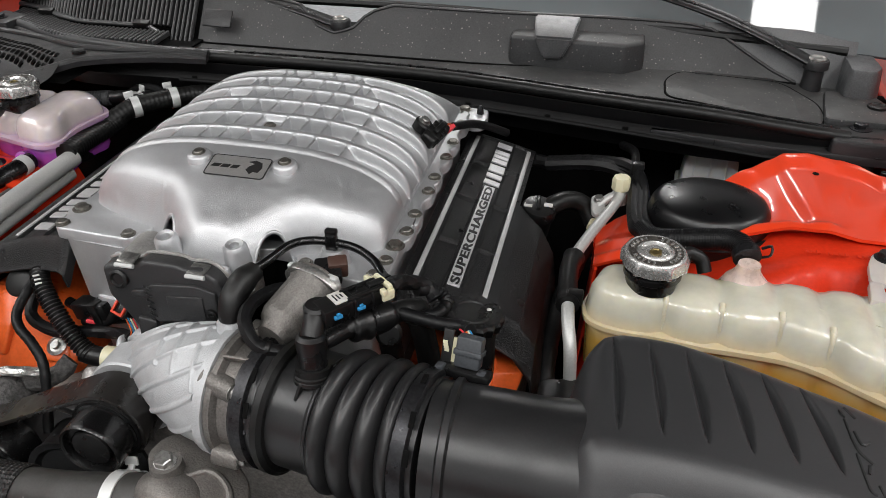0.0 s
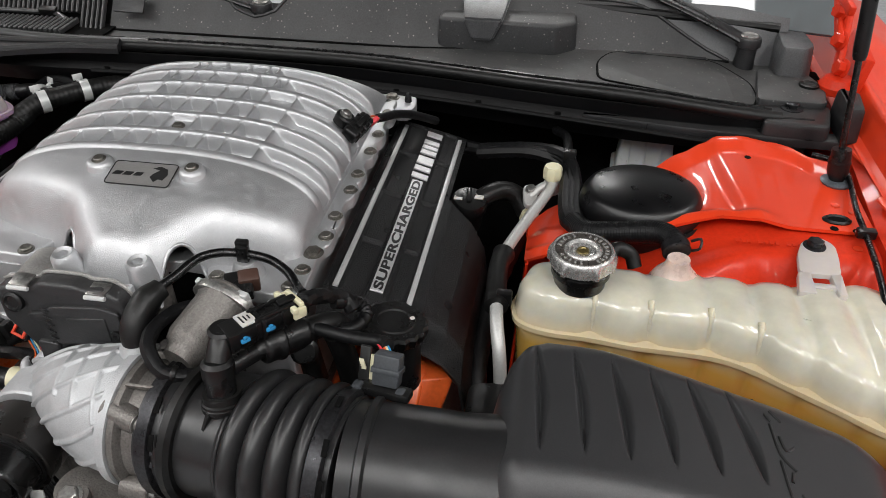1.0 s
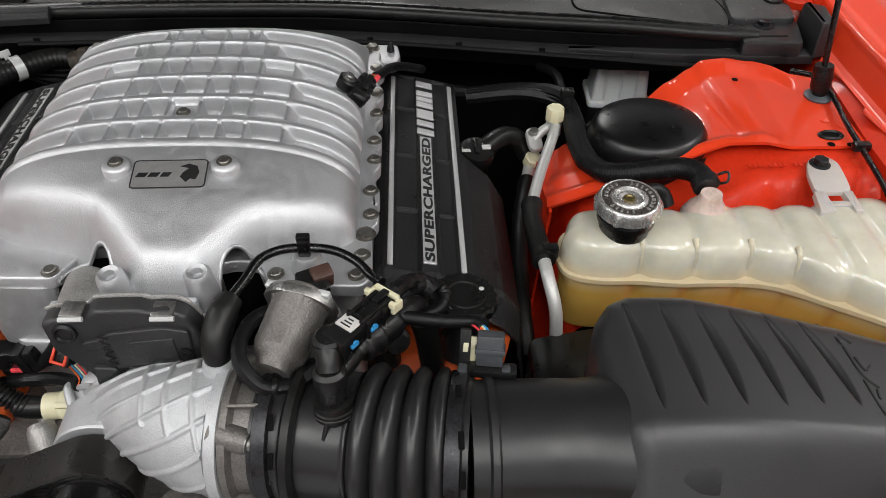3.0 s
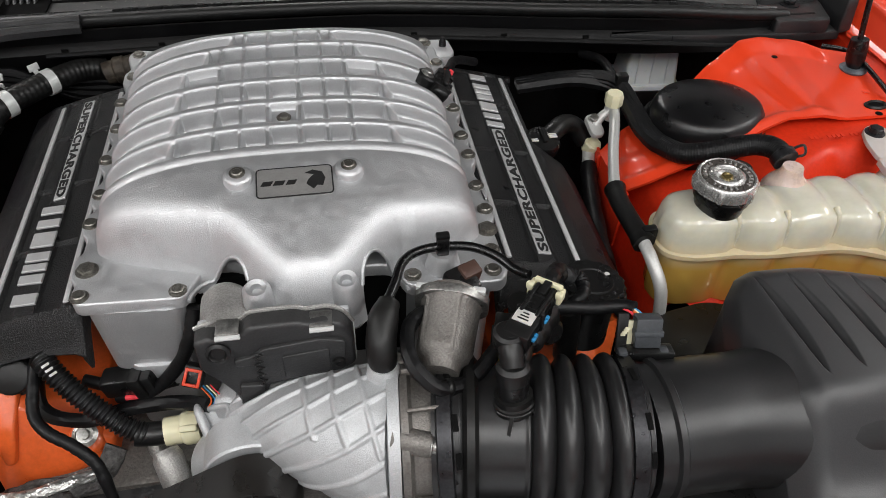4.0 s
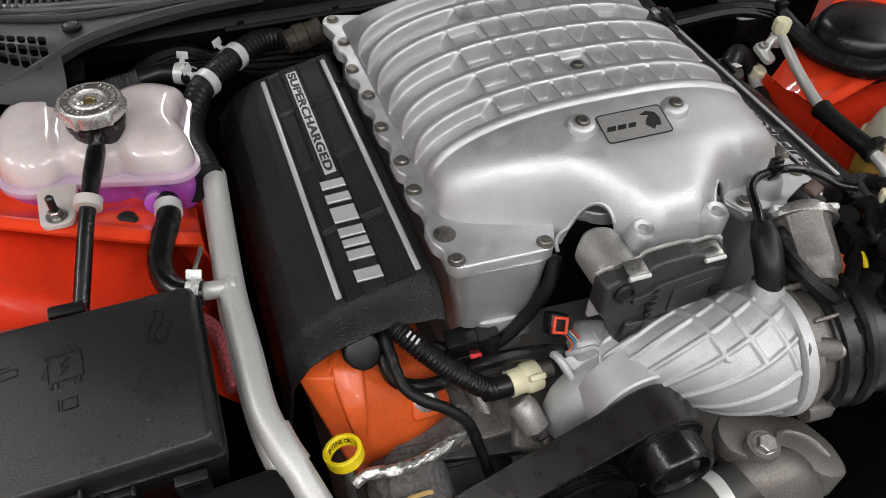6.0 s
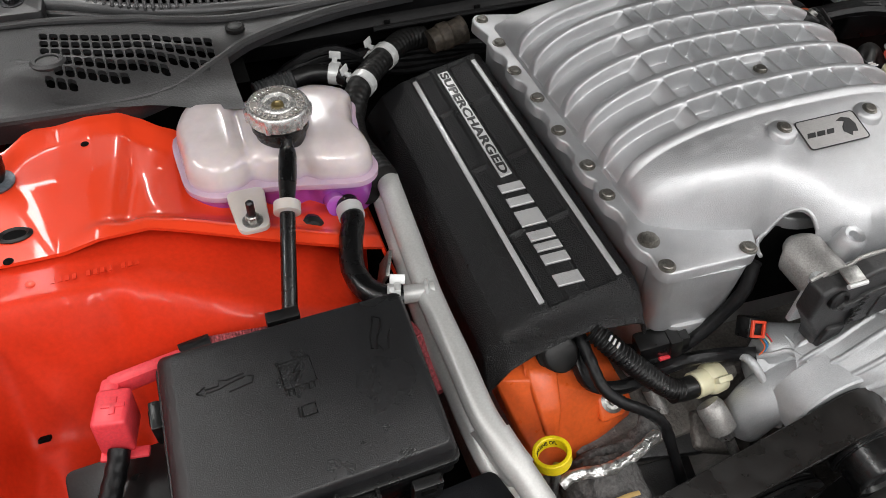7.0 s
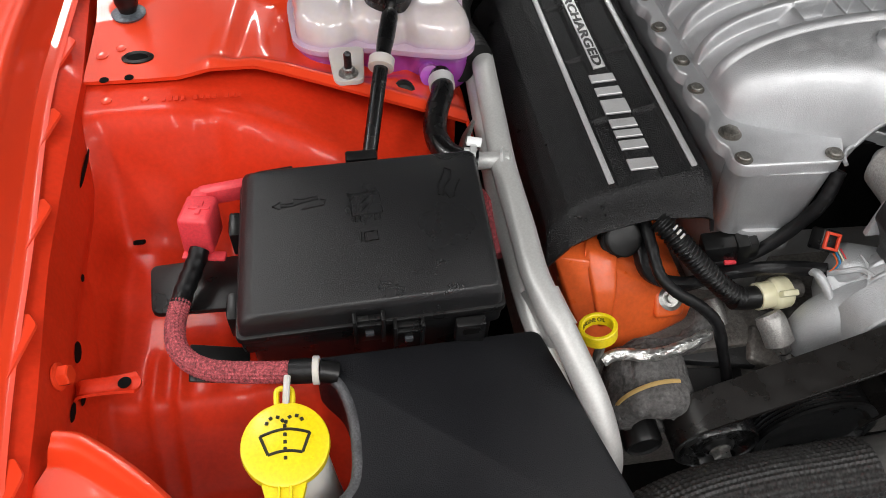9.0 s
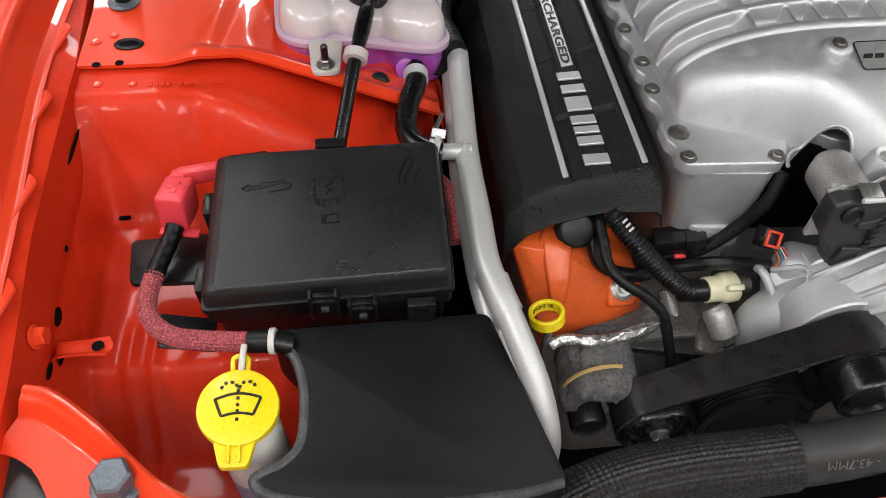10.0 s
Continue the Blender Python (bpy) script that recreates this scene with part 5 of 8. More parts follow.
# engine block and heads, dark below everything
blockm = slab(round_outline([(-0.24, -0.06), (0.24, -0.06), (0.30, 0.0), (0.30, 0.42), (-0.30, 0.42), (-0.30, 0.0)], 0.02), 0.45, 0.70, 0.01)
solo("engine_block", blockm, CAST_DARK, "dark cast engine block under the supercharger", "engine")

# ---- front duct with the diamond ribs ----
duct = thing("intake_duct", (0.0, -0.10, 0.70), "bright cast-aluminium intake duct with diamond ribs", "intake duct")


DUCT = curve_through([(-0.050, -0.064, 0.782), (-0.025, -0.081, 0.797), (0.0, -0.093, 0.807), (0.035, -0.107, 0.813), (0.074, -0.117, 0.817)], 14)


def duct_radius(u):
    return 0.030 + 0.025 * smooth(0, 0.9, u)


DUCT_LENGTH = sum((b - a).length for a, b in zip(DUCT, DUCT[1:]))
DUCT = [DUCT[0].lerp(DUCT[0], 0)] + [DUCT[int(k / 3)].lerp(DUCT[int(k / 3) + 1], (k % 3) / 3) for k in range(1, 3 * (len(DUCT) - 1))] + [DUCT[-1]]


def duct_ribs(q, turn):
    """Low rounded ribs that cross in a diamond pattern on the duct's skin."""
    u = q / DUCT_LENGTH
    a = math.pi / 2 - turn
    a = (a + math.pi) % (2 * math.pi) - math.pi
    r = duct_radius(u)
    near = 1.0
    w = (u - 0.03) / 0.94
    for k in range(11):
        c = -1.0 + 0.52 * k - 2.5 * w + 0.5 * w * w
        if -1.3 < c < 2.7:
            near = min(near, abs(a - c) * r / math.sqrt(1 + (r * 2.0 / DUCT_LENGTH) ** 2))
    for k in range(4):
        wide = 1.75 + 0.10 * k
        v = (a + 0.9) / wide
        if -0.05 < v < 1.0:
            near = min(near, abs(u - (0.38 + 0.17 * k + 0.26 * v)) * DUCT_LENGTH / math.sqrt(1 + (DUCT_LENGTH * 0.26 / wide / r) ** 2))
    return 0.0024 * smooth(0.0030, 0.0008, near) * smooth(0.0, 0.06, u)


part("duct_body", tube(DUCT, 1.0, 300, 1, fit_curve=False, shape=duct_radius, relief=duct_ribs), CAST_LIGHT, duct, "bright cast skin with crossing ribs", angle=70)
part("duct_flange", along(lathe([(0.050, 0), (0.060, 0.001), (0.061, 0.010), (0.050, 0.011)], 40), (0.066, -0.116, 0.817), (0.10, -0.119, 0.817)), CAST_LIGHT, duct)
part("duct_foot", tube([(-0.035, -0.082, 0.786), (-0.060, -0.078, 0.770), (-0.082, -0.072, 0.745), (-0.09, -0.07, 0.71)], 0.030, 28, 6, shape=lambda u: 1.0 - 0.25 * u), CAST_LIGHT, duct)
part("duct_root", rbox(0.080, 0.04, 0.07, 0.012, 3, m=pose(-0.040, -0.050, 0.770, 0, 0, -20)), CAST_LIGHT, duct)
# snout round the pulley's shaft, with its ribbed web
part("snout_collar", turned_y([(0.030, 0.0), (0.0425, 0.0), (0.0440, 0.002), (0.0440, 0.034), (0.030, 0.036)], -0.0451, 0.7758, -0.1135), CAST_LIGHT, duct)
part("snout_web", sheet(lambda u, v: Vector((lerp(lerp(-0.095, -0.078, u), lerp(-0.060, -0.056, u), v), lerp(lerp(-0.044, -0.092, u), lerp(-0.044, -0.106, u), v), lerp(lerp(0.786, 0.750, u), lerp(0.806, 0.808, u), v) - 0.006 * math.sin(math.pi * v))), 20, 16, thick=0.008), CAST_LIGHT, duct, angle=60)
part("web_edge", tube([(-0.096, -0.036, 0.780), (-0.0945, -0.050, 0.787), (-0.086, -0.070, 0.772), (-0.078, -0.090, 0.754), (-0.076, -0.094, 0.735)], 0.0042, 12, 6), CAST_LIGHT, duct)
part("web_rib", tube([(-0.086, -0.046, 0.786), (-0.078, -0.054, 0.797), (-0.066, -0.060, 0.804), (-0.060, -0.080, 0.808), (-0.054, -0.098, 0.806)], 0.0030, 10, 6), CAST_LIGHT, duct)
part("web_rib", tube([(-0.058, -0.046, 0.800), (-0.046, -0.062, 0.810), (-0.036, -0.084, 0.820)], 0.0026, 10, 6), CAST_LIGHT, duct)
part("port", moved(lathe([(0.014, 0), (0.013, 0.010), (0.011, 0.014), (0, 0.014)], 20), 0.067, -0.094, 0.866), CAST_LIGHT, duct)

# throttle body between duct and hose
throttle = part("throttle_body", along(lathe([(0.048, 0), (0.058, 0.001), (0.0585, 0.007), (0.0515, 0.010), (0.0505, 0.027), (0.0545, 0.030), (0.0545, 0.036), (0.052, 0.036)], 48), (0.077, -0.118, 0.817), (0.12, -0.122, 0.818)), CAST_GRIME, duct, "raw cast throttle body with screw bosses")
for ang in (40, 205, 320):
    a = radians(ang)
    c = Vector((0.078, -0.119 + math.cos(a) * 0.057, 0.817 + math.sin(a) * 0.057))
    part("screw_boss", along(lathe([(0.0105, 0), (0.0100, 0.022), (0.0088, 0.024), (0, 0.024)], 20), c, c + Vector((0.04, -0.004, 0))), CAST_GRIME, throttle)
    part("screw", along(socket_bolt(0.006, 0.006), c + Vector((0.0230, -0.0023, 0)), c + Vector((0.06, -0.006, 0))), STEEL, throttle)
part("side_boss", along(lathe([(0.0125, 0), (0.0105, 0.004), (0.0098, 0.028), (0.0085, 0.030), (0, 0.030)], 24), (0.0680, -0.1465, 0.8555), (0.0963, -0.1565, 0.8545)), CAST_GRIME, throttle)
part("side_screw", along(socket_bolt(0.0062, 0.006), (0.0960, -0.1564, 0.8545), (0.1243, -0.1664, 0.8535)), STEEL, throttle)
part("cast_rib", rbox(0.028, 0.003, 0.006, 0.001, m=pose(0.094, -0.136, 0.873, 20, 0, 0)), CAST_DARK, throttle)
part("cast_rib", rbox(0.028, 0.003, 0.006, 0.001, m=pose(0.094, -0.098, 0.872, -20, 0, 0)), CAST_DARK, throttle)

# ---- intake hose, bellows and tube ----
hose = thing("intake_hose", (0.22, -0.15, 0.76), "black moulded intake hose with bellows and steel clamps", "intake hose")


def folds(q, a):
    wave = abs(math.cos((q - 0.0870) / 0.0190 * math.pi)) ** 0.62
    inside = smooth(0.072, 0.080, q) * smooth(0.152, 0.146, q)
    return (0.0125 * wave - 0.0055) * inside - 0.003 * smooth(0.02, 0.03, q) * smooth(0.080, 0.072, q)


part("hose_body", tube([(0.104, -0.120, 0.817), (0.14, -0.126, 0.819), (0.18, -0.134, 0.821), (0.22, -0.142, 0.823), (0.268, -0.148, 0.825)], 0.0565, 72, 60, relief=folds), HOSE_BLACK, hose, angle=60)
clamp_ring("throttle_clamp", (0.108, -0.121, 0.817), (0.121, -0.123, 0.818), 0.0588, DARK_STEEL, hose, "dark steel hose clamp", 40)
clamp_ring("tube_clamp", (0.2505, -0.1465, 0.8243), (0.2645, -0.1485, 0.825), 0.0592, DARK_STEEL, hose, "dark steel hose clamp", 56)
for ring, centre in ((0.2570, Vector((0.2570, -0.1475, 0.8247))), (0.1145, Vector((0.1145, -0.1220, 0.8175)))):
    for ang in (35, 62, 100, 128, 160):
        a = radians(ang)
        slot = rbox(0.0045, 0.013, 0.0012, 0.0005, m=Matrix.Translation(centre + Vector((0, math.cos(a) * -0.0617, math.sin(a) * 0.0617))) @ pose(0, 0, 0, 90 - ang, 0, 0))
        part("clamp_slot", slot, VOID, hose)
for cx, ang in ((0.2575, -60), (0.111, -48)):
    a = radians(ang)
    q = Vector((cx, (-0.150 if cx > 0.2 else -0.121) - math.cos(a) * 0.061 * 0.9, 0.825 + 0.061 * 0.45))
    part("clamp_screw", along(lathe([(0.0065, 0), (0.0065, 0.02), (0.004, 0.022), (0.004, 0.03), (0, 0.03)], 12), q, q + Vector((0, -0.6, -0.8))), DARK_STEEL, hose)
part("collar", along(lathe([(0.058, 0), (0.062, 0.003), (0.062, 0.009), (0.058, 0.012)], 48), (0.128, -0.124, 0.818), (0.15, -0.128, 0.819)), RUBBER, hose)
# nipple for the breather line on top
part("nipple", tube([(0.1645, -0.1420, 0.858), (0.1635, -0.1400, 0.866), (0.1628, -0.1385, 0.873), (0.1622, -0.1368, 0.880)], 0.0150, 28, 8, shape=lambda u: 1.30 - 0.30 * smooth(0, 0.35, u) + 0.10 * smooth(0.50, 0.54, u) - 0.10 * smooth(0.72, 0.76, u)), RUBBER, hose)
for a in (-115, -45, 25, 150):
    c, d = math.cos(radians(a)), math.sin(radians(a))
    web = bmesh.new()
    rows = [[web.verts.new((0.1640 + c * r - d * w, -0.1405 + d * r + c * w, z)) for r, z in ((0.011, 0.876), (0.0165, 0.874), (0.029, 0.860 - 0.22 * max(0, -d * 0.029)), (0.011, 0.850))] for w in (-0.0014, 0.0014)]
    web.faces.new(rows[0])
    web.faces.new(rows[1][::-1])
    for k in range(4):
        web.faces.new((rows[0][k], rows[1][k], rows[1][(k + 1) % 4], rows[0][(k + 1) % 4]))
    bmesh.ops.recalc_face_normals(web, faces=web.faces)
    part("nipple_web", web, RUBBER, hose)
part("nipple_tie", along(lathe([(0.0160, 0), (0.0172, 0.001), (0.0172, 0.004), (0.0160, 0.005)], 28), (0.1633, -0.1397, 0.8675), (0.1628, -0.1385, 0.873)), BLACK, hose)

# ---- air box ----
airbox = thing("air_filter_box", (0.52, -0.14, 0.68), "large satin-black plastic air filter box with slanted slots", "air filter box")
part("inlet_tube", tube([(0.266, -0.150, 0.825), (0.30, -0.150, 0.825), (0.34, -0.150, 0.824), (0.40, -0.150, 0.820), (0.44, -0.15, 0.815)], 0.0555, 48, 12, shape=lambda u: 1 + 0.25 * smooth(0.45, 1.0, u)), HOSE_BLACK, airbox, angle=60)
part("tube_lip", along(lathe([(0.0555, 0), (0.059, 0.002), (0.059, 0.007), (0.0555, 0.009)], 48), (0.278, -0.150, 0.825), (0.30, -0.150, 0.825)), HOSE_BLACK, airbox)
BACK = [(0.370, -0.092), (0.374, -0.070), (0.381, -0.050), (0.394, -0.036), (0.410, -0.029), (0.456, -0.029), (0.525, -0.039), (0.594, -0.051), (0.638, -0.066), (0.667, -0.084), (0.686, -0.117), (0.692, -0.18), (0.692, -0.30)]


def box_top(x, y):
    back = table(BACK, x)
    z = 0.888 - 0.028 * smooth(0.42, 0.66, x)
    # sloping front, rounded back and right edges
    z -= 0.055 * smooth(-0.168, -0.235, y) + 0.03 * smooth(-0.22, -0.30, y)
    e = back - y
    z -= 0.020 * (1 - min(1, e / 0.03)) ** 2.2
    r = 0.696 - x
    z -= 0.05 * (1 - min(1, max(0, r) / 0.055)) ** 2.2
    l = x - 0.370
    z -= 0.034 * (1 - min(1, max(0, l) / 0.030)) ** 2.2
    # slots
    for k in range(6):
        xa, xb = 0.401 + k * 0.0302, 0.409 + k * 0.0322
        ya, yb = -0.050 - k * 0.0024, -0.160 + k * 0.0024
        t = (y - ya) / (yb - ya)
        if 0 < t < 1:
            c = lerp(xa, xb, t) + 0.003 * math.sin(t * math.pi)
            w = 0.0058 * math.sin(t * math.pi) ** 0.6
            across = (x - c + w) / max(2 * w, 0.001)
            z -= 0.0068 * math.sin(t * math.pi) ** 0.5 * smooth(1.0, 0.45, across) * smooth(0.0, 0.40, across) if 0 < across < 1 else 0.0
    return z


def box_fn(u, v):
    x = lerp(0.370, 0.696, u)
    back = table(BACK, x)
    y = lerp(back, -0.32, v ** 1.0)
    return Vector((x, y, box_top(x, y)))


part("lid", sheet(box_fn, 300, 100), AIRBOX_BLACK, airbox, "domed lid with six slanted slots", angle=60)
wall_pts = [(0.370, -0.32)] + BACK
part("box_side", sheet(lambda u, v: (lambda x, y: Vector((x, y, lerp(box_top(min(max(x, 0.370), 0.696), min(y, table(BACK, x))), 0.66, v))))(table([(i / (len(wall_pts) - 1), p[0]) for i, p in enumerate(wall_pts)], u), table([(i / (len(wall_pts) - 1), p[1]) for i, p in enumerate(wall_pts)], u)), 66, 8), AIRBOX_BLACK, airbox, angle=60)
# brand mark as plain raised strokes
for pts in (((0.577, -0.054), (0.580, -0.081), (0.583, -0.086)), ((0.584, -0.075), (0.591, -0.085)), ((0.582, -0.089), (0.585, -0.118), (0.594, -0.131)), ((0.587, -0.100), (0.590, -0.113), (0.597, -0.108)), ((0.584, -0.124), (0.586, -0.156), (0.590, -0.161)), ((0.591, -0.133), (0.589, -0.142)), ((0.594, -0.151), (0.598, -0.175))):
    stroke = tube([(x, y, box_top(x, y) + 0.0002) for x, y in pts], 0.0012, 6, 3)
    part("mark_stroke", stroke, INK, airbox)
# added black slab: darkens the gap under the box and hides the red panel
part("box_base", slab(round_outline([(0.270, -0.31), (0.270, -0.115), (0.338, -0.095), (0.338, 0.015), (0.42, 0.030), (0.655, -0.045), (0.685, -0.31)], 0.012), 0.70, 0.768, 0.004), BLACK, airbox, "black slab added to darken the gap under the filter box")
part("lid_clip", rbox(0.02, 0.012, 0.03, 0.004, m=pose(0.686, -0.15, 0.80)), BLACK, airbox)

# ---- coolant tanks ----
def moulded_tank(parent, outline, axis, levels, mat, ridges=(), n=180, depth=0.0065):
    """A blow-moulded tank: rings of its outline drawn in towards a middle line at each (height, inset 0 to 1, metres out)."""
    pts = [Vector((x, y, 0)) for x, y in outline]
    closed = curve_through(pts + [pts[0]], 24)[:-1]
    total = [0.0]
    for a, b in zip(closed, closed[1:] + closed[:1]):
        total.append(total[-1] + (b - a).length)
    ring_pts = []
    j = 0
    for k in range(n):
        d = total[-1] * k / n
        while total[j + 1] < d:
            j += 1
        a, b = closed[j], closed[(j + 1) % len(closed)]
        ring_pts.append(a.lerp(b, (d - total[j]) / max(1e-9, total[j + 1] - total[j])))
    bm = bmesh.new()
    rings = []
    for z, inset, out in levels:
        ring = []
        for p in ring_pts:
            cx = min(max(p.x, axis[0][0]), axis[-1][0])
            c = Vector((cx, table(axis, cx), 0))
            d = (p - c)
            q = c + d * (1 - inset) + d.normalized() * out
            dip = max([math.exp(-((p.x - r) / 0.008) ** 2) for r in ridges] or [0])
            q -= d.normalized() * depth * dip * (1 - inset) * (0 if out > 0.003 else 1)
            ring.append(bm.verts.new((q.x, q.y, z - depth * 0.8 * dip * smooth(0.05, 0.4, inset))))
        rings.append(ring)
    for a, b in zip(rings, rings[1:]):
        for k in range(n):
            bm.faces.new((a[k], a[(k + 1) % n], b[(k + 1) % n], b[k]))
    bmesh.ops.remove_doubles(bm, verts=rings[-1], dist=0.004)
    bmesh.ops.holes_fill(bm, edges=[e for e in bm.edges if len(e.link_faces) == 1])
    bmesh.ops.recalc_face_normals(bm, faces=bm.faces)
    return bm


def radiator_cap(parent, x, y, z, r=0.031, turn=0):
    part("neck", moved(lathe([(r * 0.80, -0.030), (r * 0.84, -0.018), (r * 0.92, -0.016), (r * 0.92, -0.010), (r * 0.82, -0.008), (r * 0.82, 0.002)], 40), x, y, z), SHINY_RUBBER, parent, "black rubber filler neck ring")
    def ears(a, q, h):
        # eight pressed tabs on the lower rim, two of them wider
        tab = max(smooth(0.80, 0.95, math.cos(a * 6 + turn)), smooth(0.90, 0.97, math.cos(2 * (a + turn))))
        return 0.0024 * tab * smooth(0.0075, 0.004, h) * smooth(r * 0.9, r, q)
    rim = lathe([(r * 0.88, -0.006), (r * 0.99, -0.005), (r * 1.0, 0.003), (r * 0.985, 0.0075), (r * 0.945, 0.0098), (r * 0.90, 0.0104), (r * 0.86, 0.0096), (r * 0.58, 0.0090), (r * 0.56, 0.0105), (r * 0.46, 0.0118), (r * 0.43, 0.0105), (r * 0.40, 0.0085), (r * 0.30, 0.0085), (r * 0.27, 0.0075), (0, 0.0075)], 120, ripple=ears)
    cap = part("pressure_cap", moved(rim, x, y, z), CHROME, parent, "bright pressed metal pressure cap with tabs", angle=50)
    part("cap_band", moved(lathe([(r * 0.855, 0.0098), (r * 0.60, 0.0093), (r * 0.60, 0.0090), (r * 0.855, 0.0094), (r * 0.855, 0.0098)], 64), x, y, z), CAP_BAND, cap, "tarnished grey-brown band")
    part("rivet", moved(lathe([(r * 0.20, 0.007), (r * 0.18, 0.0092), (r * 0.12, 0.0096), (r * 0.09, 0.0085), (0, 0.0085)], 24), x, y, z), BRASS, cap, "dull brass rivet")
    mark = bmesh.new()
    for k in range(26):
        if k % 7 in (5, 6):
            continue
        a = 2 * math.pi * k / 26 + turn
        add(mark, rbox(r * 0.13, r * 0.075, 0.0010, 0.0002), pose(math.cos(a) * r * 0.73, math.sin(a) * r * 0.73, 0.0098, 0, 0, math.degrees(a)))
    part("embossed_marks", moved(mark, x, y, z), CHROME, cap)
    return cap


expansion = thing("coolant_tank", (0.55, 0.06, 0.72), "milky plastic coolant tank with amber fluid below its seam", "coolant tank", "tanks")
outline_r = [(0.376, 0.085), (0.383, 0.062), (0.409, 0.052), (0.45, 0.050), (0.49, 0.045), (0.53, 0.044), (0.57, 0.041), (0.60, 0.030), (0.63, 0.012), (0.662, -0.007), (0.703, -0.032), (0.735, -0.034), (0.747, -0.008), (0.742, 0.04), (0.744, 0.112), (0.718, 0.142), (0.67, 0.137), (0.62, 0.128), (0.575, 0.128), (0.535, 0.135), (0.49, 0.122), (0.44, 0.124), (0.392, 0.118)]
axis_r = [(0.412, 0.086), (0.57, 0.080), (0.62, 0.068), (0.70, 0.045)]
levels_r = [(0.735, 0.9, 0), (0.735, 0.16, 0), (0.742, 0.10, 0), (0.80, 0.02, 0), (0.8105, 0.0, 0.001), (0.811, 0.0, 0.0055), (0.8165, 0.0, 0.0055), (0.817, 0.0, 0.0015), (0.832, 0.02, 0), (0.843, 0.07, 0), (0.850, 0.16, 0), (0.8545, 0.30, 0), (0.857, 0.5, 0), (0.858, 0.8, 0), (0.858, 1.0, 0)]
part("tank_shell", moulded_tank(expansion, outline_r, axis_r, levels_r, TANK_RIGHT, ridges=(0.452, 0.505, 0.560, 0.603, 0.645, 0.69)), TANK_RIGHT, expansion, "milky shell, amber where the fluid stands", angle=60)
radiator_cap(expansion, 0.436, 0.083, 0.884, 0.0312, 0.3)
WEB = material("cream_inner_web", (0.60, 0.55, 0.42), rough=0.3, sub=0.3, vary=0.1, blotch=60)
for bx, by in ((0.452, 0.0495), (0.505, 0.0445), (0.560, 0.0425), (0.603, 0.029)):
    part("baffle", tube([(bx, by + 0.0086, 0.8165), (bx, by + 0.0090, 0.832), (bx, by + 0.0108, 0.843), (bx, by + 0.0141, 0.850), (bx, by + 0.0200, 0.8535)], 0.0032, 12, 6), WEB, expansion)
part("hose_stub", moved(lathe([(0.026, -0.008), (0.0215, 0.001), (0.0165, 0.007), (0.0130, 0.012), (0.0115, 0.017), (0.0110, 0.021), (0.0, 0.0215)], 36), 0.531, 0.112, 0.852), material("pink_tinted_plastic", (0.64, 0.50, 0.44), rough=0.3, sub=0.35, vary=0.25, blotch=40), expansion, "pink-tinted hose stub", angle=60)
tab = slab(round_outline([(0.652, 0.130), (0.692, 0.130), (0.697, 0.160), (0.699, 0.186), (0.686, 0.199), (0.667, 0.190), (0.657, 0.165)], 0.009, 4), 0.852, 0.8575, 0.0015)
add(tab, slab(round_outline([(0.645, 0.098), (0.662, 0.098), (0.663, 0.132), (0.651, 0.132)], 0.002), 0.850, 0.8575, 0.0012))
add(tab, slab(round_outline([(0.682, 0.098), (0.690, 0.098), (0.6925, 0.132), (0.682, 0.132)], 0.001), 0.850, 0.8575, 0.001))
add(tab, slab(round_outline([(0.655, 0.108), (0.688, 0.108), (0.688, 0.116), (0.655, 0.116)], 0.001), 0.852, 0.8570, 0.001))
part("mount_tab", tab, TAB_NYLON, expansion, "milky mounting tab with a window")
part("mount_bolt", moved(hex_bolt(0.0085, 0.008, 1.35), 0.677, 0.180, 0.857), DARK_STEEL, expansion)
part("overflow_elbow", tube([(0.463, 0.108, 0.860), (0.470, 0.125, 0.868), (0.486, 0.128, 0.862), (0.492, 0.122, 0.850)], 0.0075, 12, 6), RUBBER, expansion, "short black rubber elbow")

degas = thing("intercooler_tank", (-0.455, 0.31, 0.79), "milky plastic tank with violet fluid on the strut tower", "coolant tank", "tanks")
outline_l = [(-0.549, 0.305), (-0.545, 0.268), (-0.520, 0.249), (-0.485, 0.252), (-0.453, 0.246), (-0.415, 0.236), (-0.381, 0.231), (-0.364, 0.250), (-0.371, 0.290), (-0.366, 0.325), (-0.362, 0.355), (-0.400, 0.379), (-0.435, 0.370), (-0.470, 0.366), (-0.500, 0.376), (-0.530, 0.380), (-0.549, 0.345)]
axis_l = [(-0.515, 0.315), (-0.40, 0.305)]
levels_l = [(0.798, 0.9, 0), (0.798, 0.14, 0), (0.806, 0.07, 0), (0.842, 0.05, 0), (0.8465, 0.05, 0.001), (0.847, 0.02, 0.005), (0.853, 0.02, 0.005), (0.8535, 0.05, 0.0), (0.862, 0.06, 0), (0.872, 0.11, 0), (0.879, 0.20, 0), (0.883, 0.36, 0), (0.884, 0.6, 0), (0.884, 1.0, 0)]
part("tank_shell", moulded_tank(degas, outline_l, axis_l, levels_l, TANK_LEFT, ridges=(-0.485, -0.435), depth=0.007), TANK_LEFT, degas, "milky shell, violet below the seam", angle=60)
radiator_cap(degas, -0.448, 0.290, 0.908, 0.0305, 0.1)
bmt = fitted(lettering("COLD FILL LEVEL", 0.01, 0.0003), 0.034, 0.0036)
part("level_text", moved(bmt, -0.421, 0.2545, 0.853, 52, 0, -7), material("pale_moulded_text", (0.85, 0.82, 0.80), rough=0.4, vary=0.03), degas)
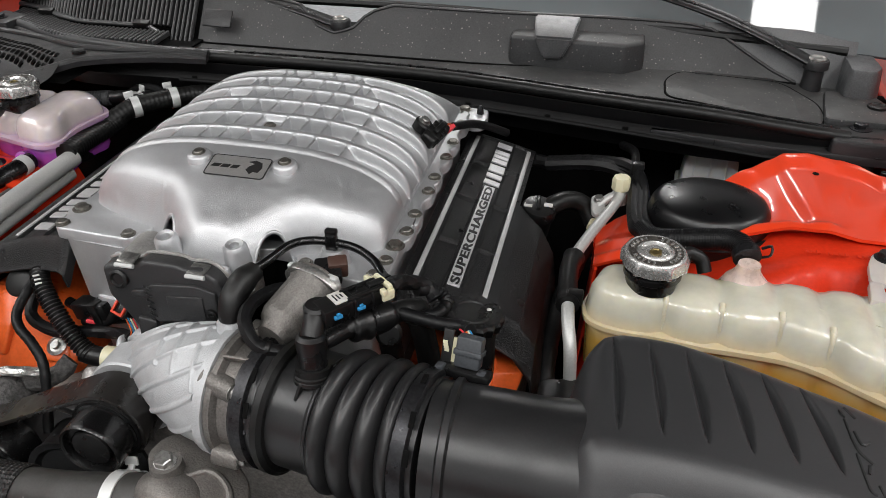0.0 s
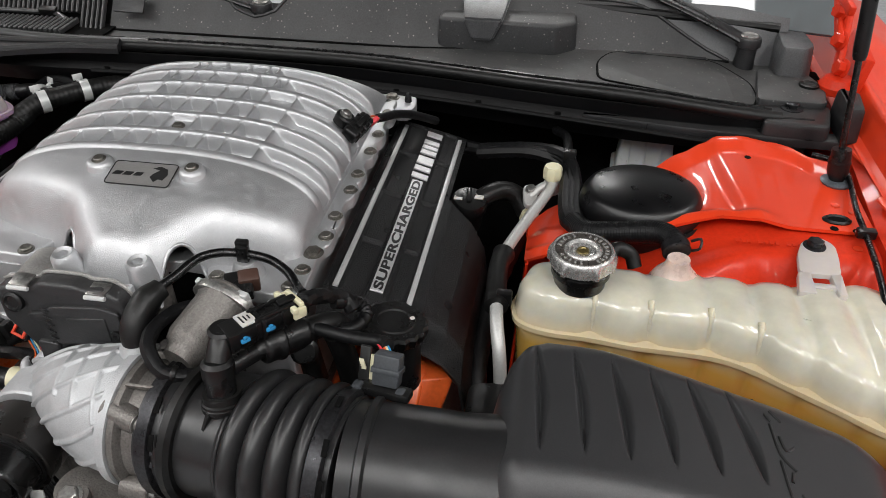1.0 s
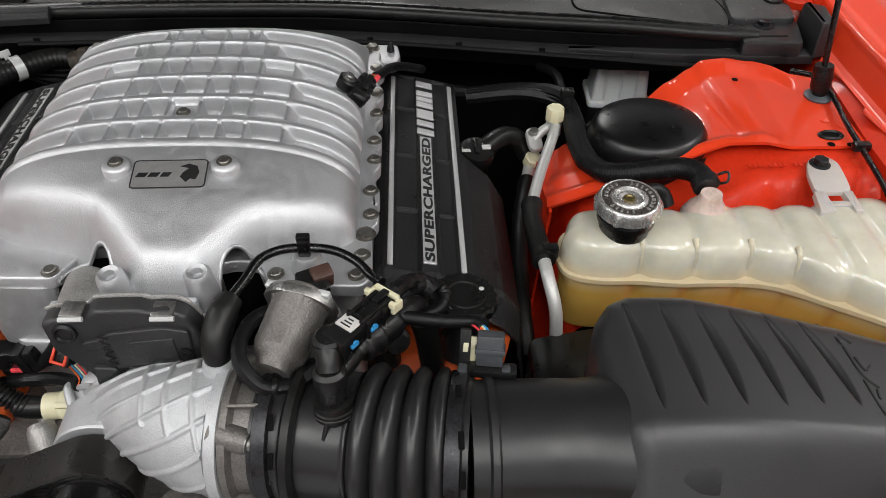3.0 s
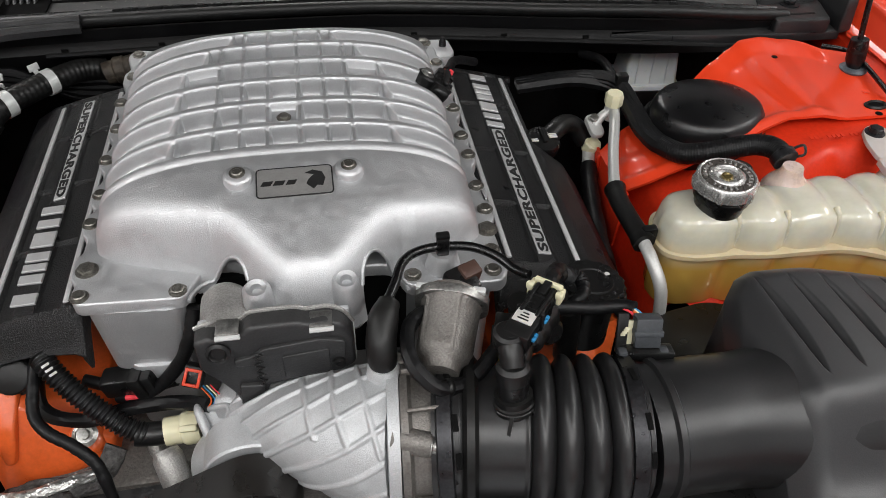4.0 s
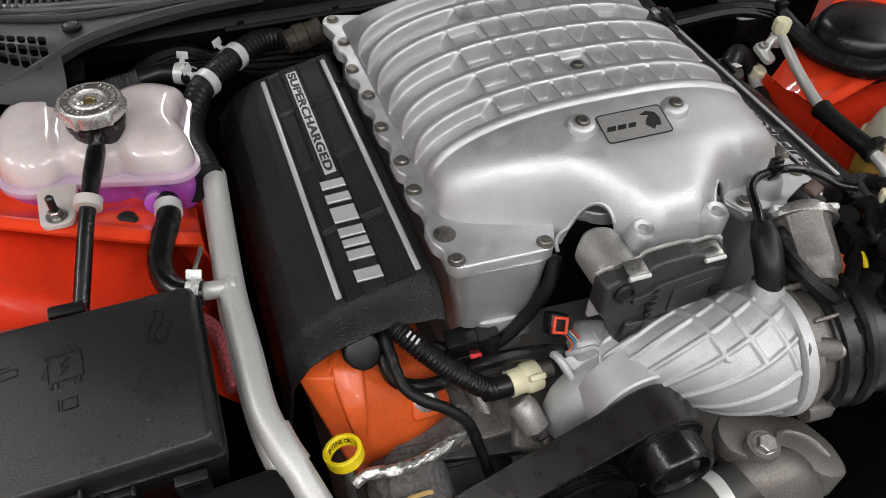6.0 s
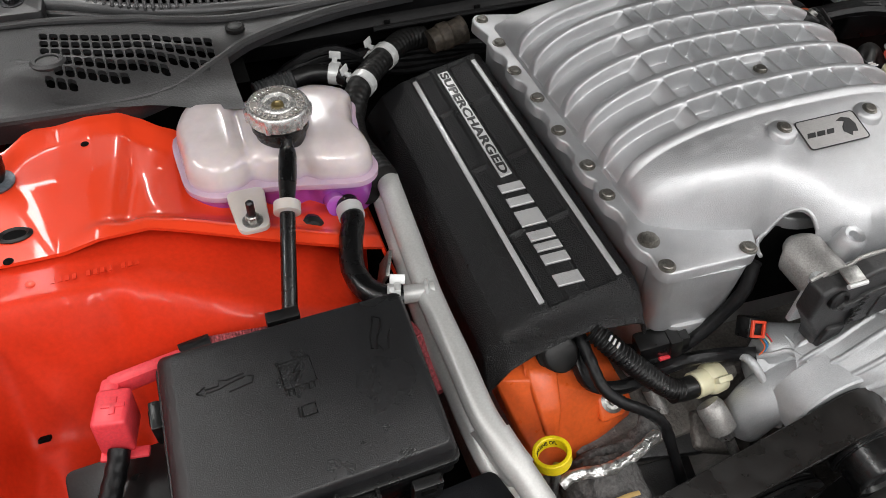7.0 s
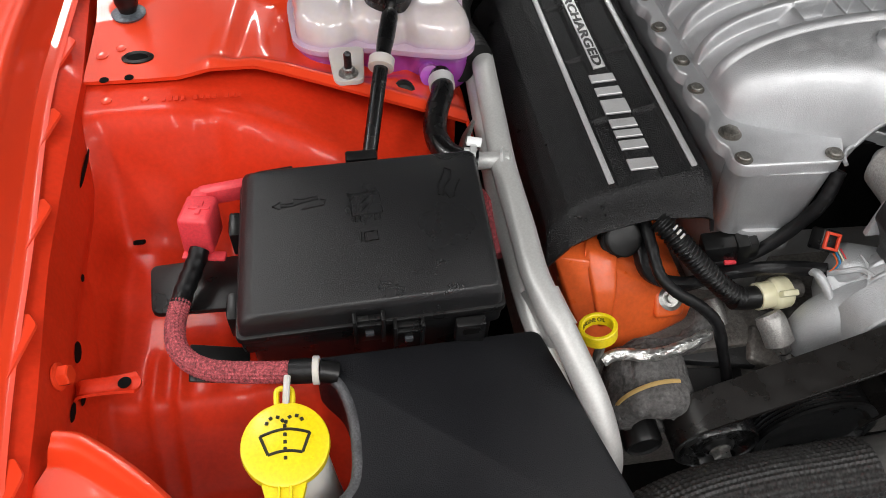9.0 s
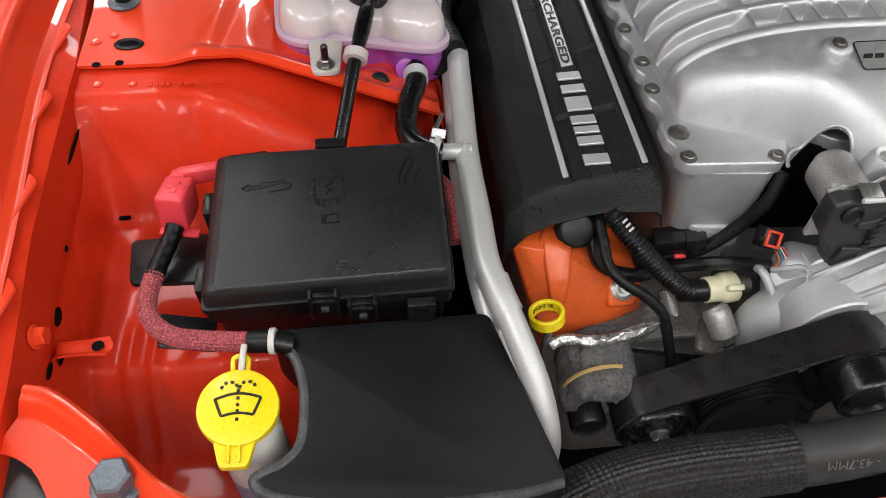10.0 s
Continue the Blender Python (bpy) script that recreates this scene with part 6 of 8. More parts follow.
tab = slab(round_outline([(-0.511, 0.192), (-0.482, 0.192), (-0.478, 0.25), (-0.515, 0.25)], 0.009), 0.850, 0.855, 0.0015)
part("mount_tab", tab, TAB_NYLON, degas, "milky mounting tab")
part("mount_bolt", moved(hex_bolt(0.0065, 0.008, 1.5), -0.4965, 0.204, 0.855), STEEL, degas, "zinc flange nut")
part("mount_stud", moved(lathe([(0.0038, 0), (0.0038, 0.018), (0.002, 0.02), (0, 0.02)], 12), -0.4965, 0.204, 0.86), DARK_STEEL, degas)
part("outlet", tube([(-0.412, 0.258, 0.815), (-0.412, 0.236, 0.826), (-0.412, 0.222, 0.832)], 0.011, 14, 5), TANK_LEFT, degas)
part("rear_plug", moved(lathe([(0.012, 0), (0.012, 0.010), (0.008, 0.014), (0, 0.014)], 16), -0.442, 0.214, 0.822, 60, 0, 0), RUBBER, degas)

overflow = thing("overflow_tube", (-0.46, 0.18, 0.80), "straight black overflow tube clipped to the tank", "hose")
part("tube_body", tube([(-0.447, 0.268, 0.895), (-0.450, 0.250, 0.890), (-0.465, 0.190, 0.873), (-0.477, 0.142, 0.850), (-0.489, 0.094, 0.824)], 0.0075, 16, 8, shape=lambda u: 0.8 + 0.35 * smooth(0.06, 0.12, u) - 0.2 * smooth(0.25, 0.4, u)), SHINY_RUBBER, overflow)
part("tube_clip", along(lathe([(0.0085, 0), (0.0125, 0.001), (0.0125, 0.011), (0.0085, 0.012)], 20), (-0.4635, 0.197, 0.8755), (-0.4675, 0.180, 0.8685)), TAB_NYLON, overflow, "milky ring clip")


def spring_clamp(at, way, r, parent, turn=0):
    """A constant-tension clamp: a band with two raised ears."""
    way = Vector(way).normalized()
    at = Vector(at)
    bm = lathe([(r, -0.001), (r + 0.0012, -0.001), (r + 0.0012, 0.011), (r, 0.011)], 28)
    for sgn in (-1, 1):
        z = 0.005 + sgn * 0.003
        add(bm, rbox(0.0032, 0.010, 0.006, 0.0008), pose(sgn * 0.006, r + 0.004, z, 0, 0, sgn * -18))
        add(bm, rbox(0.009, 0.0022, 0.014, 0.0008), pose(sgn * 0.0105, r + 0.0085, z, 0, 0, sgn * 24))
        add(bm, rbox(0.0055, 0.0025, 0.005, 0.0008), pose(sgn * 0.002, r + 0.003, z - sgn * 0.005, 0, 0, 0))
    bm.transform(pose(0, 0, 0, 0, 0, turn))
    return part("spring_clamp", along(bm, at, at + way), CLIP_WHITE, parent, "white-coated spring clamp")


# ---- coolant pipes on the passenger side ----
pipes = thing("coolant_pipe", (-0.35, 0.05, 0.70), "pair of welded aluminium coolant pipes with a side branch", "pipe")
part("main_pipe", tube([(-0.359, 0.252, 0.836), (-0.364, 0.16, 0.832), (-0.367, 0.09, 0.827), (-0.3655, 0.02, 0.822), (-0.3645, -0.030, 0.8165), (-0.3575, -0.060, 0.809), (-0.347, -0.090, 0.796), (-0.332, -0.134, 0.771), (-0.324, -0.166, 0.738), (-0.322, -0.175, 0.69)], 0.0122, 24, 10), PIPE_ALU, pipes, angle=60)
part("second_pipe", tube([(-0.367, 0.246, 0.813), (-0.371, 0.16, 0.808), (-0.374, 0.09, 0.803), (-0.3725, 0.02, 0.796), (-0.3695, -0.030, 0.784), (-0.362, -0.064, 0.767), (-0.353, -0.092, 0.751), (-0.341, -0.130, 0.722), (-0.336, -0.150, 0.69), (-0.334, -0.158, 0.66)], 0.0098, 20, 8), PIPE_ALU, pipes, angle=60)
part("branch", tube([(-0.361, 0.095, 0.833), (-0.378, 0.099, 0.830), (-0.399, 0.104, 0.827)], 0.0085, 16, 4), PIPE_ALU, pipes)
weld = lathe([(0.0088, 0), (0.012, 0.0015), (0.0105, 0.004), (0.0088, 0.0045)], 20, ripple=lambda a, r, z: 0.0006 * math.sin(a * 11))
part("weld_bead", along(weld, (-0.3655, 0.0962, 0.8325), (-0.39, 0.102, 0.829)), CLIP_WHITE, pipes)
part("pipe_sleeve", tube([(-0.3600, -0.049, 0.8118), (-0.3555, -0.066, 0.8068), (-0.3500, -0.080, 0.8005)], 0.0136, 24, 6), PIPE_ALU, pipes)
part("pipe_bracket", sheet(lambda u, v: Vector((-0.3725 + 0.018 * v - 0.003 * u, -0.036 - 0.050 * v + 0.006 * u, 0.802 - 0.018 * v - 0.020 * u * math.sin(math.pi * (0.25 + 0.6 * v)))), 8, 14, thick=0.0022), PIPE_ALU, pipes)

pipes.location += Vector((0.007, 0.0, -0.008))
branch_hose = thing("branch_hose", (-0.42, 0.16, 0.80), "s-shaped black rubber hose with white spring clamps", "hose")
part("hose_body", tube([(-0.394, 0.103, 0.827), (-0.408, 0.107, 0.827), (-0.423, 0.124, 0.826), (-0.428, 0.150, 0.827), (-0.422, 0.180, 0.830), (-0.413, 0.205, 0.834), (-0.412, 0.232, 0.834)], 0.0118, 18, 8), SHINY_RUBBER, branch_hose)
part("bracket_blade", rbox(0.004, 0.03, 0.03, 0.001, m=pose(-0.398, 0.150, 0.815, 10, 20, -20)), STEEL, branch_hose)
spring_clamp((-0.412, 0.212, 0.834), (0.03, 1, 0.05), 0.0122, branch_hose, 200)
spring_clamp((-0.407, 0.1065, 0.827), (0.9, -0.3, 0), 0.0122, branch_hose, 20)

branch_hose.location += Vector((0.010, -0.005, -0.005))
rear_hose = thing("rear_hose", (-0.33, 0.36, 0.79), "black rubber coolant hose behind the tank with white clamps", "hose")
part("lower_run", tube([(-0.357, 0.244, 0.836), (-0.361, 0.275, 0.834), (-0.366, 0.310, 0.830), (-0.362, 0.350, 0.830), (-0.352, 0.372, 0.838)], 0.0145, 24, 40, relief=lambda q, a: 0.0002 * math.sin(q * 900)), RUBBER, rear_hose)
part("second_run", tube([(-0.374, 0.240, 0.822), (-0.380, 0.27, 0.815), (-0.384, 0.32, 0.80)], 0.0125, 16, 6), RUBBER, rear_hose)
part("upper_run", tube([(-0.366, 0.352, 0.832), (-0.341, 0.388, 0.848), (-0.317, 0.415, 0.850), (-0.290, 0.442, 0.850), (-0.262, 0.466, 0.848), (-0.235, 0.476, 0.842)], 0.0145, 24, 40, relief=lambda q, a: 0.0002 * math.sin(q * 900)), RUBBER, rear_hose)
spring_clamp((-0.340, 0.389, 0.848), (0.7, 0.72, 0.05), 0.0150, rear_hose, -80)
spring_clamp((-0.300, 0.433, 0.850), (0.72, 0.7, 0), 0.0150, rear_hose, -80)
part("corrugated_sleeve", tube([(-0.455, 0.428, 0.836), (-0.43, 0.433, 0.838), (-0.408, 0.436, 0.840)], 0.0115, 16, 16, relief=lambda q, a: 0.0015 * math.sin(q * 1400)), MID_GREY, rear_hose, "grey corrugated sleeve")
part("tee", tube([(-0.408, 0.436, 0.840), (-0.385, 0.438, 0.842), (-0.36, 0.425, 0.845), (-0.347, 0.41, 0.845)], 0.011, 14, 6), BLACK, rear_hose)
spring_clamp((-0.365, 0.428, 0.845), (1, -0.5, 0), 0.0115, rear_hose, -80)
part("low_tube", tube([(-0.50, 0.415, 0.822), (-0.46, 0.418, 0.824), (-0.42, 0.425, 0.83)], 0.009, 12, 6), RUBBER, rear_hose)
solo("rear_fitting", tube([(-0.232, 0.455, 0.846), (-0.222, 0.457, 0.848), (-0.205, 0.459, 0.850), (-0.186, 0.462, 0.853)], 0.0165, 28, 10, shape=lambda u: 0.9 + 0.16 * smooth(0.25, 0.3, u) - 0.10 * smooth(0.55, 0.6, u) + 0.12 * smooth(0.85, 0.9, u)),
     material("tarnished_brass_casting", (0.045, 0.036, 0.027), rough=0.6, metal=0.4, grain=0.8, grain_size=200, vary=0.5, blotch=60), "tarnished brown coolant fitting behind the lid", "fitting")
back_loom = thing("rear_harness", (-0.30, 0.46, 0.78), "dark corrugated wiring harness behind the engine", "harness")
for k in range(4):
    part("strand", tube([(-0.45, 0.45 + 0.01 * k, 0.80), (-0.36, 0.47, 0.825 + 0.008 * k), (-0.26, 0.475, 0.83 - 0.01 * k), (-0.10, 0.472, 0.815), (0.10, 0.465, 0.81 + 0.006 * k), (0.30, 0.44, 0.80)], 0.010 - 0.001 * k, 10, 8, relief=lambda q, a: 0.0008 * math.sin(q * 1200)), LOOM, back_loom)

# ---- fuse box ----
fuse = thing("fuse_box", (-0.50, 0.01, 0.735), "black grained plastic fuse box with moulded symbols", "fuse box")
body_out = round_outline([(-0.595, -0.060), (-0.385, -0.055), (-0.383, 0.092), (-0.593, 0.088)], 0.008)
part("box_body", slab(body_out, 0.735, 0.812, 0.0), BLACK, fuse)
lid_bm = bmesh.new()
lid_rings = []
for z, left, other in ((0.815, 0.0, 0.0), (0.829, 0.0012, 0.0010), (0.8325, 0.0026, 0.0020), (0.8350, 0.0085, 0.0036), (0.8372, 0.0125, 0.0046), (0.8380, 0.0150, 0.0062)):
    ring = round_outline([(-0.601 + left, -0.064 + other), (-0.38 - other, -0.058 + other), (-0.378 - other, 0.099 - other), (-0.597 + left, 0.094 - other)], 0.007, 5)
    lid_rings.append([lid_bm.verts.new((x, y, z)) for x, y in ring])
for a, b in zip(lid_rings, lid_rings[1:]):
    for k in range(len(a)):
        lid_bm.faces.new((a[k], a[(k + 1) % len(a)], b[(k + 1) % len(a)], b[k]))
lid_bm.faces.new(lid_rings[-1])
bmesh.ops.recalc_face_normals(lid_bm, faces=lid_bm.faces)
part("box_lid", lid_bm, LID_BLACK, fuse, "grained black lid", angle=60)
part("lid_rim", slab(round_outline([(-0.604, -0.067), (-0.377, -0.061), (-0.375, 0.102), (-0.6, 0.097)], 0.008), 0.809, 0.8155, 0.002), BLACK, fuse)
part("lower_rim", slab(round_outline([(-0.602, -0.065), (-0.379, -0.059), (-0.377, 0.100), (-0.598, 0.095)], 0.008), 0.790, 0.806, 0.002), BLACK, fuse)
for cx, cy, cz in ((-0.495, -0.067, 0.814), (-0.462, -0.066, 0.796)):
    latch = part("latch", rbox(0.026, 0.006, 0.034, 0.002, m=pose(cx, cy, cz)), BLACK, fuse)
    for dx in (-0.0115, 0.0115):
        part("latch_rail", rbox(0.0035, 0.010, 0.036, 0.001, m=pose(cx + dx, cy - 0.002, cz + 0.004)), BLACK, latch)
    part("latch_bar", rbox(0.023, 0.008, 0.004, 0.001, m=pose(cx, cy - 0.002, cz + 0.012)), BLACK, latch)
    part("latch_window", rbox(0.007, 0.003, 0.006, 0.0005, m=pose(cx, cy - 0.004, cz - 0.002)), GREY_CONN, latch)
for cx, cy, rz in ((-0.607, -0.03, 90), (-0.606, 0.055, 90), (-0.486, 0.103, 0), (-0.409, -0.068, 0)):
    part("side_clip", rbox(0.026, 0.010, 0.030, 0.002, m=pose(cx, cy, 0.795, 0, 0, rz)), BLACK, fuse)
    part("clip_slot", rbox(0.014, 0.012, 0.010, 0.001, m=pose(cx, cy, 0.802, 0, 0, rz)), VOID, fuse)
part("symbols_block", rbox(0.03, 0.012, 0.02, 0.002, m=pose(-0.486, 0.105, 0.822)), BLACK, fuse)


def relief_line(points, parent, r=0.0007, mat=BLACK, z=0.8383):
    return part("moulded_symbol", tube([(x, y, z) for x, y in points], r, 6, 1, fit_curve=False), mat, parent)


# battery symbol with terminals, clamp leads and a small book sign
relief_line([(-0.5005, 0.0286), (-0.4732, 0.031), (-0.4747, 0.0552), (-0.5013, 0.0536), (-0.5005, 0.0286)], fuse)
relief_line([(-0.4981, 0.0286), (-0.4981, 0.0224), (-0.4935, 0.0224), (-0.4935, 0.0286)], fuse)
relief_line([(-0.481, 0.0302), (-0.481, 0.024), (-0.4763, 0.024), (-0.4763, 0.0302)], fuse)
relief_line([(-0.4841, 0.0505), (-0.4911, 0.0427), (-0.4849, 0.0427), (-0.4911, 0.0349)], fuse)
relief_line([(-0.4915, 0.002), (-0.4798, 0.0027), (-0.4798, 0.0121), (-0.4915, 0.0113), (-0.4915, 0.002)], fuse)
relief_line([(-0.4942, 0.002), (-0.4942, 0.0113)], fuse)
relief_line([(-0.5683, 0.0469), (-0.5613, 0.0516), (-0.5613, 0.0484), (-0.5503, 0.0492), (-0.5503, 0.0539), (-0.5433, 0.0523), (-0.5293, 0.0547), (-0.5285, 0.0516), (-0.5433, 0.0484), (-0.5503, 0.0461), (-0.5613, 0.0453), (-0.5613, 0.043), (-0.5683, 0.0469)], fuse)
relief_line([(-0.5433, 0.0414), (-0.5332, 0.043), (-0.5238, 0.0445), (-0.5223, 0.05), (-0.5269, 0.0516)], fuse)
relief_line([(-0.4123, 0.0754), (-0.4155, 0.0652), (-0.4201, 0.0559), (-0.4217, 0.045), (-0.417, 0.0434), (-0.4147, 0.0543), (-0.4084, 0.0621), (-0.4061, 0.0715), (-0.4123, 0.0754)], fuse)
relief_line([(-0.4147, 0.0465), (-0.4123, 0.0403), (-0.4077, 0.0418), (-0.4045, 0.0528), (-0.3999, 0.0606)], fuse)

# the box leans a little towards the front
fuse.location, fuse.rotation_euler.x, fuse.scale = (-0.507, 0.0106, 0.7433), radians(6), (0.955, 0.97, 1.0)

# positive terminal with its lead
plus = thing("jump_terminal", (-0.64, 0.05, 0.78), "pink-red plastic jump-start terminal cover with a plus sign", "battery terminal")
hood_bm = rbox(0.027, 0.037, 0.038, 0.004, 3, m=pose(-0.630, 0.057, 0.818, -8, 0, -10))
cover_red = part("terminal_cover", hood_bm, PINK_RED, plus)
sign = rbox(0.018, 0.0045, 0.0018, 0.0006)
add(sign, rbox(0.0045, 0.018, 0.0018, 0.0006))
part("plus_sign", moved(sign, -0.6275, 0.0585, 0.8372, -8, 0, -10), PINK_RED, cover_red)
part("terminal_foot", rbox(0.038, 0.010, 0.004, 0.002, m=pose(-0.629, 0.036, 0.800, 0, 0, -10)), PINK_RED, plus)
part("cover_arm", rbox(0.062, 0.013, 0.018, 0.004, 2, m=pose(-0.602, 0.0930, 0.821, 0, 0, 9)), PINK_RED, plus)
part("arm_elbow", rbox(0.017, 0.026, 0.017, 0.005, 2, m=pose(-0.632, 0.080, 0.821, 0, 0, -14)), PINK_RED, plus)
part("black_joint", tube([(-0.574, 0.1035, 0.821), (-0.548, 0.107, 0.821)], 0.0085, 12, 3), LOOM, plus)


def braid(q, a):
    return 0.0007 * (math.sin(q * 1100 + a * 9) * math.sin(q * 1100 - a * 9))


part("braided_lead", tube([(-0.552, 0.1060, 0.820), (-0.51, 0.108, 0.812), (-0.44, 0.106, 0.802), (-0.378, 0.085, 0.798), (-0.368, 0.02, 0.78)], 0.0075, 24, 40, relief=braid), BRAID_PINK, plus, "woven pink-red sleeve")
plus.location += Vector((-0.0085, -0.002, -0.002))
lead = thing("battery_lead", (-0.64, -0.06, 0.77), "battery cable in a woven pink-red sleeve", "cable")
part("taped_end", tube([(-0.640, 0.034, 0.806), (-0.645, 0.020, 0.801), (-0.652, 0.000, 0.797), (-0.656, -0.016, 0.795)], 0.0085, 16, 8, relief=lambda q, a: 0.0004 * math.sin(q * 500 + a)), LOOM, lead, "black taped end")
part("woven_sleeve", tube([(-0.655, -0.012, 0.796), (-0.659, -0.032, 0.792), (-0.657, -0.052, 0.790), (-0.646, -0.069, 0.791), (-0.630, -0.081, 0.794), (-0.612, -0.088, 0.798), (-0.582, -0.096, 0.804), (-0.562, -0.100, 0.807)], 0.0082, 36, 90, relief=braid), BRAID_PINK, lead)
part("taped_joint", tube([(-0.565, -0.0995, 0.807), (-0.546, -0.102, 0.809)], 0.0098, 16, 4), LOOM, lead)
clamp_ring("white_band", (-0.548, -0.1018, 0.809), (-0.543, -0.1022, 0.809), 0.0108, WHITE_NYLON, lead, "white band")
part("plug", tube([(-0.544, -0.102, 0.808), (-0.53, -0.104, 0.804)], 0.009, 14, 3), BLACK, lead)
support = slab(round_outline([(-0.690, 0.046), (-0.60, 0.050), (-0.60, -0.01), (-0.684, -0.008)], 0.008), 0.772, 0.777, 0.001)
solo("fuse_box_bracket", support, BLACK, "flat black bracket beside the fuse box", "bracket")
solo("lower_bracket", rbox(0.05, 0.03, 0.004, 0.001, m=pose(-0.625, -0.065, 0.775, 25, 30, 10)), BLACK, "small black steel bracket by the fuse box", "bracket")

# ---- battery-side cover ----
side_cover = thing("battery_cover", (-0.43, -0.16, 0.70), "black grained plastic cover with a rolled grey edge", "cover")


def cover_plane(x, y):
    return 0.808 - 0.195 * (x + 0.545)


NOTCH = [(-0.5430, -0.100), (-0.5290, -0.115), (-0.5215, -0.146), (-0.5230, -0.188), (-0.536, -0.207), (-0.556, -0.2195)]
outl = round_outline([(-0.549, -0.090, 0.006), (-0.357, -0.062, 0.010), (-0.314, -0.226, 0.010), (-0.36, -0.236, 0.02), (-0.45, -0.2445, 0.03), (-0.535, -0.238, 0.02)] + [(x, y, 0.009) for x, y in NOTCH[::-1]], 0.01, 5)
bm = slab(outl, -0.06, 0.0, 0.003, 2)
for v in bm.verts:
    v.co.z += cover_plane(v.co.x, v.co.y)
part("panel", bm, BATTERY_BLACK, side_cover)
edge_pts = [(-0.5480, -0.092)] + [(x + 0.0012, y - 0.0005) for x, y in NOTCH] + [(-0.533, -0.2345), (-0.45, -0.2405), (-0.36, -0.2325), (-0.320, -0.2235)]
# worn edge; the highlight along it is painted in as a lighter grey
part("rolled_edge", tube([(x, y, cover_plane(x, y) - 0.0033) for x, y in edge_pts], 0.0044, 12, 8), material("worn_edge_highlight", (0.065, 0.066, 0.070), rough=0.5, grain=0.6, grain_size=700, vary=0.45, blotch=60), side_cover, "worn edge with its highlight put in as lighter grey")

# ---- washer filler ----
washer = thing("washer_filler", (-0.57, -0.165, 0.70), "yellow washer fluid cap with a black screen symbol", "washer cap")
cap_m = Matrix.Translation((-0.570, -0.1595, 0.808)) @ pose(0, 0, 0, 6, 3, 0)
bm = lathe([(0.0275, -0.012), (0.031, -0.010), (0.0318, -0.002), (0.031, 0.001), (0.029, 0.002), (0.0, 0.0028)], 48)
bm.transform(cap_m)
ycap = part("cap", bm, YELLOW, washer, "bright yellow flip cap")
bm = slab(round_outline([(-0.018, -0.025), (0.015, -0.025), (0.009, -0.047), (-0.012, -0.047)], 0.004), -0.008, -0.001, 0.0015)
add(bm, rbox(0.002, 0.014, 0.004, 0.0008), pose(-0.005, -0.037, 0.0))
add(bm, rbox(0.002, 0.014, 0.004, 0.0008), pose(0.003, -0.037, 0.0))
bm.transform(cap_m)
part("thumb_tab", bm, YELLOW, ycap)
bm = tube([(-0.0055, 0.028, -0.003), (-0.0055, 0.041, -0.001), (0.0, 0.043, 0.0), (0.0055, 0.041, -0.001), (0.0055, 0.028, -0.003)], 0.0022, 8, 6)
bm.transform(cap_m)
part("hinge_loop", bm, YELLOW, ycap)
bm = tube([(0.001, 0.031, 0.0), (0.002, 0.040, 0.005), (0.003, 0.050, 0.006)], 0.0026, 8, 6)
bm.transform(cap_m)
part("strap", bm, WHITE_NYLON, ycap)


def ink_line(points, r=0.0011):
    bm = tube([(x, y + 0.0045, 0.0031 - 0.0008 * (math.hypot(x, y) / 0.033)) for x, y in points], r, 6, 1, fit_curve=False)
    bm.transform(cap_m)
    return part("screen_symbol", bm, INK, ycap)


arc = [(-0.0175 + 0.035 * k / 8, 0.0015 + 0.004 * math.sin(math.pi * k / 8)) for k in range(9)]
ink_line(arc)
ink_line([(-0.0175, 0.0015), (-0.012, -0.0125)])
ink_line([(0.0175, 0.0015), (0.012, -0.0125)])
ink_line([(-0.012 + 0.024 * k / 8, -0.0125 + 0.002 * math.sin(math.pi * k / 8)) for k in range(9)])
for y in (0.009, 0.0025, -0.003, -0.008, -0.0145):
    ink_line([(0, y), (0, y - 0.0022)], 0.0013)
for sx in (-1, 1):
    for a in (15, 60, 110, 155):
        p0 = (sx * 0.0068 + 0.0062 * math.cos(radians(a)), 0.0095 + 0.006 * math.sin(radians(a)))
        p1 = (sx * 0.0068 + 0.0062 * math.cos(radians(a + 22)), 0.0095 + 0.006 * math.sin(radians(a + 22)))
        ink_line([p0, p1], 0.0013)
part("neck", tube([(-0.568, -0.164, 0.7935), (-0.560, -0.178, 0.745)], 0.0262, 32, 6), WHITE_NYLON, washer, "milky filler neck")
part("neck_fluid", tube([(-0.5605, -0.177, 0.748), (-0.552, -0.190, 0.66)], 0.0266, 32, 4), BLUE_FLUID, washer, "pale blue fluid in the neck")

# ---- throttle actuator ----
actuator = thing("throttle_actuator", (-0.015, -0.05, 0.82), "black plastic throttle actuator with spring clips and cast motor", "actuator")
UPRIGHT = Matrix(((1, 0, 0, 0), (0, 0, -1, -0.048), (0, 1, 0, 0), (0, 0, 0, 1)))


def on_face(outline, y, thick, bevel, radius=0.004, steps=3):
    """An outline of (x, z) raised towards the front from the depth y."""
    bm = slab(round_outline(outline, radius, steps), -0.048 - y, -0.048 - y + thick, bevel, 3)
    bm.transform(UPRIGHT)
    return bm


face_out = [(-0.078, 0.894), (-0.066, 0.899), (-0.058, 0.8965), (-0.040, 0.9010), (-0.032, 0.9070), (0.002, 0.9075), (0.010, 0.904), (0.028, 0.9045), (0.040, 0.897), (0.047, 0.884), (0.047, 0.850), (0.038, 0.844), (-0.026, 0.834), (-0.031, 0.816), (-0.052, 0.812), (-0.056, 0.828), (-0.064, 0.842), (-0.078, 0.862)]
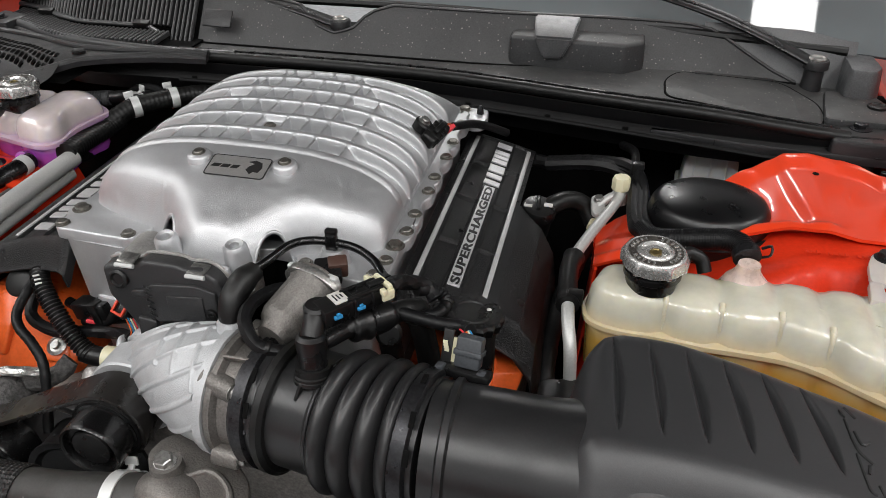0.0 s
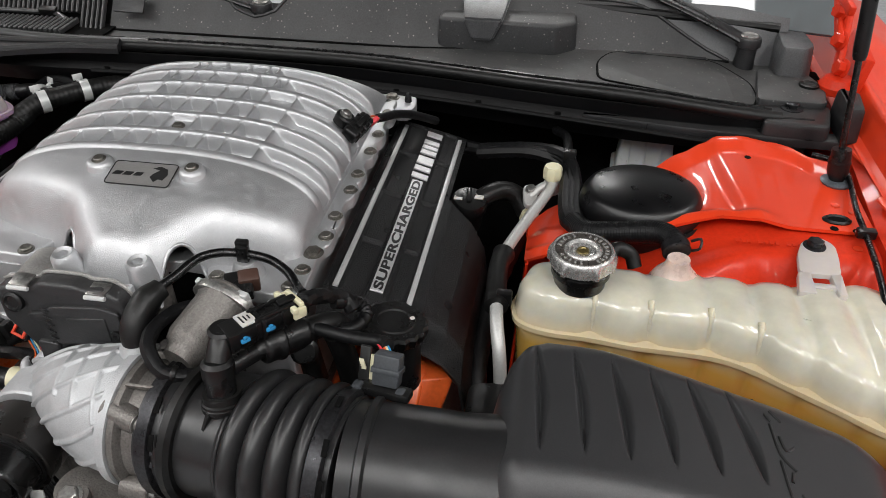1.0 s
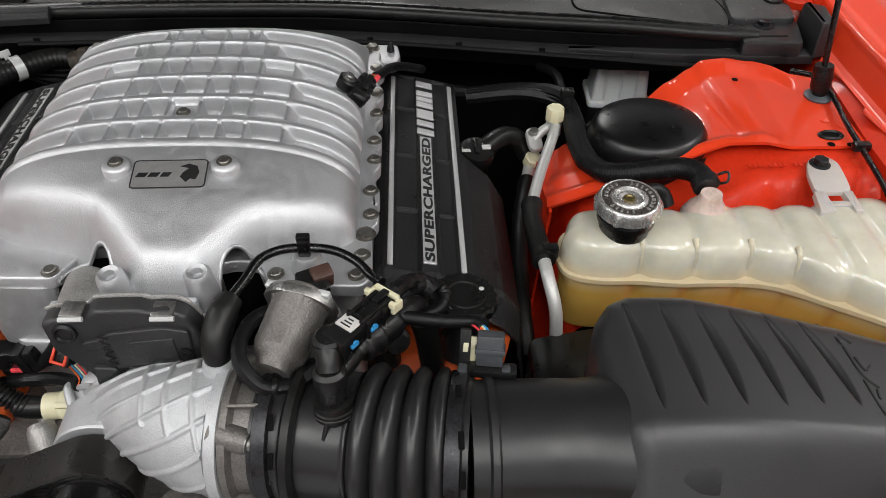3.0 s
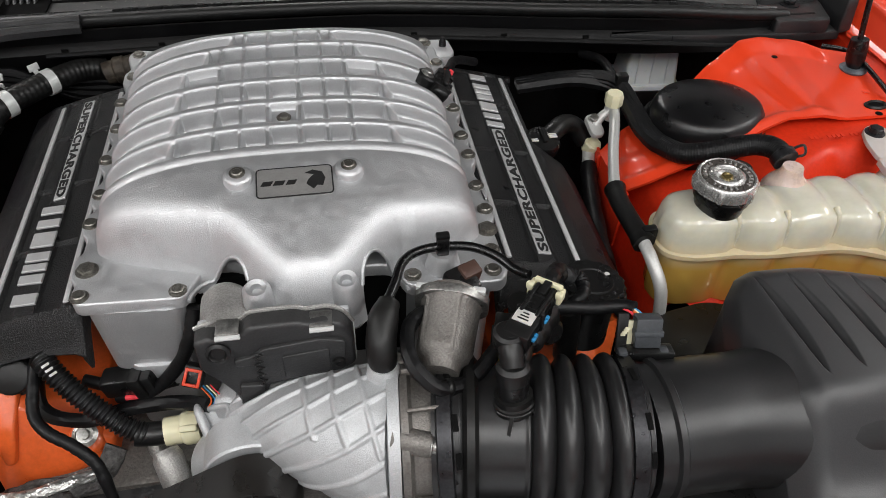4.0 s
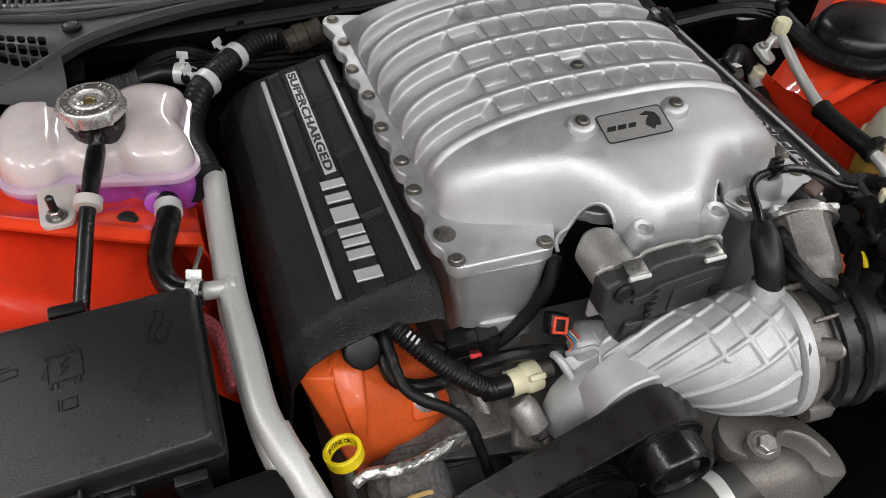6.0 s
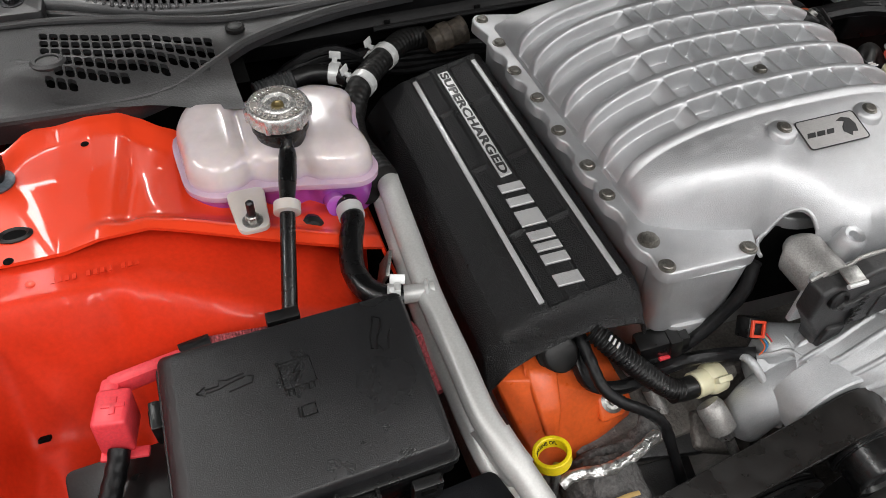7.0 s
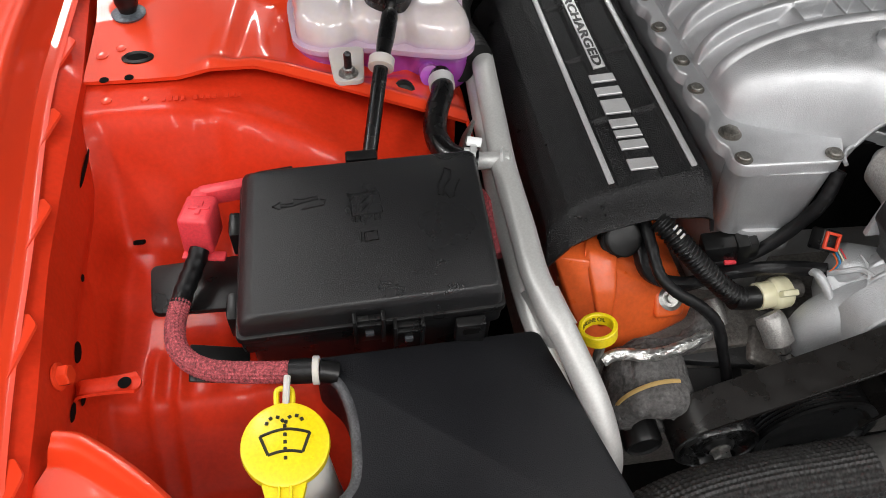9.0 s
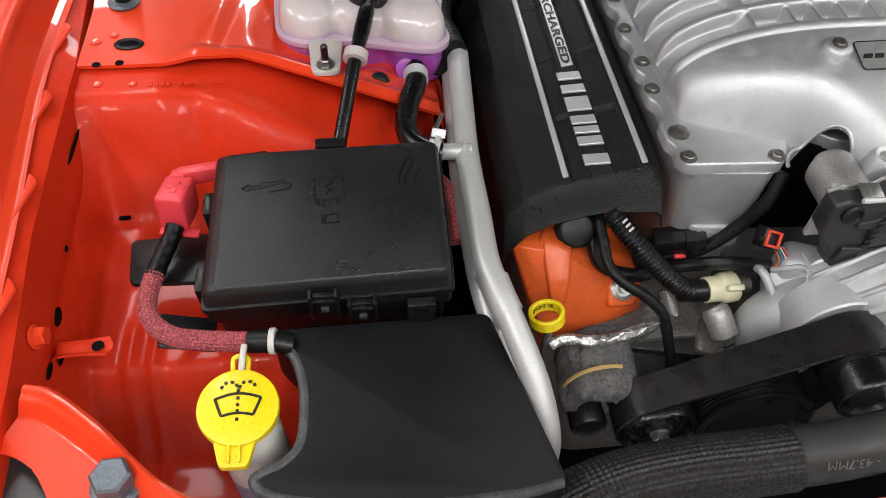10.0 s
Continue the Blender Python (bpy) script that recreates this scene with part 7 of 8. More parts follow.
case = part("case", on_face(face_out, -0.048, 0.018, 0.004), COVER_GREY, actuator)
part("case_ridge", on_face([(-0.030, 0.8395), (0.038, 0.8490), (0.040, 0.884), (0.020, 0.889), (-0.026, 0.884), (-0.036, 0.876), (-0.050, 0.874), (-0.050, 0.866), (-0.034, 0.866)], -0.065, 0.0045, 0.0015), COVER_GREY, actuator)
part("case_step", on_face([(-0.012, 0.846), (0.026, 0.851), (0.026, 0.878), (-0.012, 0.874)], -0.0690, 0.0018, 0.0008, 0.002), COVER_GREY, actuator)
part("case_socket", along(lathe([(0.0095, 0), (0.0095, 0.006), (0.007, 0.0075), (0.0055, 0.005), (0, 0.005)], 20), (-0.060, -0.064, 0.884), (-0.060, -0.080, 0.888)), BLACK, actuator)
part("case_foot", on_face([(-0.052, 0.815), (-0.033, 0.818), (-0.030, 0.840), (-0.050, 0.842)], -0.064, 0.006, 0.0018, 0.003), COVER_GREY, actuator)
for k in range(5):
    part("vent_rib", tube([(-0.034, -0.0700, 0.843 + 0.008 * k), (-0.027, -0.0700, 0.847 + 0.008 * k), (-0.034, -0.0700, 0.850 + 0.008 * k)], 0.0009, 6, 1, fit_curve=False), GRAIN_BLACK, actuator)
part("pin", moved(lathe([(0.0055, 0), (0.0055, 0.003), (0.003, 0.0035), (0, 0.002)], 16), 0.033, -0.0690, 0.860, 90), BLACK, actuator)
part("back_plate", rbox(0.120, 0.006, 0.062, 0.002, m=pose(-0.015, -0.046, 0.868)), CAST_LIGHT, actuator)
part("top_edge", tube([(x, -0.0485, z + 0.0005) for x, z in face_out[:10]], 0.0020, 8, 3), CAST_MID, actuator)
for cx, cz in ((-0.050, 0.904), (0.022, 0.902)):
    part("spring_clip", rbox(0.018, 0.015, 0.0022, 0.0008, m=pose(cx, -0.060, cz + 0.001, 8, 0, -3)), STEEL, actuator, "bright spring clip")
    part("clip_roll", tube([(cx - 0.0095, -0.0685, cz - 0.002), (cx + 0.0095, -0.0685, cz - 0.002)], 0.0022, 8, 2), CLIP_WHITE, actuator)
for cz in (0.852, 0.872):
    part("side_clip", rbox(0.004, 0.020, 0.008, 0.001, m=pose(0.046, -0.050, cz)), CLIP_WHITE, actuator)
part("motor", tube([(-0.055, -0.008, 0.880), (-0.055, -0.011, 0.883), (-0.055, -0.025, 0.883), (-0.054, -0.050, 0.882)], 0.0215, 28, 5, shape=lambda u: 0.55 + 0.45 * smooth(0, 0.14, u)), CAST_MID, actuator, "grey cast motor housing")
part("mount_eye", moved(lathe([(0.009, 0), (0.009, 0.018), (0.0045, 0.018), (0.0045, 0.012), (0, 0.012)], 18), 0.043, -0.026, 0.888), CAST_DARK, actuator)
part("mount_post", moved(lathe([(0.012, 0), (0.011, 0.045), (0, 0.046)], 18), 0.047, -0.012, 0.845), CAST_DARK, actuator)

# ---- round cast unit beside the duct ----
canister = thing("bypass_valve", (0.12, -0.08, 0.84), "raw cast bypass valve canister with a sheet-metal cap", "valve")
CAN_TOP, CAN_END = Vector((0.1300, -0.0470, 0.8900)), Vector((0.1100, -0.1080, 0.8740))
can = along(lathe([(0.0255, 0.0), (0.0255, 0.004), (0.0235, 0.006), (0.0225, 0.045), (0.0210, 0.052), (0.0160, 0.056), (0.0150, 0.064), (0.0, 0.066)], 96, ripple=lambda a, r, z: 0.0012 * smooth(0.93, 0.99, math.cos(a * 5)) * (1 if r > 0.021 else 0)), CAN_TOP, CAN_END)
part("body", can, CAST_GRIME, canister, angle=50)
lug = slab(round_outline([(-0.031, -0.012, 0.006), (-0.016, -0.025, 0.010), (0.016, -0.025, 0.010), (0.031, -0.010, 0.006), (0.031, 0.012, 0.006), (0.014, 0.026, 0.010), (-0.016, 0.026, 0.010), (-0.031, 0.012, 0.006)], 0.006, 3), -0.0045, 0.0035, 0.0012)
part("cap_plate", along(lug, CAN_TOP, CAN_END), STEEL, canister, "pressed steel cap plate")
part("cap_dome", along(lathe([(0.0240, -0.004), (0.0235, -0.009), (0.0190, -0.012), (0.0, -0.013)], 40), CAN_TOP, CAN_END), CAST_DARK, canister)
for sx, sy in ((0.025, -0.012), (-0.025, 0.010), (0.022, 0.014)):
    part("cap_tab", along(rbox(0.011, 0.013, 0.006, 0.0015, m=pose(sx, sy, -0.005)), CAN_TOP, CAN_END), CLIP_WHITE, canister)
part("plug", rbox(0.024, 0.026, 0.014, 0.003, m=pose(0.140, -0.036, 0.903, 15, 0, 25)), BLACK, canister)
part("plug_step", rbox(0.018, 0.014, 0.018, 0.002, m=pose(0.147, -0.029, 0.905, 15, 0, 25)), material("brown_plug_insert", (0.06, 0.03, 0.022), rough=0.5, vary=0.2, blotch=50), canister)

# ---- cable over the lid ----
cable = thing("sensor_cable", (0.13, 0.0, 0.88), "black sensor cable clipped over the lid corner", "cable")
part("boot", tube([(0.067, -0.094, 0.868), (0.067, -0.092, 0.880), (0.067, -0.084, 0.894), (0.071, -0.068, 0.904), (0.077, -0.054, 0.907)], 0.0118, 20, 8, shape=lambda u: 0.82 + 0.22 * smooth(0, 0.3, u) - 0.25 * smooth(0.75, 1.0, u)), RUBBER, cable, "fat rubber boot")
part("wire", tube([(0.076, -0.052, 0.907), (0.084, -0.036, 0.909), (0.093, -0.014, 0.911), (0.108, -0.002, 0.911), (0.130, 0.002, 0.910), (0.155, 0.000, 0.908), (0.175, -0.010, 0.904), (0.188, -0.024, 0.900), (0.198, -0.036, 0.903)], 0.0042, 12, 8), SHINY_RUBBER, cable)
part("clip", rbox(0.011, 0.010, 0.018, 0.002, m=pose(0.130, 0.002, 0.911)), BLACK, cable)
part("clip_head", rbox(0.012, 0.007, 0.006, 0.0015, m=pose(0.130, 0.003, 0.921)), BLACK, cable)
part("lower_loop", tube([(0.118, -0.048, 0.886), (0.104, -0.055, 0.891), (0.092, -0.068, 0.893), (0.087, -0.090, 0.895), (0.090, -0.110, 0.892), (0.1046, -0.1235, 0.8815), (0.120, -0.121, 0.8745), (0.1345, -0.113, 0.872), (0.150, -0.100, 0.876), (0.161, -0.090, 0.880)], 0.0062, 16, 10, relief=lambda q, a: 0.0003 * math.sin(a * 6) + 0.0002 * math.sin(q * 2600)), LOOM, cable, "ribbed black loom")
part("loop_band", along(lathe([(0.0068, 0), (0.0074, 0.001), (0.0074, 0.004), (0.0068, 0.005)], 16), (0.112, -0.1225, 0.878), (0.120, -0.121, 0.8745)), BLACK, cable)
# ---- purge valve and plugs over the hose ----
purge = thing("purge_valve", (0.18, -0.10, 0.88), "black purge valve with plugs, blue locks and a cream clip", "valve")
part("riser", tube([(0.1628, -0.1385, 0.872), (0.1618, -0.1350, 0.886), (0.1612, -0.1330, 0.901)], 0.0118, 24, 4), BLACK, purge)
part("riser_elbow", along(lathe([(0.0, -0.004), (0.0125, -0.003), (0.0130, 0.0), (0.0130, 0.009), (0.010, 0.012), (0.0, 0.0125)], 28), (0.1613, -0.1332, 0.897), (0.1608, -0.1310, 0.908)), BLACK, purge)
part("branch_pipe", tube([(0.1613, -0.1330, 0.898), (0.170, -0.1200, 0.896), (0.178, -0.1030, 0.893), (0.186, -0.0900, 0.890)], 0.0078, 20, 6), BLACK, purge)
part("drum", tube([(0.1800, -0.0985, 0.892), (0.1810, -0.0970, 0.892), (0.1880, -0.0870, 0.890), (0.2000, -0.0720, 0.887), (0.2075, -0.0630, 0.885)], 0.0140, 28, 8, shape=lambda u: 0.72 + 0.28 * smooth(0.0, 0.08, u) + 0.13 * smooth(0.30, 0.33, u) - 0.13 * smooth(0.42, 0.45, u) - 0.12 * smooth(0.9, 1.0, u)), BLACK, purge, "stepped black drum")
for k in range(5):
    a = radians(-50 + 30 * k)
    part("drum_rib", along(rbox(0.003, 0.0022, 0.017, 0.0006, m=pose(0.0152 * math.cos(a), 0.0152 * math.sin(a), 0.010)), (0.1810, -0.0970, 0.892), (0.2000, -0.0720, 0.887)), BLACK, purge)
part("drum_hose", tube([(0.206, -0.064, 0.885), (0.218, -0.050, 0.882), (0.226, -0.036, 0.872), (0.228, -0.026, 0.850)], 0.0105, 18, 6), RUBBER, purge)
part("column", tube([(0.1608, -0.1310, 0.905), (0.1606, -0.1230, 0.913), (0.1610, -0.1150, 0.918)], 0.0098, 18, 4), BLACK, purge)
part("riser_cap", moved(lathe([(0.0115, -0.006), (0.0120, 0.0), (0.0118, 0.006), (0.0095, 0.0085), (0.0, 0.009)], 28), 0.1605, -0.1130, 0.9175), BLACK, purge)
PLUG = Matrix.Translation((0.1795, -0.0985, 0.9175)) @ pose(0, 0, 0, 0, 2, 51)
for name, sx, sy, sz, px, py, pz, mat in (("block", 0.024, 0.022, 0.017, -0.014, 0.0, 0.0, BLACK), ("plug_body", 0.040, 0.019, 0.0155, 0.014, 0.0, 0.0, BLACK), ("plug_ridge", 0.036, 0.004, 0.004, 0.016, 0.0065, 0.009, BLACK), ("plug_ridge", 0.036, 0.004, 0.004, 0.016, -0.0065, 0.009, BLACK),
                                          ("plug_collar", 0.004, 0.0235, 0.019, 0.004, 0.0, 0.0, BLACK), ("plug_collar", 0.004, 0.0225, 0.018, 0.022, 0.0, 0.0, BLACK), ("plug_latch", 0.016, 0.007, 0.003, 0.030, 0.0, 0.0105, BLACK), ("plug_end", 0.014, 0.015, 0.013, 0.040, 0.0, -0.001, RUBBER)):
    part(name, rbox(sx, sy, sz, 0.0018, m=PLUG @ pose(px, py, pz)), mat, purge)
part("label_plate", rbox(0.013, 0.016, 0.0016, 0.0005, m=PLUG @ pose(-0.006, 0.001, 0.0092)), WHITE_NYLON, purge, "small white label")
for k in range(3):
    part("label_mark", rbox(0.0012, 0.009 - 0.002 * k, 0.0004, 0.0, m=PLUG @ pose(-0.0095 + 0.0032 * k, 0.001, 0.0102)), INK, purge)
for bx in (-0.014, 0.008):
    part("blue_lock", rbox(0.008, 0.003, 0.0036, 0.0010, m=PLUG @ pose(bx, -0.0120, 0.0005)), BLUE, purge, "blue lock tab")
    part("lock_bump", rbox(0.0036, 0.0024, 0.0024, 0.0008, m=PLUG @ pose(bx, -0.0125, 0.0034)), BLUE, purge)
clip = rbox(0.0045, 0.024, 0.005, 0.0014, m=PLUG @ pose(0.038, 0.0, 0.0085))
for sgn in (-1, 1):
    add(clip, rbox(0.012, 0.0042, 0.010, 0.0016, m=PLUG @ pose(0.0345, sgn * 0.0125, 0.003)))
    add(clip, rbox(0.005, 0.0065, 0.006, 0.0014, m=PLUG @ pose(0.030, sgn * 0.0125, 0.0075)))
part("cream_clip", clip, CREAM, purge, "cream plastic lock clip")
second = Matrix.Translation((0.168, -0.078, 0.884)) @ pose(0, 0, 0, -8, 0, -18)
part("second_plug", rbox(0.017, 0.030, 0.016, 0.002, m=second), BLACK, purge)
part("second_ridge", rbox(0.020, 0.004, 0.019, 0.0012, m=second @ pose(0, -0.006, 0)), BLACK, purge)
part("second_wire", tube([(0.163, -0.091, 0.884), (0.162, -0.098, 0.882), (0.160, -0.104, 0.878)], 0.0022, 8, 4), YELLOW, purge, "yellow wire")
part("tail", tube([(0.205, -0.066, 0.917), (0.212, -0.052, 0.913), (0.220, -0.036, 0.903), (0.230, -0.024, 0.893), (0.240, -0.030, 0.884)], 0.0068, 14, 8, relief=lambda q, a: 0.0006 * math.sin(a * 5 + q * 300)), LOOM, purge, "taped lead")
part("return_hose", tube([(0.224, -0.036, 0.896), (0.238, -0.022, 0.887), (0.250, -0.026, 0.880), (0.246, -0.044, 0.879), (0.226, -0.058, 0.880)], 0.0058, 14, 8, relief=lambda q, a: 0.0006 * math.sin(q * 1500)), LOOM, purge)
part("front_loom", tube([(0.205, -0.060, 0.888), (0.226, -0.062, 0.886), (0.250, -0.064, 0.884), (0.272, -0.067, 0.886), (0.281, -0.074, 0.889)], 0.0060, 12, 6, relief=lambda q, a: 0.0002 * math.sin(q * 900)), LOOM, purge, "taped wiring loom")
for k, (mat, dx) in enumerate(((ORANGE, 0.0), (BLUE, 0.004), (PINK_RED, -0.003), (CREAM, 0.002))):
    part("wire", tube([(0.272 + dx, -0.068, 0.886), (0.279 + dx, -0.078, 0.889), (0.284 + dx, -0.088, 0.884)], 0.0012, 6, 4), mat, purge)
for x, y in ((0.19, -0.045), (0.23, -0.055)):
    part("dark_hose", tube([(x, y, 0.88), (x + 0.005, y + 0.005, 0.85), (x + 0.01, y + 0.01, 0.80)], 0.011, 12, 5), RUBBER, purge)
part("blind_plug", moved(lathe([(0.012, 0), (0.012, 0.02), (0.009, 0.023), (0, 0.023)], 20), 0.203, -0.060, 0.868, 70, 0, 20), BLACK, purge)

# grey connector on its bracket with a part label
conn = thing("wiring_connector", (0.285, -0.10, 0.86), "grey sealed wiring connector on a black bracket", "connector")
part("upper_half", rbox(0.022, 0.014, 0.027, 0.002, m=pose(0.285, -0.094, 0.883, -22, 0, -8)), GREY_CONN, conn)
part("ridge", rbox(0.0245, 0.016, 0.005, 0.001, m=pose(0.285, -0.0943, 0.883, -22, 0, -8)), GREY_CONN, conn)
part("bracket", rbox(0.044, 0.014, 0.008, 0.002, m=pose(0.284, -0.104, 0.868, -10, 0, -8)), BLACK, conn)
part("bracket_foot", rbox(0.008, 0.010, 0.022, 0.002, m=pose(0.297, -0.108, 0.862, -10, 0, -8)), GREY_CONN, conn)
part("bracket_hook", rbox(0.008, 0.010, 0.014, 0.002, m=pose(0.262, -0.106, 0.868, -10, 0, -8)), GREY_CONN, conn)
part("label_tag", rbox(0.009, 0.004, 0.036, 0.001, m=pose(0.265, -0.091, 0.880, -22, 0, -8)), INK, conn)
for k in range(7):
    part("label_bar", rbox(0.004, 0.0006, 0.0028, 0.0, m=pose(0.265, -0.0935 + 0.0016 * (k - 3), 0.881 - 0.0042 * (k - 3), -22, 0, -8)), CREAM, conn)
part("label_stripe", rbox(0.005, 0.003, 0.022, 0.0005, m=pose(0.2715, -0.091, 0.880, -22, 0, -8)), CREAM, conn)

# fluted cap on the front of the right bank
oilcap = thing("oil_filler_cap", (0.283, -0.008, 0.82), "fluted black filler cap with raised ring lettering", "filler cap")
part("cap", moved(lathe([(0.026, -0.012), (0.030, -0.008), (0.031, 0.0), (0.029, 0.003), (0.020, 0.003), (0.019, 0.0045), (0.016, 0.0045), (0.015, 0.003), (0.0, 0.003)], 72, ripple=lambda a, r, z: 0.0013 * math.cos(a * 18) * smooth(0.025, 0.031, r)), 0.270, -0.008, 0.855, -4, 4), BLACK, oilcap)
dots = bmesh.new()
for k in range(20):
    if k % 5 != 4:
        a = 2 * math.pi * k / 20
        add(dots, rbox(0.003, 0.0035, 0.0007, 0.0), pose(0.0245 * math.cos(a), 0.0245 * math.sin(a), 0.0032, 0, 0, math.degrees(a)))
part("raised_marks", moved(dots, 0.270, -0.008, 0.855, -4, 4), GRAIN_BLACK, oilcap)
part("white_dot", moved(lathe([(0.0025, 0), (0, 0.0006)], 12), 0.286, -0.002, 0.8585), WHITE_NYLON, oilcap)
part("neck", moved(lathe([(0.024, -0.07), (0.024, -0.010)], 24), 0.270, -0.008, 0.855), BLACK, oilcap)

# ---- passenger bank front: hoses, looms, plugs ----
breather = thing("breather_hose", (-0.20, -0.02, 0.73), "ribbed black breather hose ending in a cream quick connector", "hose")
part("ribbed_run", tube([(-0.232, 0.014, 0.812), (-0.224, 0.003, 0.808), (-0.208, -0.011, 0.794), (-0.186, -0.024, 0.773), (-0.165, -0.033, 0.755), (-0.150, -0.037, 0.747)], 0.0096, 20, 60, relief=lambda q, a: 0.0011 * math.sin(q * 1400)), BLACK, breather, angle=70)
part("smooth_end", tube([(-0.160, -0.036, 0.748), (-0.146, -0.036, 0.745), (-0.130, -0.035, 0.744)], 0.0112, 18, 4), BLACK, breather)
part("connector", tube([(-0.134, -0.035, 0.744), (-0.122, -0.034, 0.744), (-0.110, -0.033, 0.744), (-0.104, -0.032, 0.744)], 0.0145, 18, 5, shape=lambda u: 0.92 + 0.18 * smooth(0.5, 0.6, u)), CREAM, breather, "cream quick connector")
part("release_tab", rbox(0.016, 0.006, 0.010, 0.0015, m=pose(-0.110, -0.044, 0.757, 30, 0, 0)), CREAM, breather)
part("nozzle", tube([(-0.106, -0.032, 0.744), (-0.088, -0.030, 0.744)], 0.009, 14, 2), CAST_DARK, breather)
for k in range(3):
    part("white_mark", rbox(0.007, 0.0022, 0.0012, 0.0003, m=pose(-0.223 + 0.003 * k, -0.002 - 0.003 * k, 0.8180 - 0.0028 * k, 35, 0, 40)), WHITE_NYLON, breather)
loom = thing("wiring_loom", (-0.20, -0.03, 0.70), "black taped engine wiring loom below the lid", "harness")
part("run_a", tube([(-0.240, 0.03, 0.806), (-0.240, -0.002, 0.796), (-0.238, -0.028, 0.785), (-0.226, -0.044, 0.778), (-0.205, -0.055, 0.768), (-0.188, -0.066, 0.752), (-0.180, -0.082, 0.725), (-0.172, -0.105, 0.69)], 0.0055, 14, 10, relief=lambda q, a: 0.0003 * math.sin(q * 1600)), LOOM, loom)
part("run_b", tube([(-0.245, 0.03, 0.795), (-0.240, -0.010, 0.768), (-0.205, -0.020, 0.757), (-0.165, -0.016, 0.760), (-0.130, -0.020, 0.768), (-0.100, -0.034, 0.780), (-0.085, -0.044, 0.788)], 0.0066, 14, 8, relief=lambda q, a: 0.0006 * math.sin(a * 5 + q * 90)), LOOM, loom)
part("run_c", tube([(-0.175, -0.004, 0.765), (-0.140, -0.008, 0.775), (-0.112, -0.008, 0.805), (-0.095, -0.008, 0.840), (-0.086, 0.002, 0.868)], 0.0064, 16, 12, relief=lambda q, a: 0.0003 * math.sin(q * 1700)), LOOM, loom)
part("run_d", tube([(-0.205, 0.012, 0.775), (-0.16, 0.0, 0.768), (-0.12, 0.0, 0.775)], 0.006, 12, 6), LOOM, loom)
part("grey_plug", rbox(0.050, 0.022, 0.022, 0.003, m=pose(-0.160, 0.0, 0.782, 0, -12, -8)), BLACK, loom)
part("grey_plug_ridge", rbox(0.012, 0.026, 0.026, 0.002, m=pose(-0.150, -0.002, 0.784, 0, -12, -8)), RUBBER, loom)
part("red_lock", rbox(0.012, 0.004, 0.004, 0.001, m=pose(-0.160, -0.012, 0.772)), PINK_RED, loom)
red_at = Matrix.Translation((-0.094, -0.038, 0.822)) @ pose(0, 0, 0, 48, 14, -12) @ Matrix.Diagonal((0.66, 0.66, 0.8, 1))
bm = rbox(0.026, 0.030, 0.024, 0.003)
bm.transform(red_at @ Matrix.Translation((0, 0, -0.012)))
part("red_plug", bm, BLACK, loom)
bm = bmesh.new()
for x, y, w, h in ((-0.009, 0, 0.004, 0.024), (0.009, 0, 0.004, 0.024), (0, 0.010, 0.018, 0.004), (0, -0.010, 0.018, 0.004)):
    add(bm, rbox(w, h, 0.004, 0.001, m=pose(x, y, 0.002)))
bm.transform(red_at)
part("red_frame", bm, LOCK_RED, loom, "red lock frame")
for k, mat in enumerate((ORANGE, BLUE, CREAM, PINK_RED)):
    part("wire", tube([(-0.090 + 0.003 * k, -0.040, 0.812), (-0.082 + 0.003 * k, -0.046, 0.800), (-0.086 + 0.003 * k, -0.048, 0.790)], 0.0007, 6, 4), mat, loom)

# dipstick handle, foil, felt, brackets
dip = thing("dipstick", (-0.30, -0.064, 0.70), "yellow engine oil dipstick ring handle", "dipstick")
band = lathe([(0.0132, 0.0), (0.0140, 0.0008), (0.0165, 0.0008), (0.0172, 0.0), (0.0168, -0.011), (0.0130, -0.011), (0.0132, 0.0)], 48)
m_dip = Matrix.Translation((-0.3025, -0.0625, 0.766)) @ pose(0, 0, 0, -14, -8, 10)
band.transform(m_dip)
ring = part("ring", band, YELLOW, dip, "bright yellow ring")
word = fitted(lettering("ENGINE OIL", 0.006, 0.0002, 1.0, 0.0001), 0.030, 0.0040)
for v in word.verts:
    a = math.pi * 0.5 - (v.co.x - 0.015) / 0.0160
    r = 0.0130 - v.co.z
    v.co = Vector((math.cos(a) * r, math.sin(a) * r, -0.0070 + v.co.y * 1.2))
word.transform(m_dip)
part("ring_text", word, INK, ring)
part("stem", tube([(-0.300, -0.072, 0.757), (-0.302, -0.078, 0.735), (-0.30, -0.08, 0.68)], 0.0045, 10, 5), STEEL, dip)
foil = thing("heat_shield_line", (-0.25, -0.08, 0.72), "heater line wrapped in crinkled foil", "pipe")
part("foil_wrap", tube([(-0.298, -0.082, 0.738), (-0.285, -0.080, 0.744), (-0.255, -0.084, 0.743), (-0.225, -0.080, 0.745), (-0.192, -0.066, 0.738)], 0.0054, 20, 16, relief=lambda q, a: 0.0013 * noise.noise(Vector((q * 160, a * 1.6, 0.3)))), FOIL, foil, angle=25)
felt = thing("insulated_elbow", (-0.26, -0.11, 0.64), "elbow wrapped in grey felt with tan tape", "pipe")
drum = lathe([(0.012, -0.030), (0.034, -0.026), (0.0385, -0.012), (0.0380, 0.010), (0.0385, 0.028), (0.0365, 0.036), (0.030, 0.040), (0.019, 0.040), (0.017, 0.030), (0.0, 0.030)], 72)
bmesh.ops.subdivide_edges(drum, edges=drum.edges, cuts=1, use_grid_fill=True)
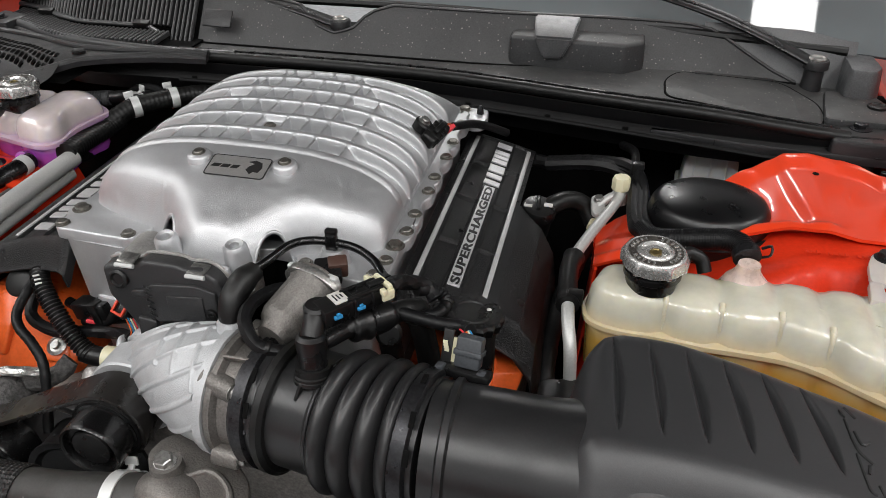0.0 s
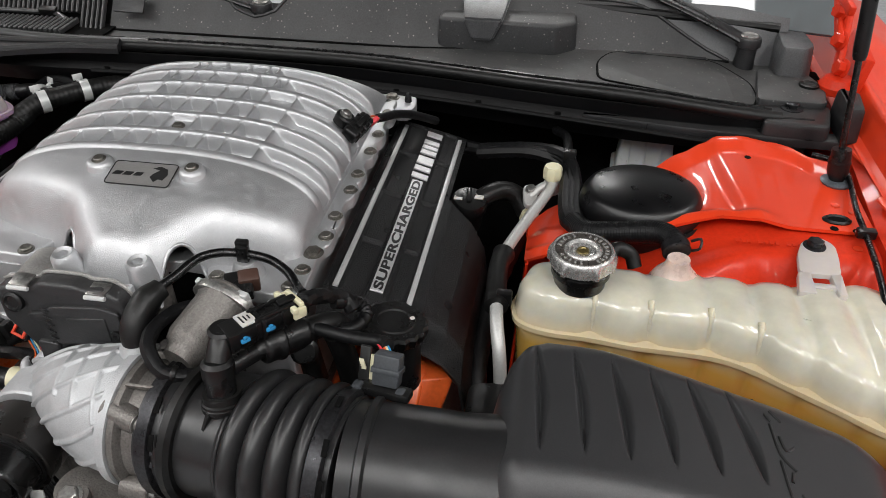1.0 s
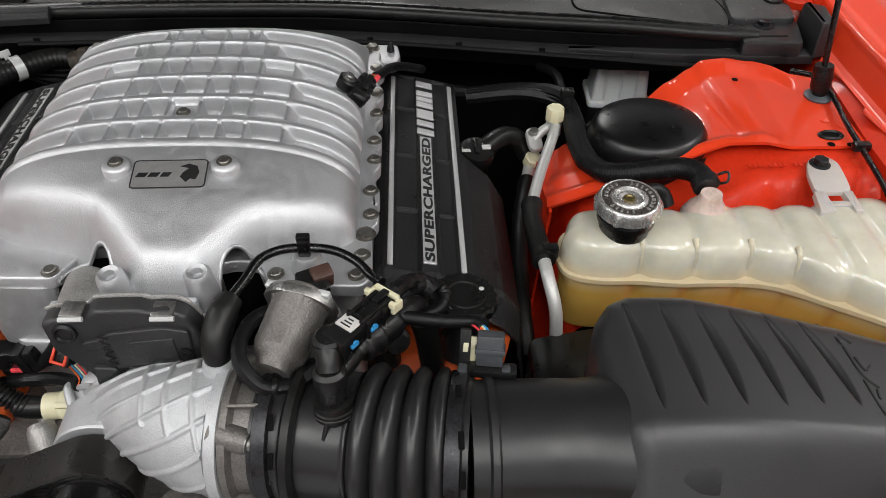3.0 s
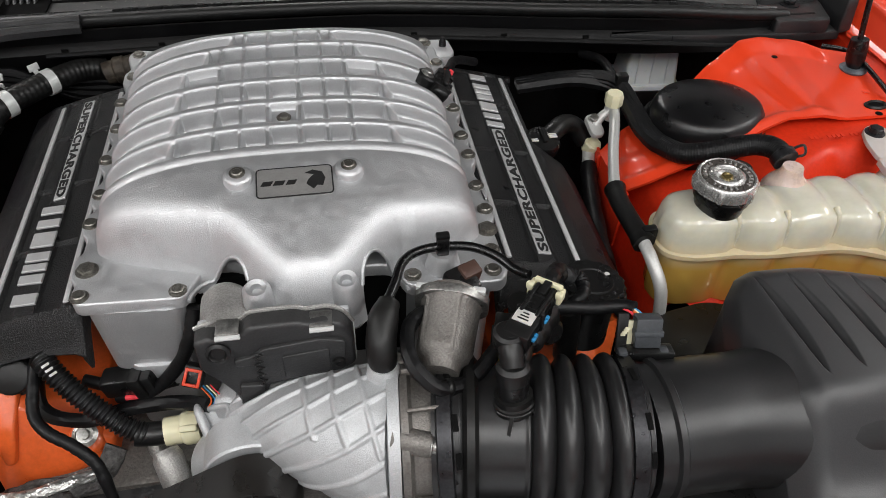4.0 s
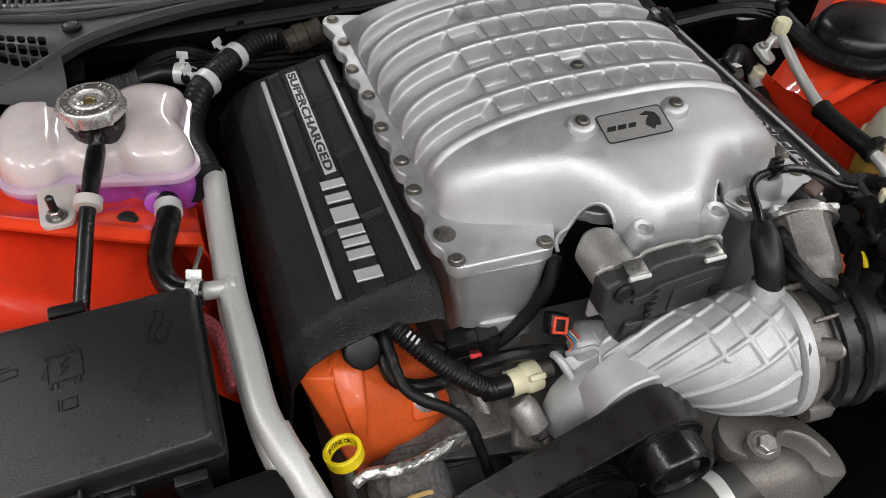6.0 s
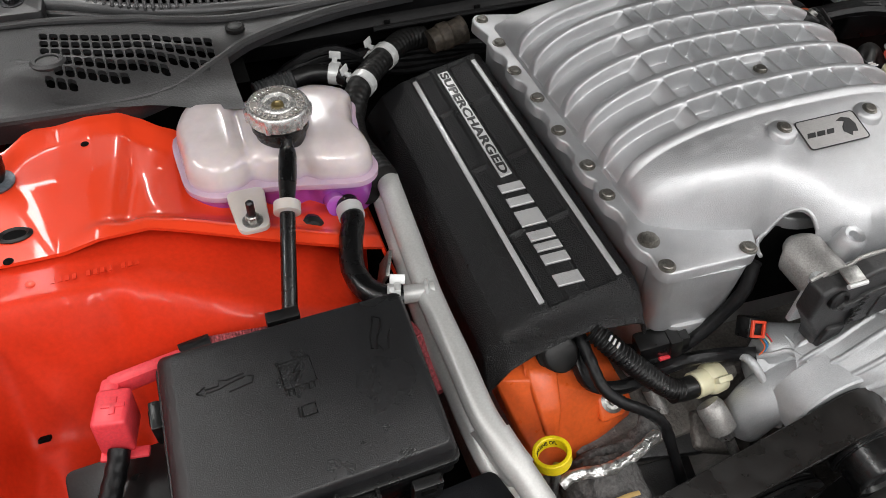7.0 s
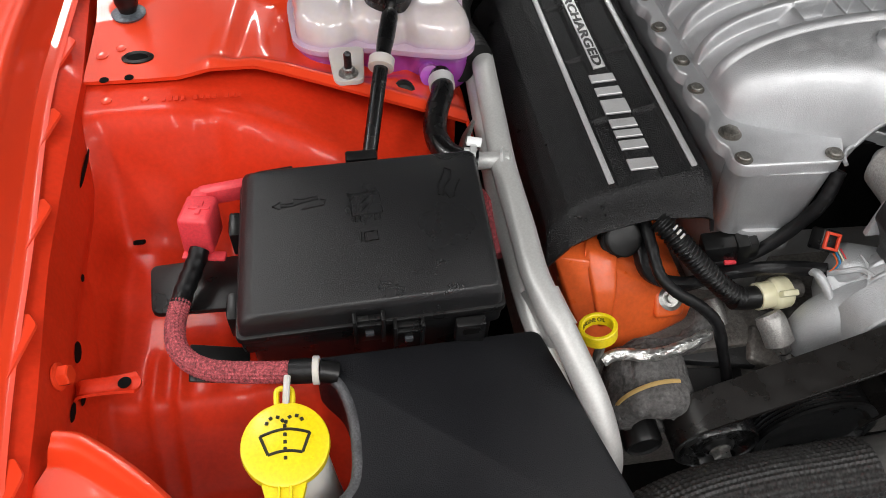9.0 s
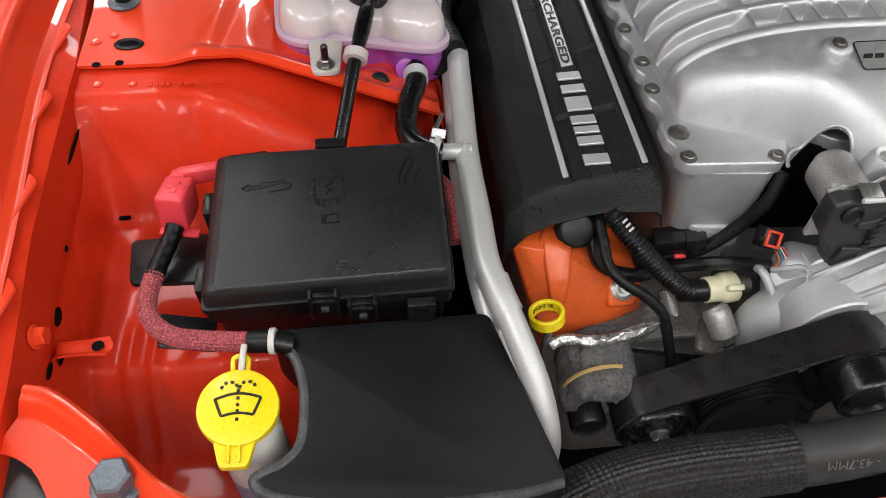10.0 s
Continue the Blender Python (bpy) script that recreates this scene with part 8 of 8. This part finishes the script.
for v in drum.verts:
    v.co *= 1 + 0.09 * noise.noise(v.co * 55) + 0.05 * noise.noise(v.co * 190)
drum.transform(facing((-0.250, -0.088, 0.700), (-0.12, -0.97, -0.18)))
part("felt_wrap", drum, FELT, felt, angle=60)
part("felt_strip", tube([(-0.285, -0.070, 0.712), (-0.250, -0.062, 0.716), (-0.215, -0.062, 0.714), (-0.190, -0.052, 0.722), (-0.180, -0.036, 0.732)], 0.010, 24, 16, relief=lambda q, a: 0.0022 * noise.noise(Vector((q * 120, a * 1.5, 1.3)))), FELT, felt, angle=60)
part("tan_band", tube([(-0.250 + 0.0392 * math.cos(radians(a)), -0.112, 0.704 + 0.0392 * math.sin(radians(a))) for a in range(172, 62, -10)], 0.0022, 8, 2, flat=0.6), TAN, felt, "tan tape band")
mount = thing("accessory_bracket", (-0.13, -0.07, 0.66), "raw cast accessory bracket with a long bolt", "bracket")
part("lug", rbox(0.040, 0.034, 0.034, 0.006, 3, m=pose(-0.0855, -0.068, 0.7185, 12, 4, -14)), CAST_MID, mount, "pale cast block")
part("plate", rbox(0.060, 0.040, 0.020, 0.006, 3, m=pose(-0.108, -0.066, 0.690, 15, 8, -20)), CAST_DARK, mount)
part("boss", tube([(-0.132, -0.056, 0.744), (-0.128, -0.066, 0.738), (-0.123, -0.078, 0.727)], 0.0135, 24, 6, shape=lambda u: 0.86 + 0.14 * smooth(0, 0.2, u)), CAST_MID, mount, "pale cast boss")
part("boss_nut", along(hex_bolt(0.0085, 0.009, 1.15), (-0.1228, -0.0785, 0.7265), (-0.117, -0.094, 0.712)), STEEL, mount)
part("stud", tube([(-0.1195, -0.086, 0.7195), (-0.113, -0.103, 0.704)], 0.005, 12, 10, relief=lambda q, a: 0.0004 * math.sin(q * 5000 + a)), STEEL, mount)
part("long_bolt", tube([(-0.158, -0.008, 0.712), (-0.152, -0.024, 0.698), (-0.148, -0.0375, 0.688)], 0.0080, 18, 4), CAST_MID, mount)
part("long_bolt_head", along(hex_bolt(0.0078, 0.010, 1.2), (-0.1478, -0.0380, 0.6875), (-0.143, -0.053, 0.676)), STEEL, mount)
part("dark_plate", rbox(0.12, 0.05, 0.01, 0.003, m=pose(-0.20, -0.09, 0.672, 20, 10, 0)), COVER_GREY, mount)
part("grime_plate", rbox(0.09, 0.06, 0.012, 0.003, m=pose(-0.17, -0.04, 0.690, 8, 0, -12)), COVER_GREY, mount)

# ---- belt drive ----
drive = thing("drive_belt", (-0.12, -0.14, 0.62), "ribbed rubber accessory belt round black pulleys", "belt drive")


def grooved(r, depth, count, lip=0.003):
    """Outer profile of a pulley with V grooves."""
    rows = [(r + 0.002, 0.0), (r + 0.002, lip)]
    for k in range(count):
        a = lip + (depth - 2 * lip) * k / count
        b = lip + (depth - 2 * lip) * (k + 0.5) / count
        rows += [(r, a), (r - 0.0024, b)]
    return rows + [(r, depth - lip), (r + 0.002, depth - lip), (r + 0.002, depth)]


MX, MZ = -0.0451, 0.7758
part("main_pulley", turned_y([(0.0, 0.0065), (0.0195, 0.0065), (0.0200, 0.0050), (0.0205, 0.0085), (0.0250, 0.0080), (0.0265, 0.0015), (0.0285, 0.0), (0.0297, 0.0015), (0.0300, 0.004), (0.0300, 0.026), (0.0318, 0.0265), (0.0318, 0.030), (0.0, 0.030)], MX, MZ, -0.1835, 96), SHINY_RUBBER, drive, "smooth glossy black pulley front")
part("main_face", turned_y([(0.0, 0.0), (0.0185, 0.0), (0.0192, 0.0012), (0.0192, 0.006), (0.0, 0.006)], MX, MZ, -0.1795, 48), BLACK, drive)
part("main_drum", turned_y([(0.02, 0.0)] + grooved(0.0325, 0.042, 8) + [(0.02, 0.042)], MX, MZ, -0.1560), BLACK, drive)
IX, IZ = -0.203, 0.691
part("idler", turned_y([(0.010, 0.004), (0.022, 0.004), (0.025, 0.008), (0.031, 0.008), (0.033, 0.001), (0.035, 0.0), (0.036, 0.002), (0.036, 0.036), (0.030, 0.038), (0.0, 0.038)], IX, IZ, -0.157), SHINY_RUBBER, drive, "smooth black idler pulley")
part("idler_hub", turned_y([(0.0, 0.0), (0.012, 0.0), (0.0145, 0.003), (0.0145, 0.010), (0.0, 0.010)], IX, IZ, -0.158, 32), BLACK, drive)
part("idler_bolt", moved(hex_bolt(0.0085, 0.010, 1.3), IX, -0.156, IZ, 90), STEEL, drive, "zinc idler bolt")
part("lower_pulley", turned_y([(0.02, 0.004), (0.045, 0.004), (0.050, 0.0)] + grooved(0.055, 0.040, 9) + [(0.02, 0.040)], -0.104, 0.680, -0.152), BLACK, drive, "grooved black pulley")
part("far_idler", turned_y([(0.006, 0.002), (0.014, 0.002), (0.016, 0.0), (0.018, 0.003), (0.018, 0.025), (0.0, 0.026)], -0.262, 0.672, -0.138, 40), BLACK, drive)


def band_loop(path, y0, y1, thick):
    """A flat belt along a path in the x, z plane, with rounded edges."""
    bm = bmesh.new()
    rows = []
    section = [(y0, 0.0), (y1, 0.0), (y1, thick * 0.7), (y1 - 0.0008, thick), (y0 + 0.0008, thick), (y0, thick * 0.7)]
    for i, (x, z) in enumerate(path):
        a, b = path[max(i - 1, 0)], path[min(i + 1, len(path) - 1)]
        t = Vector((b[0] - a[0], 0, b[1] - a[1])).normalized()
        n = Vector((-t.z, 0, t.x))
        rows.append([bm.verts.new((x + n.x * h, y, z + n.z * h)) for y, h in section])
    for r, q in zip(rows, rows[1:]):
        for k in range(len(section)):
            bm.faces.new((r[k], r[(k + 1) % len(section)], q[(k + 1) % len(section)], q[k]))
    bmesh.ops.recalc_face_normals(bm, faces=bm.faces)
    return bm


path = [(IX + 0.0363 * math.cos(radians(250 - 132 * k / 16)), IZ + 0.0363 * math.sin(radians(250 - 132 * k / 16))) for k in range(17)]
path += [(MX + 0.0345 * math.cos(radians(118 - 200 * k / 32)), MZ + 0.0345 * math.sin(radians(118 - 200 * k / 32))) for k in range(33)]
path += [(-0.050, 0.715), (-0.065, 0.69)]
part("belt", band_loop(path, -0.154, -0.116, 0.0038), BELT, drive, "flat black belt", angle=50)

# ---- thermostat housing and radiator hoses ----
stat = thing("thermostat_housing", (0.035, -0.17, 0.70), "raw cast thermostat housing with a flange bolt", "thermostat housing")
for name, out, z0, z1 in (("flange", 0.0, 0.757, 0.7745), ("flange_seat", -0.006, 0.738, 0.7565)):
    shape = round_outline([(0.004 - out, -0.172), (0.012 - out, -0.145 + out), (0.036, -0.138 + out), (0.074, -0.148 + out), (0.100, -0.164 + out), (0.112, -0.192), (0.106, -0.222), (0.080, -0.222), (0.060, -0.198), (0.030, -0.198)], 0.012)
    plate_bm = slab(shape, z0, z1, 0.003)
    for v in plate_bm.verts:
        v.co.z -= 0.26 * max(0.0, v.co.x - 0.035)
    part(name, plate_bm, CAST_GRIME, stat)
part("neck", tube([(0.022, -0.196, 0.742), (0.036, -0.196, 0.752), (0.058, -0.206, 0.742), (0.068, -0.222, 0.70)], 0.026, 24, 6), CAST_GRIME, stat)
part("ear", moved(lathe([(0.015, 0), (0.014, 0.010), (0, 0.010)], 20), 0.033, -0.183, 0.773), CAST_GRIME, stat)
part("flange_bolt", moved(hex_bolt(0.0085, 0.009, 1.25), 0.033, -0.184, 0.782, 8), STEEL, stat, "zinc flange bolt")
part("web", tube([(0.046, -0.186, 0.768), (0.066, -0.172, 0.766), (0.088, -0.182, 0.761), (0.098, -0.202, 0.756)], 0.0040, 10, 6), CAST_GRIME, stat)
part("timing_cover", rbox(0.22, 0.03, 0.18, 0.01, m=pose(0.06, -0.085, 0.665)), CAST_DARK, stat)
rad = thing("radiator_hose", (-0.15, -0.20, 0.68), "black radiator hose in a woven sleeve with a wire clamp", "hose")
part("woven_sleeve", tube([(-0.345, -0.245, 0.700), (-0.310, -0.228, 0.712), (-0.260, -0.214, 0.720), (-0.200, -0.208, 0.723), (-0.150, -0.207, 0.724), (-0.108, -0.206, 0.726)], 0.0283, 160, 110, relief=lambda q, a: 0.0008 * math.sin(q * 640 + a * 20) * math.sin(q * 640 - a * 20)), BRAID_BLACK, rad, "woven black sleeve")
part("bare_hose", tube([(-0.112, -0.206, 0.726), (-0.07, -0.205, 0.730), (-0.03, -0.202, 0.735), (0.022, -0.197, 0.742)], 0.0262, 32, 8), material("grey_rubber_hose", (0.030, 0.029, 0.027), rough=0.5, grain=0.2, vary=0.15, blotch=18, dust=0.08), rad, "smooth grey-black rubber")
txt = fitted(lettering("- 43.7MM", 0.01, 0.0002), 0.046, 0.0085)
for v in txt.verts:
    a = (v.co.y - 0.004) / 0.0264
    r = 0.0264 + v.co.z
    v.co = Vector((v.co.x, math.sin(a) * r, math.cos(a) * r))
txt.transform(Matrix.Translation((-0.045, -0.2035, 0.7325)) @ pose(0, 0, 0, 56, 0, 0) @ pose(0, 0, 0, 0, 0, 180))
part("hose_print", txt, material("pale_hose_print", (0.16, 0.16, 0.15), rough=0.6, vary=0.3, blotch=90), rad)
spring_clamp((-0.016, -0.200, 0.737), (1, 0.05, 0.12), 0.0268, rad, -80)

# ---- driver side: refrigerant line, plugs, dome, reservoir ----
line = thing("refrigerant_line", (0.37, 0.2, 0.70), "aluminium refrigerant line with cream service caps", "pipe")
part("upper_line", tube([(0.401, 0.306, 0.836), (0.400, 0.294, 0.833), (0.392, 0.270, 0.830), (0.376, 0.226, 0.827), (0.362, 0.182, 0.825), (0.355, 0.156, 0.824)], 0.0066, 14, 8), PIPE_ALU, line)
part("sleeve", tube([(0.356, 0.160, 0.824), (0.353, 0.135, 0.825), (0.354, 0.100, 0.825), (0.357, 0.069, 0.823)], 0.0112, 18, 8, shape=lambda u: 1.0 + 0.12 * smooth(0.12, 0.0, u) + 0.12 * smooth(0.86, 0.93, u) - 0.05 * math.sin(u * 3.1)), RUBBER, line, "black rubber sleeve")
part("sleeve_tie", rbox(0.016, 0.010, 0.016, 0.002, m=pose(0.364, 0.078, 0.829)), BLACK, line)
part("lower_line", tube([(0.357, 0.072, 0.823), (0.360, 0.050, 0.815), (0.366, 0.028, 0.792), (0.37, 0.02, 0.74)], 0.0068, 14, 6), PIPE_ALU, line)
part("fitting", moved(lathe([(0.010, -0.012), (0.010, 0.002), (0.0085, 0.004), (0.0085, 0.010)], 18), 0.401, 0.307, 0.832), PIPE_ALU, line)
part("service_cap", moved(lathe([(0.011, 0), (0.0118, 0.002), (0.0118, 0.014), (0.010, 0.017), (0, 0.0175)], 8), 0.401, 0.307, 0.840, 0, 0, 12), CREAM, line, "cream service cap")
part("second_cap", moved(lathe([(0.011, 0), (0.0118, 0.002), (0.0118, 0.013), (0.010, 0.015), (0, 0.0155)], 8), 0.375, 0.297, 0.781, 20, 10, 12), CREAM, line, "cream service cap")
part("second_fitting", tube([(0.375, 0.297, 0.783), (0.372, 0.285, 0.776), (0.366, 0.266, 0.772)], 0.0085, 14, 5), PIPE_ALU, line)
part("dark_line", tube([(0.368, 0.272, 0.773), (0.356, 0.220, 0.768), (0.345, 0.150, 0.760), (0.341, 0.08, 0.745), (0.343, 0.03, 0.72)], 0.0105, 14, 6, relief=lambda q, a: 0.0006 * math.sin(q * 900)), LOOM, line)
eyelet = slab(round_outline([(-0.009, -0.018), (0.009, -0.018), (0.009, 0.016), (-0.009, 0.016)], 0.009), 0, 0.007, 0.002)
part("eyelet", moved(eyelet, 0.376, 0.297, 0.815, 20, 0, 8), PIPE_ALU, line)
part("eyelet_bolt", moved(hex_bolt(0.006, 0.007, 1.2), 0.376, 0.301, 0.823, 20), STEEL, line)
part("cross_line", tube([(0.376, 0.296, 0.817), (0.388, 0.304, 0.826), (0.401, 0.307, 0.832)], 0.006, 12, 4), PIPE_ALU, line)

pcv = thing("breather_plug", (0.295, 0.27, 0.78), "black quick plug with white ribs on the bank cover", "connector")
part("elbow", tube([(0.306, 0.280, 0.808), (0.322, 0.292, 0.816), (0.340, 0.308, 0.815), (0.358, 0.314, 0.806), (0.372, 0.306, 0.788)], 0.0125, 18, 8), RUBBER, pcv)
part("knuckle", moved(lathe([(0.019, -0.03), (0.020, -0.004), (0.0225, 0.0), (0.0225, 0.010), (0.020, 0.014), (0.010, 0.0155), (0, 0.016)], 32), 0.3015, 0.275, 0.808, 10, 8), BLACK, pcv)
for dx in (-0.0125, 0.0125):
    for k in range(4):
        part("white_rib", rbox(0.011, 0.0020, 0.0018, 0.0004, m=pose(0.3020 + dx, 0.2665 + 0.0042 * k + 0.2 * dx, 0.8245 - 0.0008 * k, 12, 8, 10)), WHITE_NYLON, pcv, "white rib")
part("knuckle_bar", rbox(0.006, 0.026, 0.006, 0.002, m=pose(0.3020, 0.274, 0.825, 10, 8, 6)), BLACK, pcv)

harness = thing("tower_harness", (0.45, 0.25, 0.80), "thick black corrugated harness round the strut tower", "harness")
for k in range(3):
    o = 0.006 * (k - 1)
    part("strand", tube([(0.30, 0.40 + o, 0.82), (0.37, 0.375 + o, 0.840), (0.416, 0.345, 0.845 + o), (0.424 + o, 0.30, 0.838), (0.424 + o, 0.25, 0.836), (0.430 + o, 0.205, 0.842), (0.450, 0.179 + o, 0.850)], 0.0078, 28, 12, relief=lambda q, a: 0.0005 * math.sin(a * 7) + 0.0003 * math.sin(q * 1500)), LOOM, harness)
part("woven_hose", tube([(0.428, 0.210, 0.842), (0.440, 0.186, 0.847), (0.462, 0.173, 0.855), (0.490, 0.167, 0.863), (0.513, 0.160, 0.870), (0.526, 0.146, 0.8735), (0.5305, 0.128, 0.872)], 0.0118, 64, 60, relief=lambda q, a: 0.00035 * math.sin(q * 1100 + a * 12) * math.sin(q * 1100 - a * 12)), LOOM, harness, "woven black sleeve")
part("branch", tube([(0.40, 0.44, 0.84), (0.415, 0.40, 0.850), (0.418, 0.36, 0.848)], 0.006, 12, 8), LOOM, harness)
part("tie_clip", rbox(0.016, 0.012, 0.016, 0.002, m=pose(0.420, 0.338, 0.856)), BLACK, harness)
spring_ring = lathe([(0.0130, 0), (0.0142, 0.001), (0.0142, 0.010), (0.0130, 0.011)], 28)
part("end_clamp", along(spring_ring, (0.5290, 0.136, 0.873), (0.5315, 0.120, 0.869)), DARK_STEEL, harness)
part("clamp_ears", tube([(0.545, 0.140, 0.876), (0.553, 0.136, 0.882), (0.552, 0.128, 0.876), (0.545, 0.132, 0.870)], 0.0015, 6, 3), DARK_STEEL, harness)

strut_cap = thing("strut_cap", (0.510, 0.276, 0.800), "oval domed black plastic cap over the strut top", "strut cap")
dome_cap = lathe([(1.0, 0.800), (1.0, 0.830), (0.985, 0.844), (0.95, 0.854), (0.89, 0.861), (0.84, 0.8635), (0.80, 0.8645), (0.6, 0.8685), (0.3, 0.871), (0.0, 0.872)], 72)
for v in dome_cap.verts:
    v.co.x, v.co.y = 0.505 + v.co.x * 0.072, 0.261 + v.co.y * 0.065
part("dome", dome_cap, GLOSS_BLACK, strut_cap, angle=60)
part("rim", tube([(0.505 + 0.0745 * math.cos(k * math.pi / 20), 0.261 + 0.0675 * math.sin(k * math.pi / 20), 0.834) for k in range(41)], 0.004, 8, 1, fit_curve=False), BLACK, strut_cap)

reservoir = thing("brake_reservoir", (0.53, 0.50, 0.715), "milky white brake fluid reservoir under the cowl", "reservoir")
part("body", slab(round_outline([(0.488, 0.474), (0.570, 0.466), (0.574, 0.530), (0.492, 0.536)], 0.008), 0.762, 0.834, 0.005, 3, 0.008), MILKY, reservoir)
part("lower_flange", slab(round_outline([(0.483, 0.468), (0.575, 0.460), (0.578, 0.534), (0.487, 0.540)], 0.008), 0.756, 0.763, 0.002), MILKY, reservoir)
part("base", slab(round_outline([(0.482, 0.466), (0.570, 0.458), (0.575, 0.53), (0.487, 0.536)], 0.008), 0.715, 0.756, 0.002), BLACK, reservoir)
for k in range(3):
    part("moulded_rib", rbox(0.003, 0.003, 0.058, 0.001, m=pose(0.506 + 0.022 * k, 0.4725 - 0.002 * k, 0.794)), MILKY, reservoir)

hood_cable = thing("hood_release_cable", (0.735, 0.2, 0.80), "thin black cable clipped along the driver fender", "cable")
part("wire", tube([(0.715, 0.372, 0.866), (0.738, 0.353, 0.868), (0.743, 0.320, 0.868), (0.732, 0.245, 0.868), (0.732, 0.203, 0.863), (0.727, 0.134, 0.860), (0.723, 0.077, 0.850), (0.728, 0.023, 0.832), (0.718, -0.056, 0.815), (0.712, -0.13, 0.78)], 0.0033, 12, 8), SHINY_RUBBER, hood_cable)
part("wire_clip", rbox(0.020, 0.010, 0.010, 0.002, m=pose(0.732, 0.203, 0.864)), BLACK, hood_cable)
part("wire_clip", rbox(0.012, 0.012, 0.012, 0.002, m=pose(0.727, 0.03, 0.834)), BLACK, hood_cable)
side_clip = solo("side_panel_clip", rbox(0.03, 0.05, 0.012, 0.003, m=pose(0.735, -0.10, 0.775, 0, 20, 0)), BLACK, "black plastic clip below the driver fender", "clip")
